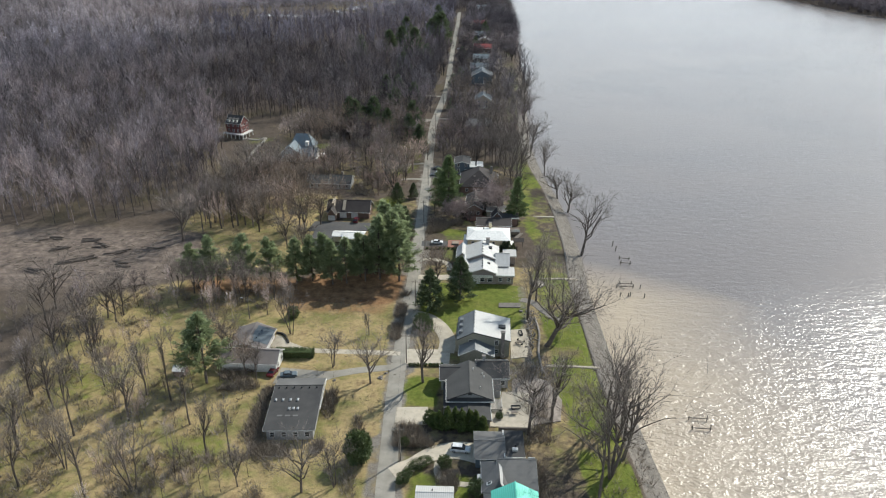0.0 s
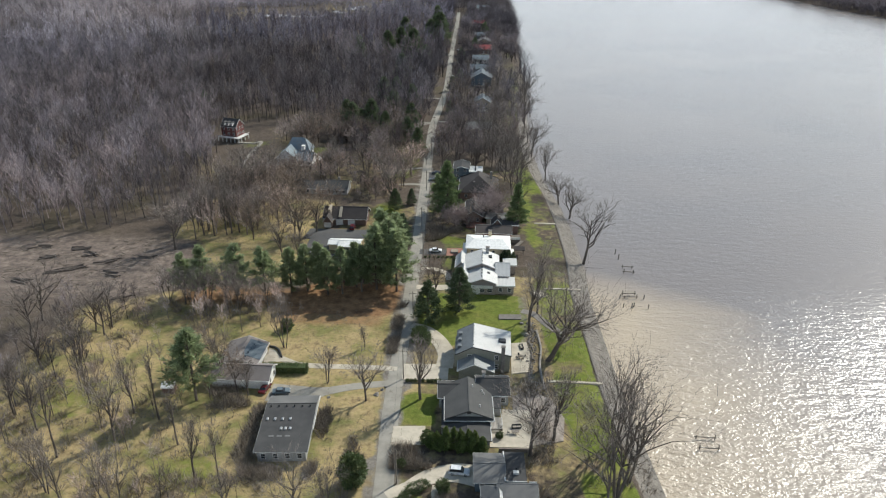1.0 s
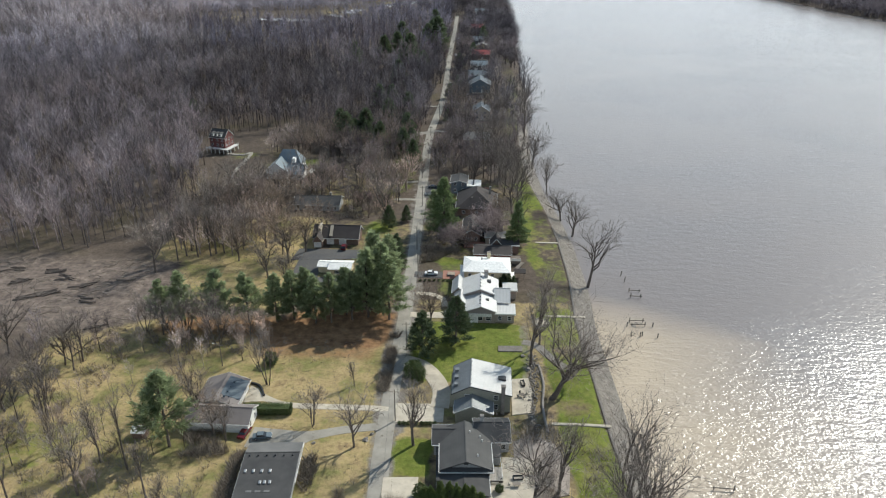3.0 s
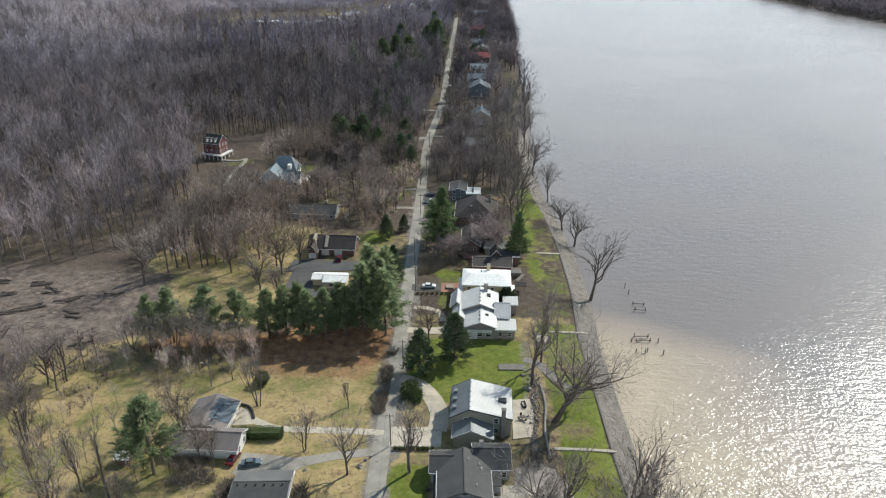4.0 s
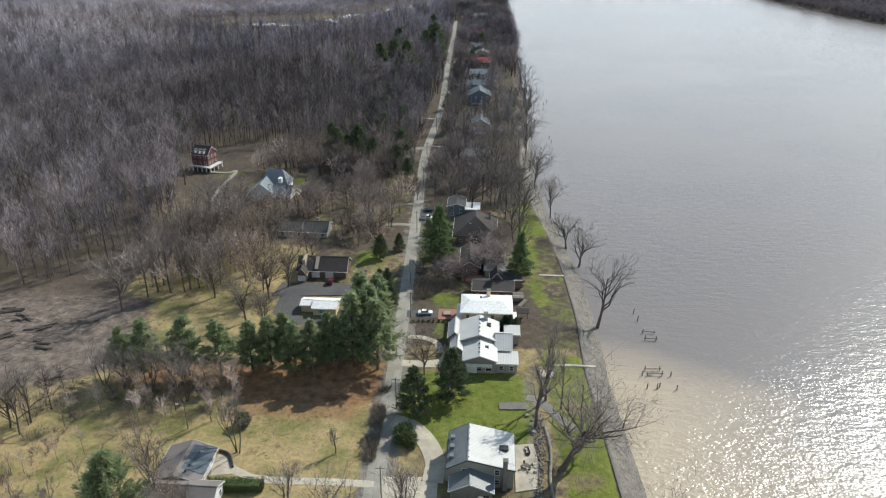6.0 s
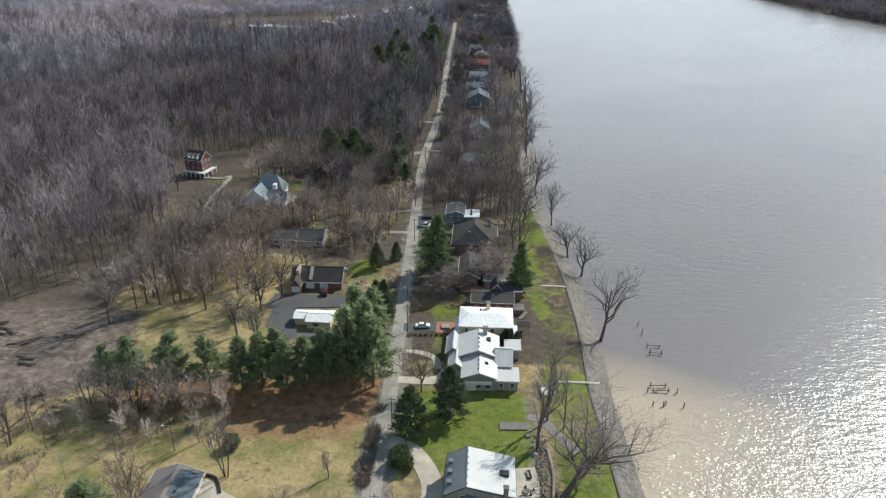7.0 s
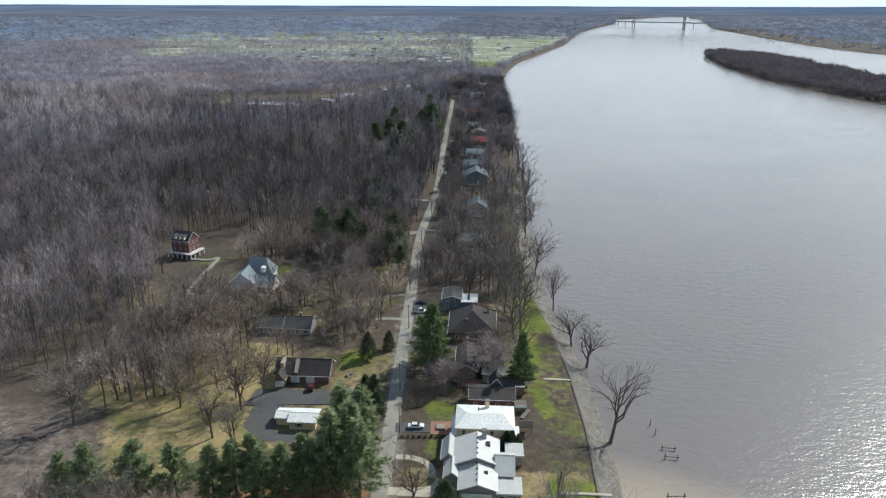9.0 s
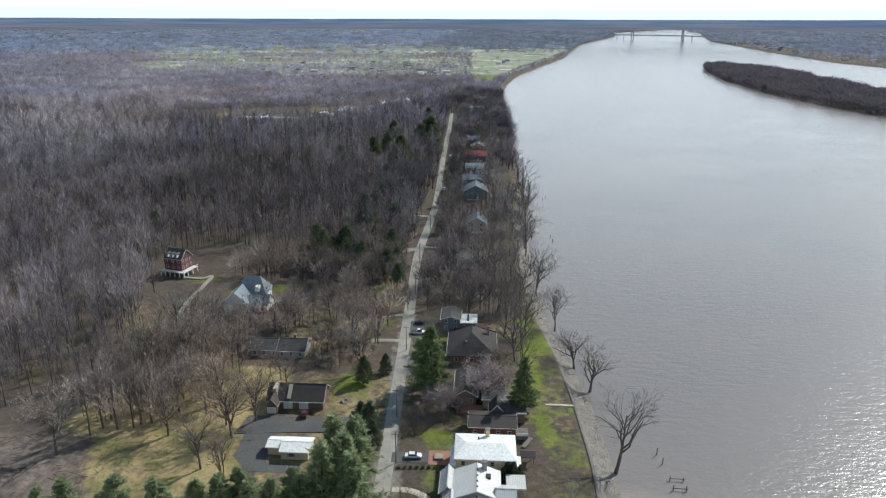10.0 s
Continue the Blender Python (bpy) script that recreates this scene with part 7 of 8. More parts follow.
def broad_trees(name, label, boxes, seed, low, high, keep_off=(), material=M_WOODS):
    rng = np.random.RandomState(seed)
    forms = [broad_form(seed + k, 14) for k in range(5)]
    pts = []
    for x0, x1, y0, y1, n in boxes:
        x, y = rng.uniform(x0, x1, n), rng.uniform(y0, y1, n)
        rd, sh = along(ROAD, y), along(SHORE, y)
        ok = np.array([clear_of_houses(p, q) for p, q in zip(x, y)]) & (np.abs(x - rd) > np.where(y > 990, -1, np.where(y > 430, 3.3, 4.5))) & (x < sh - 1.5)
        for p, q, r, s in keep_off:
            ok &= ~((x > p) & (x < q) & (y > r) & (y < s))
        pts.append(np.stack([x, y, ground_height(x, y) - 0.1], -1)[ok])
    p = np.concatenate(pts)
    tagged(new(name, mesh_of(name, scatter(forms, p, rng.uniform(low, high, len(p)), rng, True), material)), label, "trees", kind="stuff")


broad_trees("roadside_trees", "wide leafless grey-brown trees over the houses along the lane",
            ((-26, 5, 352, 520, 62), (-28, 3, 520, 760, 60), (-30, 8, 760, 1230, 200), (27, 29, 470, 760, 5), (26, 29, 760, 1230, 30), (9, 28, 640, 1230, 210), (11, 27, 380, 560, 34), (-62, -30, 985, 1180, 70), (-60, -36, 440, 800, 90), (-64, -42, 800, 1150, 70)), 401, 0.6, 1.2)
broad_trees("yard_grove", "leafless brown-twigged trees round the houses by the woods",
            ((-60, -34, 296, 440, 46), (-84, -60, 325, 345, 14), (-84, -56, 378, 440, 44), (-128, -84, 296, 338, 34), (-118, -86, 378, 420, 16), (-126, -84, 262, 296, 36), (-160, -140, 345, 400, 12), (-84, -62, 268, 300, 10)), 402, 0.55, 1.1,
            ((-112, -80, 338, 378), (-86, -56, 302, 324), (-158, -126, 375, 428), (-127, -116, 300, 392), (-70, -30, 240, 288), (-62, -38, 284, 296)), M_GROVE)
for ob in ROW:
    for o in (*ob.children_recursive, ob):
        bpy.data.objects.remove(o)

DARK = pine("pine_tree", "dark evergreen standing among the bare woods", 140, 15, 3.6, 2200, M_NEEDLE_DARK, bottom=0.08, cone=True, tuft=0.7, wide=0.35)
for x, y, hh in DARK_PINES:
    copy_thing(DARK, pose(x, y, -0.1, 0, 0, (x * 37) % 360) @ Matrix.Diagonal((1.5 * hh / 11, 1.5 * hh / 11, 1.35 * hh / 15, 1)))
for o in (*DARK.children_recursive, DARK):
    bpy.data.objects.remove(o)


def thicket(name, label, boxes, seed, low, high, material=M_WOODS):
    """Young leafless growth between the yards."""
    rng = np.random.RandomState(seed)
    forms = [wood_template(90 + k, 16, True) for k in range(4)]
    pts = []
    for x0, x1, y0, y1, n in boxes:
        x, y = rng.uniform(x0, x1, n), rng.uniform(y0, y1, n)
        ok = np.array([clear_of_houses(a, b) for a, b in zip(x, y)]) & (waves2(x, y, 7, seed) > 0.3)
        for a, b, c, d in ((-110, -80, 340, 384), (-84, -58, 302, 324), (-155, -125, 375, 425), (-127, -116, 300, 392), (-70, -30, 240, 288), (-128, -110, 380, 395)):
            ok &= ~((x > a) & (x < b) & (y > c) & (y < d))
        pts.append(np.stack([x, y, ground_height(x, y) - 0.1], -1)[ok])
    p = np.concatenate(pts)
    data = scatter(forms, p, rng.uniform(low, high, len(p)), rng, True)
    tagged(new(name, mesh_of(name, data, material)), label, "thicket", kind="stuff")


thicket("thicket", "grey-brown leafless saplings and scrub between the yards", ((-124, -38, 296, 345, 150), (-80, -38, 345, 440, 190), (-124, -96, 262, 300, 60), (-140, -104, 105, 205, 110), (-20, 16, 348, 530, 150),
        (-60, -42, 440, 640, 80), (-28, 4, 520, 1180, 150)), 61, 0.3, 0.75)
thicket("meadow_saplings", "tan leafless saplings and scrub in the rough meadow", ((-102, -62, 192, 211, 42), (-106, -76, 164, 194, 24), (-98, -66, 136, 164, 24), (-92, -50, 108, 134, 30)), 62, 0.25, 0.6, M_GROVE)


# ---- shrubs, hedges and brush ----
BUSH = shrub("shrub", "clipped round evergreen shrub", 301, 1.0, 1.0, 1.8, 1300, size=0.2)
for x, y, r in ((-6.9, 131.4, 1.55), (0.4, 123.6, 1.8), (0.2, 127.8, 0.6), (-58, 194.6, 1.9),                 (-16.8, 138.2, 1.1), (-11.5, 146.8, 1.7), (-18, 191.4, 2.2), (-16.2, 190, 2.0), (-17.2, 193.6, 1.8), (5.4, 149.6, 0.9), (-31, 247, 1.2), (-30.2, 250.4, 1.0), (-8.4, 236, 1.2), (-7.6, 240.5, 1.1)):
    copy_thing(BUSH, pose(x, y, 0, 0, 0, (x * 53) % 360) @ Matrix.Diagonal((r, r, r * 1.02, 1)))
for k in range(9):
    copy_thing(BUSH, pose(-19.0 + 1.05 * k + 0.25 * (k > 4), 170.7 + 0.06 * k, 0, 0, 0, 40 * k) @ Matrix.Diagonal((0.5, 0.5, 0.5, 1)))["group"] = "low hedge of clipped balls"
for k in range(9):
    copy_thing(BUSH, pose(-21.0 + 1.6 * k, 247.6 + 0.1 * k, 0, 0, 0, 70 * k) @ Matrix.Diagonal((0.55, 0.45, 0.35, 1)))
for o in (*BUSH.children_recursive, BUSH):
    bpy.data.objects.remove(o)
for x, y, rx, ry, turn in ((-12.6, 131.0, 3.2, 1.35, 34), (-15.6, 126.6, 2.4, 1.3, 62)):
    bank = shrub("hedge", "rounded clipped evergreen hedge beside the curving drive", 311 + int(-x), rx, ry, 2.3, 3400, M_LEAF, False, "hedge", 0.2)
    bank.matrix_world = at(x, y, turn)
CONE = shrub("arborvitae", "tall narrow bright green conifer before the charcoal house", 306, 1.0, 1.0, 4.0, 2600, M_CONE, False, "conifer", 0.24, 0.62)
for k, (x, y, hh, w) in enumerate(((-10.6, 145.6, 3.8, 1.5), (-9.2, 144.4, 5.2, 1.3), (-7.0, 144.4, 6.4, 1.35), (-5.2, 145.4, 5.6, 1.3), (-3.6, 144.2, 6.2, 1.35), (-1.8, 145.0, 5.6, 1.25), (-0.4, 144.2, 6.0, 1.3), (1.3, 144.0, 4.6, 1.35))):
    copy_thing(CONE, pose(x, y, 0, 0, 0, 47 * k) @ Matrix.Diagonal((w, w, hh / 4, 1)))["group"] = "row of narrow conifers"
for o in (*CONE.children_recursive, CONE):
    bpy.data.objects.remove(o)
magnolia = shrub("magnolia_tree", "tall oval evergreen with broad glossy leaves beside the lane", 305, 2.8, 2.8, 7.6, 3200, category="tree", size=0.55)
magnolia.matrix_world = at(-26.6, 132.2)
hedge = shrub("hedge", "long square-clipped dark green hedge", 302, 6.0, 1.4, 2.2, 5600, M_LEAF, True, "hedge", 0.22)
part("inner_growth", box(-5.6, 5.6, -1.15, 1.15, 0.05, 1.95, 0.1), M_LEAF, hedge)
hedge.matrix_world = at(-52.8, 173.2, 3)


def brush(name, label, boxes, n, seed, tall=1.6):
    """Tangles of dry stems over stretches of ground."""
    rng = np.random.RandomState(seed)
    forms = []
    for k in range(4):
        m = 16
        a = rng.uniform(0, 6.28, m)
        base = np.stack([0.25 * np.cos(a), 0.25 * np.sin(a), np.zeros(m)], -1)
        tip = np.stack([0.9 * np.cos(a), 0.9 * np.sin(a), rng.uniform(0.4, 1.3, m)], -1) + rng.normal(size=(m, 3)) * 0.2
        forms.append(blades(base, tip, np.full(m, 0.07), rng))
    pts = []
    for x0, x1, y0, y1, share in boxes:
        c = int(n * share)
        x, y = rng.uniform(x0, x1, c), rng.uniform(y0, y1, c)
        keep = waves2(x, y, 4, seed) > 0.42
        pts.append(np.stack([x, y, ground_height(x, y) - 0.05], -1)[keep])
    p = np.concatenate(pts)
    tagged(new(name, mesh_of(name, scatter(forms, p, tall * rng.uniform(0.5, 1.2, len(p)), rng), M_BRUSH)), label, "brush", kind="stuff")


brush("dry_brush", "tangled dry brown brush and brambles", ((-19, -7, 137.5, 145, 0.08), (-101, -64, 198, 211, 0.03), (-130, -100, 110, 210, 0.12), (-26.2, -24, 184, 212, 0.05), (-56, -50.5, 132, 158, 0.05),
      (-39, -36.2, 134, 158, 0.03), (-52, -37, 132, 136, 0.04), (-100, -45, 112, 133, 0.10), (-22, -9, 262, 276, 0.08), (11, 18, 120, 172, 0.05), (-8, -4, 118, 130, 0.02), (24, 40, 118, 165, 0.02), (-70, -58, 156, 172, 0.05), (-110, -60, 135, 160, 0.04), (-30, -26, 120, 150, 0.02),
      (-125, -95, 282, 345, 0.07), (-60, -38, 300, 330, 0.05)), 9000, 21)
brush("meadow_tufts", "tufts of dry tan grass in the rough meadow", ((-130, -20, 112, 208, 0.75), (-118, -62, 222, 268, 0.25)), 6500, 22, 0.45)

# ---- vehicles ----
def car(x, y, turn, paint, label, kind="suv"):
    c = thing("car", label, "car", at(x, y, turn, 0.09))
    long, wide, roof = {"suv": (4.7, 1.85, 1.72), "sedan": (4.6, 1.8, 1.45), "pickup": (5.6, 1.95, 1.85)}[kind]
    h = long / 2
    w = wide / 2
    bm = bmesh.new()
    side = [(-h, 0.35), (-h + 0.05, 0.85), (-h + 0.9, 1.0), (h - 1.3, 1.0), (h - 0.3, 0.85), (h, 0.6), (h, 0.35)]
    rows = [[bm.verts.new((px, s * w * (0.94 if pz > 0.9 else 1.0), pz)) for px, pz in side] for s in (-1, 1)]
    bm.faces.new(rows[0])
    bm.faces.new(rows[1][::-1])
    for k in range(len(side)):
        j = (k + 1) % len(side)
        bm.faces.new((rows[0][k], rows[0][j], rows[1][j], rows[1][k]))
    body = part("body", bm, paint, c)
    back = {"suv": -h + 0.15, "sedan": -h + 0.9, "pickup": -0.4}[kind]
    front = h - 1.25
    bm = bmesh.new()
    low = [(back, -w * 0.92), (front, -w * 0.92), (front, w * 0.92), (back, w * 0.92)]
    top = [(back + 0.35, -w * 0.78), (front - 0.75, -w * 0.78), (front - 0.75, w * 0.78), (back + 0.35, w * 0.78)]
    a = [bm.verts.new((px, py, 0.98)) for px, py in low]
    b = [bm.verts.new((px, py, roof - 0.06)) for px, py in top]
    for k in range(4):
        bm.faces.new((a[k], a[(k + 1) % 4], b[(k + 1) % 4], b[k]))
    bm.faces.new(b)
    part("glasshouse", bm, M_GLASS, c)
    part("roof", box(back + 0.3, front - 0.7, -w * 0.8, w * 0.8, roof - 0.08, roof, 0.03), paint, c)
    for s in (-1, 1):
        part("headlight", box(h - 0.12, h + 0.01, s * w * 0.72 - 0.17, s * w * 0.72 + 0.17, 0.62, 0.76, 0.02), M_TRIM, c)
        for px in (-h + 0.85, h - 0.9):
            tyre = part("tyre", tube([(px, s * (w - 0.22), 0.33), (px, s * (w + 0.01), 0.33)], 0.33, 14), M_RUBBER, c)
            part("rim", tube([(px, s * (w - 0.02), 0.33), (px, s * (w + 0.03), 0.33)], 0.2, 10), M_STEEL, tyre)
    if kind == "pickup":
        part("truck_bed", box(-h + 0.15, -0.55, -w * 0.85, w * 0.85, 0.95, 1.06, 0.02), M_DARK, c)
    return c


car(-3.6, 137.0, -4, M_CAR_WHITE, "white sport utility car parked on the pale drive")
car(-17.6, 252.6, 4, M_CAR_WHITE, "white sedan parked on the dark drive", "sedan")
car(-23.8, 332.2, 3, M_CAR_WHITE, "white pickup truck in the parking bay", "pickup")
car(-23.6, 341.2, 0, M_CAR_DARK, "dark blue sedan in the parking bay", "sedan")
car(-52.2, 272.0, 90, M_CAR_RED, "maroon sport utility car before the brown house")
car(-51.2, 163.4, 12, M_WALL_BLUE, "blue-grey car parked by the white gable", "sedan")
car(-55.8, 164.4, 80, M_CAR_RED, "red car parked by the white gable", "sedan")
for k, (x, y) in enumerate(((-28.0, 572), (-30.2, 664), (-38.4, 672), (-30.0, 700), (-30.4, 733), (-31.0, 765), (-32, 799), (-33.4, 837), (-34.6, 879))):
    car(x, y, 87, (M_CAR_WHITE, M_CAR_DARK, M_WALL_GREY)[k % 3], ("white car parked on the verge of the lane", "dark car parked on the verge of the lane", "grey car parked on the verge of the lane")[k % 3], ("suv", "sedan")[k % 2])["group"] = "cars parked along the lane"


# ---- poles and wires ----
def utility_pole(x, y, hgt, label, lamp=False):
    p = thing("utility_pole", label, "pole", at(x, y), "utility poles")
    part("post", tube([(0, 0, -0.3), (0, 0, hgt)], [0.17, 0.11], 8), M_WOOD, p)
    part("crossarm", box(-1.1, 1.1, -0.06, 0.06, hgt - 0.8, hgt - 0.66), M_WOOD, p)
    for px in (-0.95, 0.0, 0.95):
        part("insulator", tube([(px, 0, hgt - 0.66), (px, 0, hgt - 0.45)], 0.06, 6), M_STEEL, p)
    if lamp:
        part("lamp_arm", tube([(0, 0, hgt - 0.3), (-1.4, -0.3, hgt)], 0.04, 6), M_STEEL, p)
        part("lamp_head", box(-1.9, -1.3, -0.42, -0.18, hgt - 0.05, hgt + 0.08, 0.03), M_TRIM, p)


POLES = ((-17.2, 133.0), (-20.2, 172), (-20.9, 204), (-22.0, 250), (-24.6, 273.2), (-26.6, 318), (-28.6, 372), (-30.6, 415), (-29.6, 470))
for x, y in POLES:
    utility_pole(x, y, 9.5, "weathered wooden utility pole with a crossarm")
utility_pole(-71.2, 192.5, 7.5, "slim pole with a lamp behind the white gabled house", True)
for (x0, y0), (x1, y1) in zip(POLES, POLES[1:]):
    w = thing("power_line", "thin dark cables slung between poles", "cable", at(x0, y0))
    for off in (-0.95, 0.95):
        pts = []
        for k in range(9):
            t = k / 8
            pts.append((off + (x1 - x0) * t, (y1 - y0) * t, 9.06 - 3.2 * t * (1 - t)))
        part("wire", tube(pts, 0.018, 4), M_DARK, w)
fence = thing("fence", "dark wire fence at the corner of the brushy lot", "fence", at(-18.4, 138.5))
for k in range(7):
    part("post", box(-1.0 + 0.33 * k - 0.05, -1.0 + 0.33 * k + 0.05, 6 - 2.0 * k - 0.05, 6 - 2.0 * k + 0.05, 0, 1.5), M_WOOD, fence)
for z in (0.5, 1.0, 1.4):
    part("rail", tube([(-1.0, 6, z), (0.98, -6, z)], 0.03, 5), M_WOOD, fence)


# ---- on the water ----
def dock(x, y, w, d, label, deck=True, seed=1):
    rng = random.Random(seed)
    k = thing("dock", label, "dock", at(x, y, rng.uniform(-4, 4), WATER_Z))
    for px in (-w / 2, w / 2):
        for py in (-d / 2, d / 2):
            part("pile", tube([(px, py, -2.5), (px + rng.uniform(-0.1, 0.1), py, rng.uniform(1.0, 2.0))], 0.14, 7), M_WOOD, k)
    for py in (-d / 2, d / 2):
        part("beam", box(-w / 2 - 0.4, w / 2 + 0.4, py - 0.08, py + 0.08, 0.55, 0.75), M_WOOD, k)
    if deck:
        for j in range(int(w * 0.7)):
            part("plank", box(-w / 2 + 1.0 + j * 0.55, -w / 2 + 1.42 + j * 0.55, -d / 2, -d / 2 + 1.1, 0.76, 0.82), M_WOOD, k)


dock(53.2, 251, 3.4, 4.2, "broken wooden mooring frame standing in the river", False, 1)
dock(50.4, 231, 4.2, 2.4, "old wooden dock frame with a few planks in the river", True, 2)
for x, y in ((46.9, 229.6), (55.0, 229.8), (47.1, 223.4), (49.9, 223.6), (50.6, 224.0), (55.2, 223.2)):
    p = thing("mooring_post", "worn wooden pile standing in the shallows", "post", at(x, y, 0, WATER_Z), "mooring posts")
    part("post", tube([(0, 0, -2), (0.1, 0.05, 1.6)], [0.2, 0.16], 7), M_WOOD, p)
dock(56.5, 156.1, 4.4, 4.0, "square wooden boat lift frame in the river", False, 4)
for k, (x, y) in enumerate(((50.6, 265), (51.1, 260.4), (37.8, 474), (38.4, 466), (42.8, 570), (40, 562), (39, 700))):
    p = thing("mooring_post", "dark leaning post standing in the shallows", "post", at(x, y, 0, WATER_Z), "mooring posts")
    part("post", tube([(0, 0, -2), (0.25, 0.1, 2.2)], [0.2, 0.14], 7), M_WOOD, p)

# ---- clearing ----
def log_pile(x, y, turn, n, seed, label):
    rng = random.Random(seed)
    p = thing("log_pile", label, "log", at(x, y, turn))
    for k in range(n):
        a = radians(rng.uniform(-25, 25))
        l, px, py = rng.uniform(3, 7), rng.uniform(-2, 2), rng.uniform(-1.5, 1.5)
        z = 0.2 + 0.3 * rng.random()
        part("log", tube([(px - l / 2 * math.cos(a), py - l / 2 * math.sin(a), z), (px + l / 2 * math.cos(a), py + l / 2 * math.sin(a), z + 0.1)], [0.28, 0.2], 7), M_BARK, p)


for k, (x, y, t, n) in enumerate(((-157, 238, 10, 5), (-143, 241, -8, 5), (-144.5, 229.6, 30, 12), (-149, 226.5, 15, 6), (-116, 210.6, 2, 3), (-156, 219, -12, 5), (-135, 236, 20, 4), (-128, 226, -15, 4), (-122, 240, 8, 3), (-150, 246, 25, 5), (-165, 246, 5, 5))):
    log_pile(x, y, t, n, 70 + k, "heap of cut trunks and branches in the clearing")
stick_rng = np.random.RandomState(77)
stick_x, stick_y = stick_rng.uniform(-185, -100, 900), stick_rng.uniform(206, 258, 900)
stick_keep = waves2(stick_x, stick_y, 6, 78) > 0.5
stick_a = np.stack([stick_x, stick_y, np.full(900, 0.1)], -1)[stick_keep]
stick_turn = stick_rng.uniform(-0.6, 0.9, len(stick_a))
stick_way = np.stack([np.cos(stick_turn), np.sin(stick_turn), stick_rng.uniform(-0.02, 0.08, len(stick_a))], -1) * stick_rng.uniform(0.8, 3.2, (len(stick_a), 1))
sticks = mesh_of("felling_debris", tube_arrays(stick_a, stick_a + stick_way, np.full(len(stick_a), 0.09), np.full(len(stick_a), 0.04), 4), M_BRUSH)
tagged(new("felling_debris", sticks), "pale broken branches strewn over the muddy clearing", "branches", kind="stuff")
hut = thing("garden_shed", "tiny white roofed shed under bare trees", "shed", at(-80.6, 162.4))
block(hut, -1.5, 1.5, -1.2, 1.2, 1.9, 2.6, "x", M_WALL_BROWN, M_ROOF_WHITE, sides="", over=0.2)
rack = thing("garden_arch", "small white garden arch beside the lane", "arch", at(-39.1, 373.4))
part("post", box(-1.0, -0.85, -0.1, 0.1, 0, 2.1), M_TRIM, rack)
part("post", box(0.85, 1.0, -0.1, 0.1, 0, 2.1), M_TRIM, rack)
part("beam", box(-1.4, 1.4, -0.15, 0.15, 2.1, 2.25), M_TRIM, rack)
planter = thing("planter", "square stone planter on the brick forecourt", "planter", at(-10.6, 253))
part("rim", box(-1.3, 1.3, -1.3, 1.3, 0.05, 0.6, 0.05), M_STONE, planter)
part("soil", box(-1.05, 1.05, -1.05, 1.05, 0.5, 0.64), M_BRUSH, planter)
gazebo = thing("pergola", "brown roofed garden pavilion behind the cream house", "pavilion", at(13.2, 253))
for sx in (-1, 1):
    for sy in (-1, 1):
        part("post", box(sx * 1.6 - 0.08, sx * 1.6 + 0.08, sy * 1.4 - 0.08, sy * 1.4 + 0.08, 0, 2.4), M_WOOD, gazebo)
part("roof", prism([(-2.1, -1.9, 2.4), (2.1, -1.9, 2.4), (2.1, 0, 3.2), (-2.1, 0, 3.2)], 0.15), M_ROOF_BROWN, gazebo)
part("roof", prism([(-2.1, 0, 3.2), (2.1, 0, 3.2), (2.1, 1.9, 2.4), (-2.1, 1.9, 2.4)], 0.15), M_ROOF_BROWN, gazebo)


# ---- far off ----
def bent(ob):
    """Moves a far thing's points in along their rays."""
    for o in ob.children_recursive:
        me = o.data
        co = np.empty(len(me.vertices) * 3)
        me.vertices.foreach_get("co", co)
        me.vertices.foreach_set("co", far_in(co.reshape(-1, 3)).ravel())
        me.update()


def bridge():
    b = thing("bridge", "long cable-stayed bridge with two pale towers over the river", "bridge")
    a, c = Vector((937, 4932, 0)), Vector((1201, 4720, 0))
    d = (c - a).normalized()
    n = Vector((-d.y, d.x, 0))

    def bar(p, q, w, name, material):
        part(name, tube([p, q], w, 4), material, b)

    z = WATER_Z + 26
    s, e = a - d * 160, c + d * 190
    part("deck", tube([s + Vector((0, 0, z)), e + Vector((0, 0, z))], 4.0, 4), M_WALL_GREY, b)
    for p in (a, c):
        for k in (-1, 1):
            bar(p + n * 16 * k + Vector((0, 0, WATER_Z)), p + n * 5 * k + Vector((0, 0, 72)), 3.6, "tower_leg", M_WALL_GREY)
            bar(p + d * 7 * k + Vector((0, 0, WATER_Z - 1)), p + d * 6 * k + Vector((0, 0, 68)), 2.6, "tower_leg", M_WALL_GREY)
        bar(p + d * -8 + Vector((0, 0, 60)), p + d * 8 + Vector((0, 0, 60)), 2.6, "crossbeam", M_WALL_GREY)
        for k in range(1, 6):
            for g in (-1, 1):
                bar(p + Vector((0, 0, 70 - 3 * (5 - k))), p + d * 24 * k * g + Vector((0, 0, z)), 0.35, "stay_cable", M_STEEL)
    for t in (-110, -60, 340, 400):
        bar(a + d * t + Vector((0, 0, WATER_Z - 2)), a + d * t + Vector((0, 0, z)), 3.0, "pier", M_WALL_GREY)
    bent(b)


bridge()


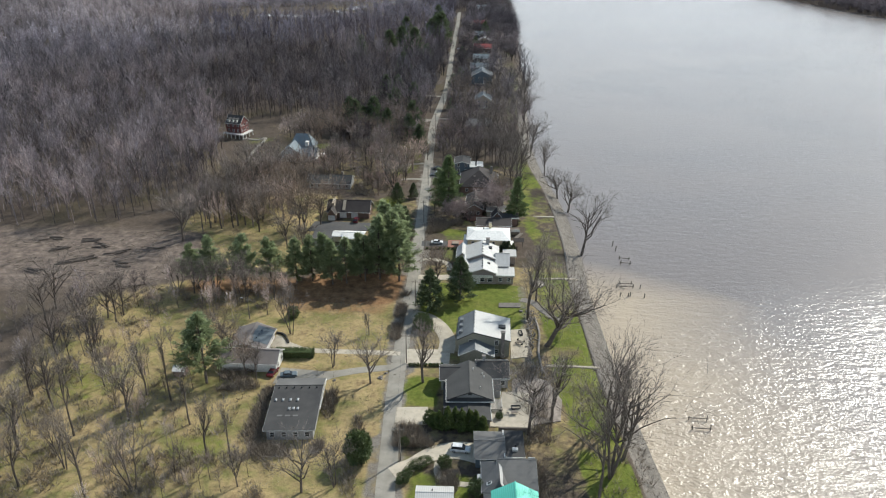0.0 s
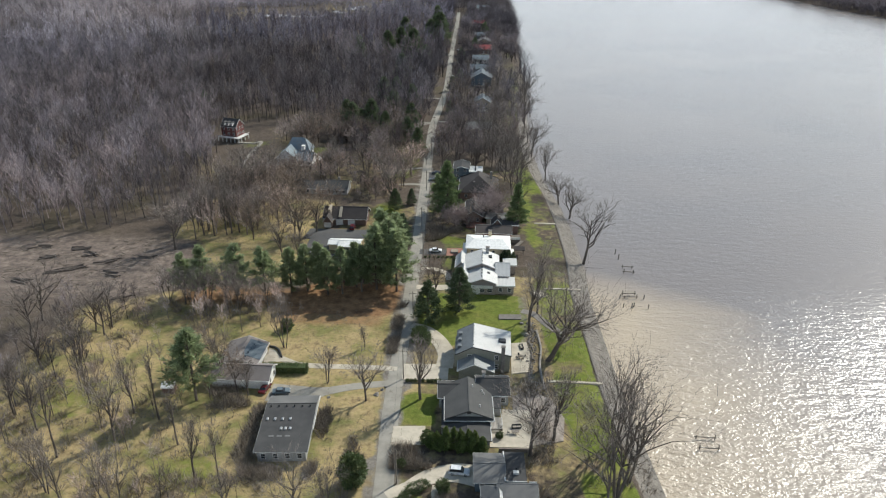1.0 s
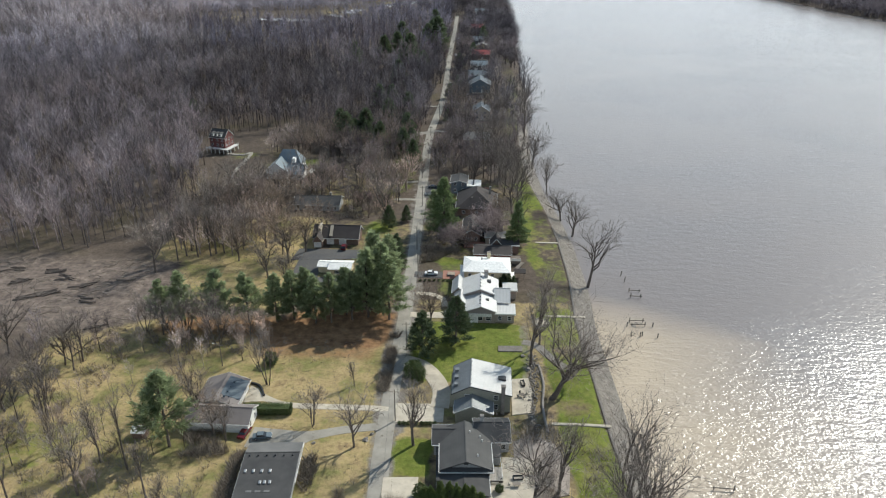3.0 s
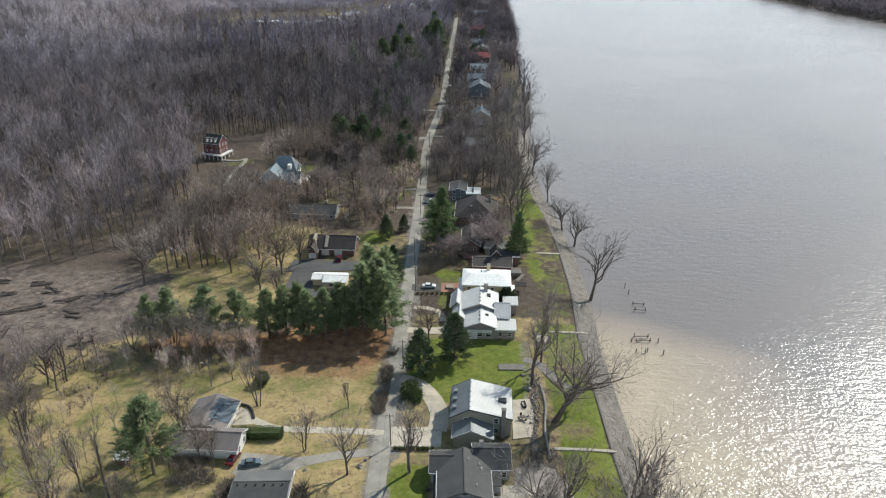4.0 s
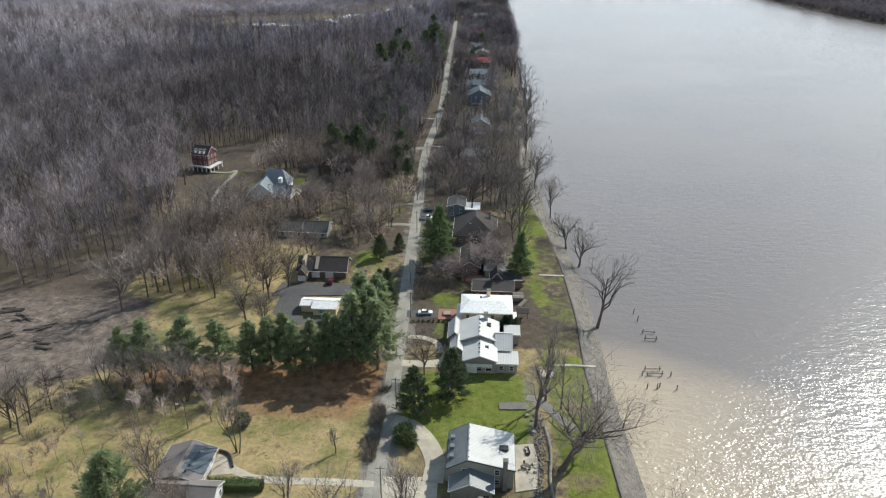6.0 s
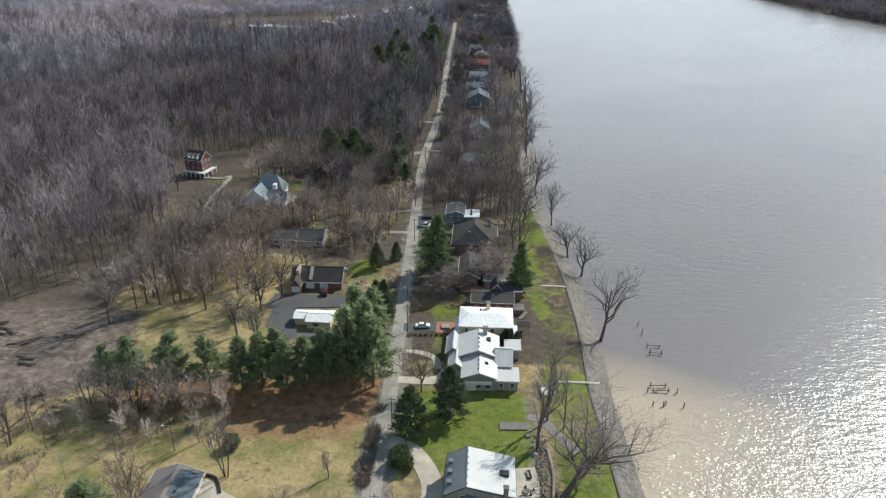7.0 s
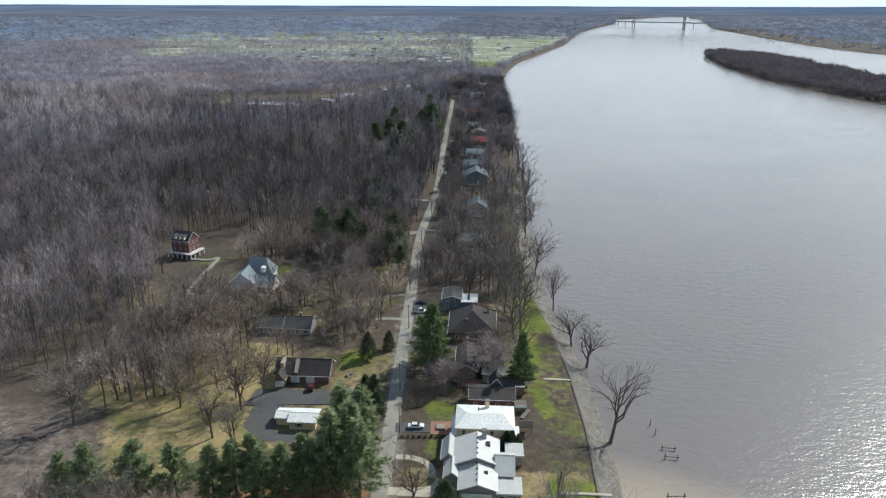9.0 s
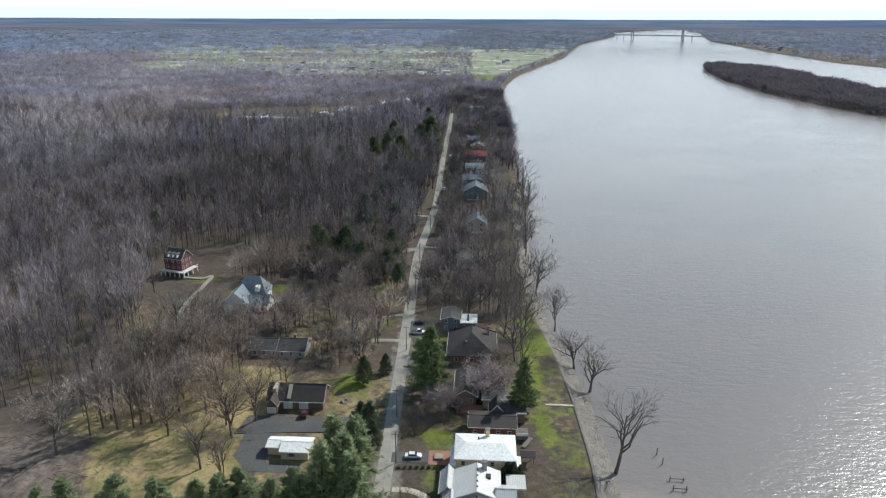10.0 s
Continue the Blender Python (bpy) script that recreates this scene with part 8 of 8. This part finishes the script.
def far_house(x, y, w, wall, roof, k):
    h = thing("house", ("small distant white house among bare trees", "small distant grey house among bare trees", "small distant barn by the fields")[k % 3], "house", None, "distant houses")
    ww, d, hh = w / 2, w * 0.35, 4.2
    part("wall", box(x - ww, x + ww, y - d, y + d, 0, hh), wall, h)
    part("roof", prism([(x - ww - 0.5, y - d - 0.5, hh), (x + ww + 0.5, y - d - 0.5, hh), (x + ww + 0.5, y, hh + 2.6), (x - ww - 0.5, y, hh + 2.6)], 0.4), roof, h)
    part("roof", prism([(x - ww - 0.5, y, hh + 2.6), (x + ww + 0.5, y, hh + 2.6), (x + ww + 0.5, y + d + 0.5, hh), (x - ww - 0.5, y + d + 0.5, hh)], 0.4), roof, h)
    bent(h)


rng1 = random.Random(31)
for cx, cy, rx, ry, n in ((-560, 1730, 60, 40, 6), (-350, 1740, 120, 60, 12), (-125, 1690, 45, 50, 8), (-300, 1950, 200, 130, 12), (-180, 2450, 130, 120, 9), (-700, 2200, 200, 200, 8), (60, 2250, 30, 250, 4), (-420, 2700, 300, 200, 8)):
    for k in range(n):
        far_house(cx + rng1.uniform(-rx, rx), cy + rng1.uniform(-ry, ry), rng1.uniform(9, 16), (M_WALL_WHITE, M_WALL_GREY, M_WALL_WHITE)[k % 3], (M_ROOF_METAL, M_ROOF_GREY, M_ROOF_DARK, M_ROOF_BLUE)[k % 4], k)
for k in range(22):
    y = 2120 + 60 * k
    far_house(float(along(FAR_SHORE, y)) + rng1.uniform(20, 110), y, rng1.uniform(10, 17), (M_WALL_WHITE, M_WALL_GREY, M_WALL_TAN)[k % 3], (M_ROOF_GREY, M_ROOF_DARK, M_ROOF_BROWN)[k % 3], k % 2)


# ---- patio furniture and yard clutter ----
def outdoor_sofa(x, y, turn):
    t = thing("outdoor_sofa", "dark wicker sofa with pale cushions on the patio", "sofa", at(x, y, turn, 0.12))
    part("base", box(-1.1, 1.1, -0.45, 0.45, 0, 0.35, 0.04), M_DARK, t)
    part("backrest", box(-1.1, 1.1, 0.3, 0.48, 0.35, 0.85, 0.05), M_DARK, t)
    for s in (-1, 1):
        part("armrest", box(s * 1.1 - 0.12, s * 1.1 + 0.12, -0.45, 0.45, 0.3, 0.62, 0.04), M_DARK, t)
        part("cushion", box(s * 0.5 - 0.47, s * 0.5 + 0.47, -0.42, 0.3, 0.35, 0.5, 0.05), M_WALL_TAN, t, "pale tan cushion")


def outdoor_table(x, y, turn, round_top=False):
    t = thing("outdoor_table", "weathered outdoor table on the patio", "table", at(x, y, turn, 0.12))
    part("tabletop", tube([(0, 0, 0.68), (0, 0, 0.74)], 0.65, 18) if round_top else box(-0.9, 0.9, -0.5, 0.5, 0.68, 0.74, 0.02), M_WOOD, t)
    for sx in (-1, 1):
        for sy in (-1, 1):
            part("leg", box(sx * 0.42 - 0.04, sx * 0.42 + 0.04, sy * 0.38 - 0.04, sy * 0.38 + 0.04, 0, 0.68), M_WOOD, t)


def patio_chair(x, y, turn):
    t = thing("patio_chair", "dark metal patio chair", "chair", at(x, y, turn, 0.12), "chairs on the patios")
    part("seat", box(-0.26, 0.26, -0.26, 0.26, 0.4, 0.45, 0.02), M_DARK, t)
    part("backrest", box(-0.26, 0.26, 0.22, 0.28, 0.45, 0.95, 0.02), M_DARK, t)
    for sx in (-1, 1):
        for sy in (-1, 1):
            part("leg", box(sx * 0.22 - 0.02, sx * 0.22 + 0.02, sy * 0.22 - 0.02, sy * 0.22 + 0.02, 0, 0.4), M_DARK, t)


outdoor_sofa(9.6, 153.6, 8)
outdoor_table(9.2, 151.4, 5)
patio_chair(7.6, 151.2, 80)
patio_chair(6.0, 152.4, 40)
outdoor_table(11.6, 184.0, 12, True)
for k in range(4):
    patio_chair(11.6 + 1.15 * math.cos(k * 1.57 + 0.4), 184.0 + 1.15 * math.sin(k * 1.57 + 0.4), math.degrees(k * 1.57 + 0.4) - 90)
outdoor_sofa(12.0, 189.4, -80)
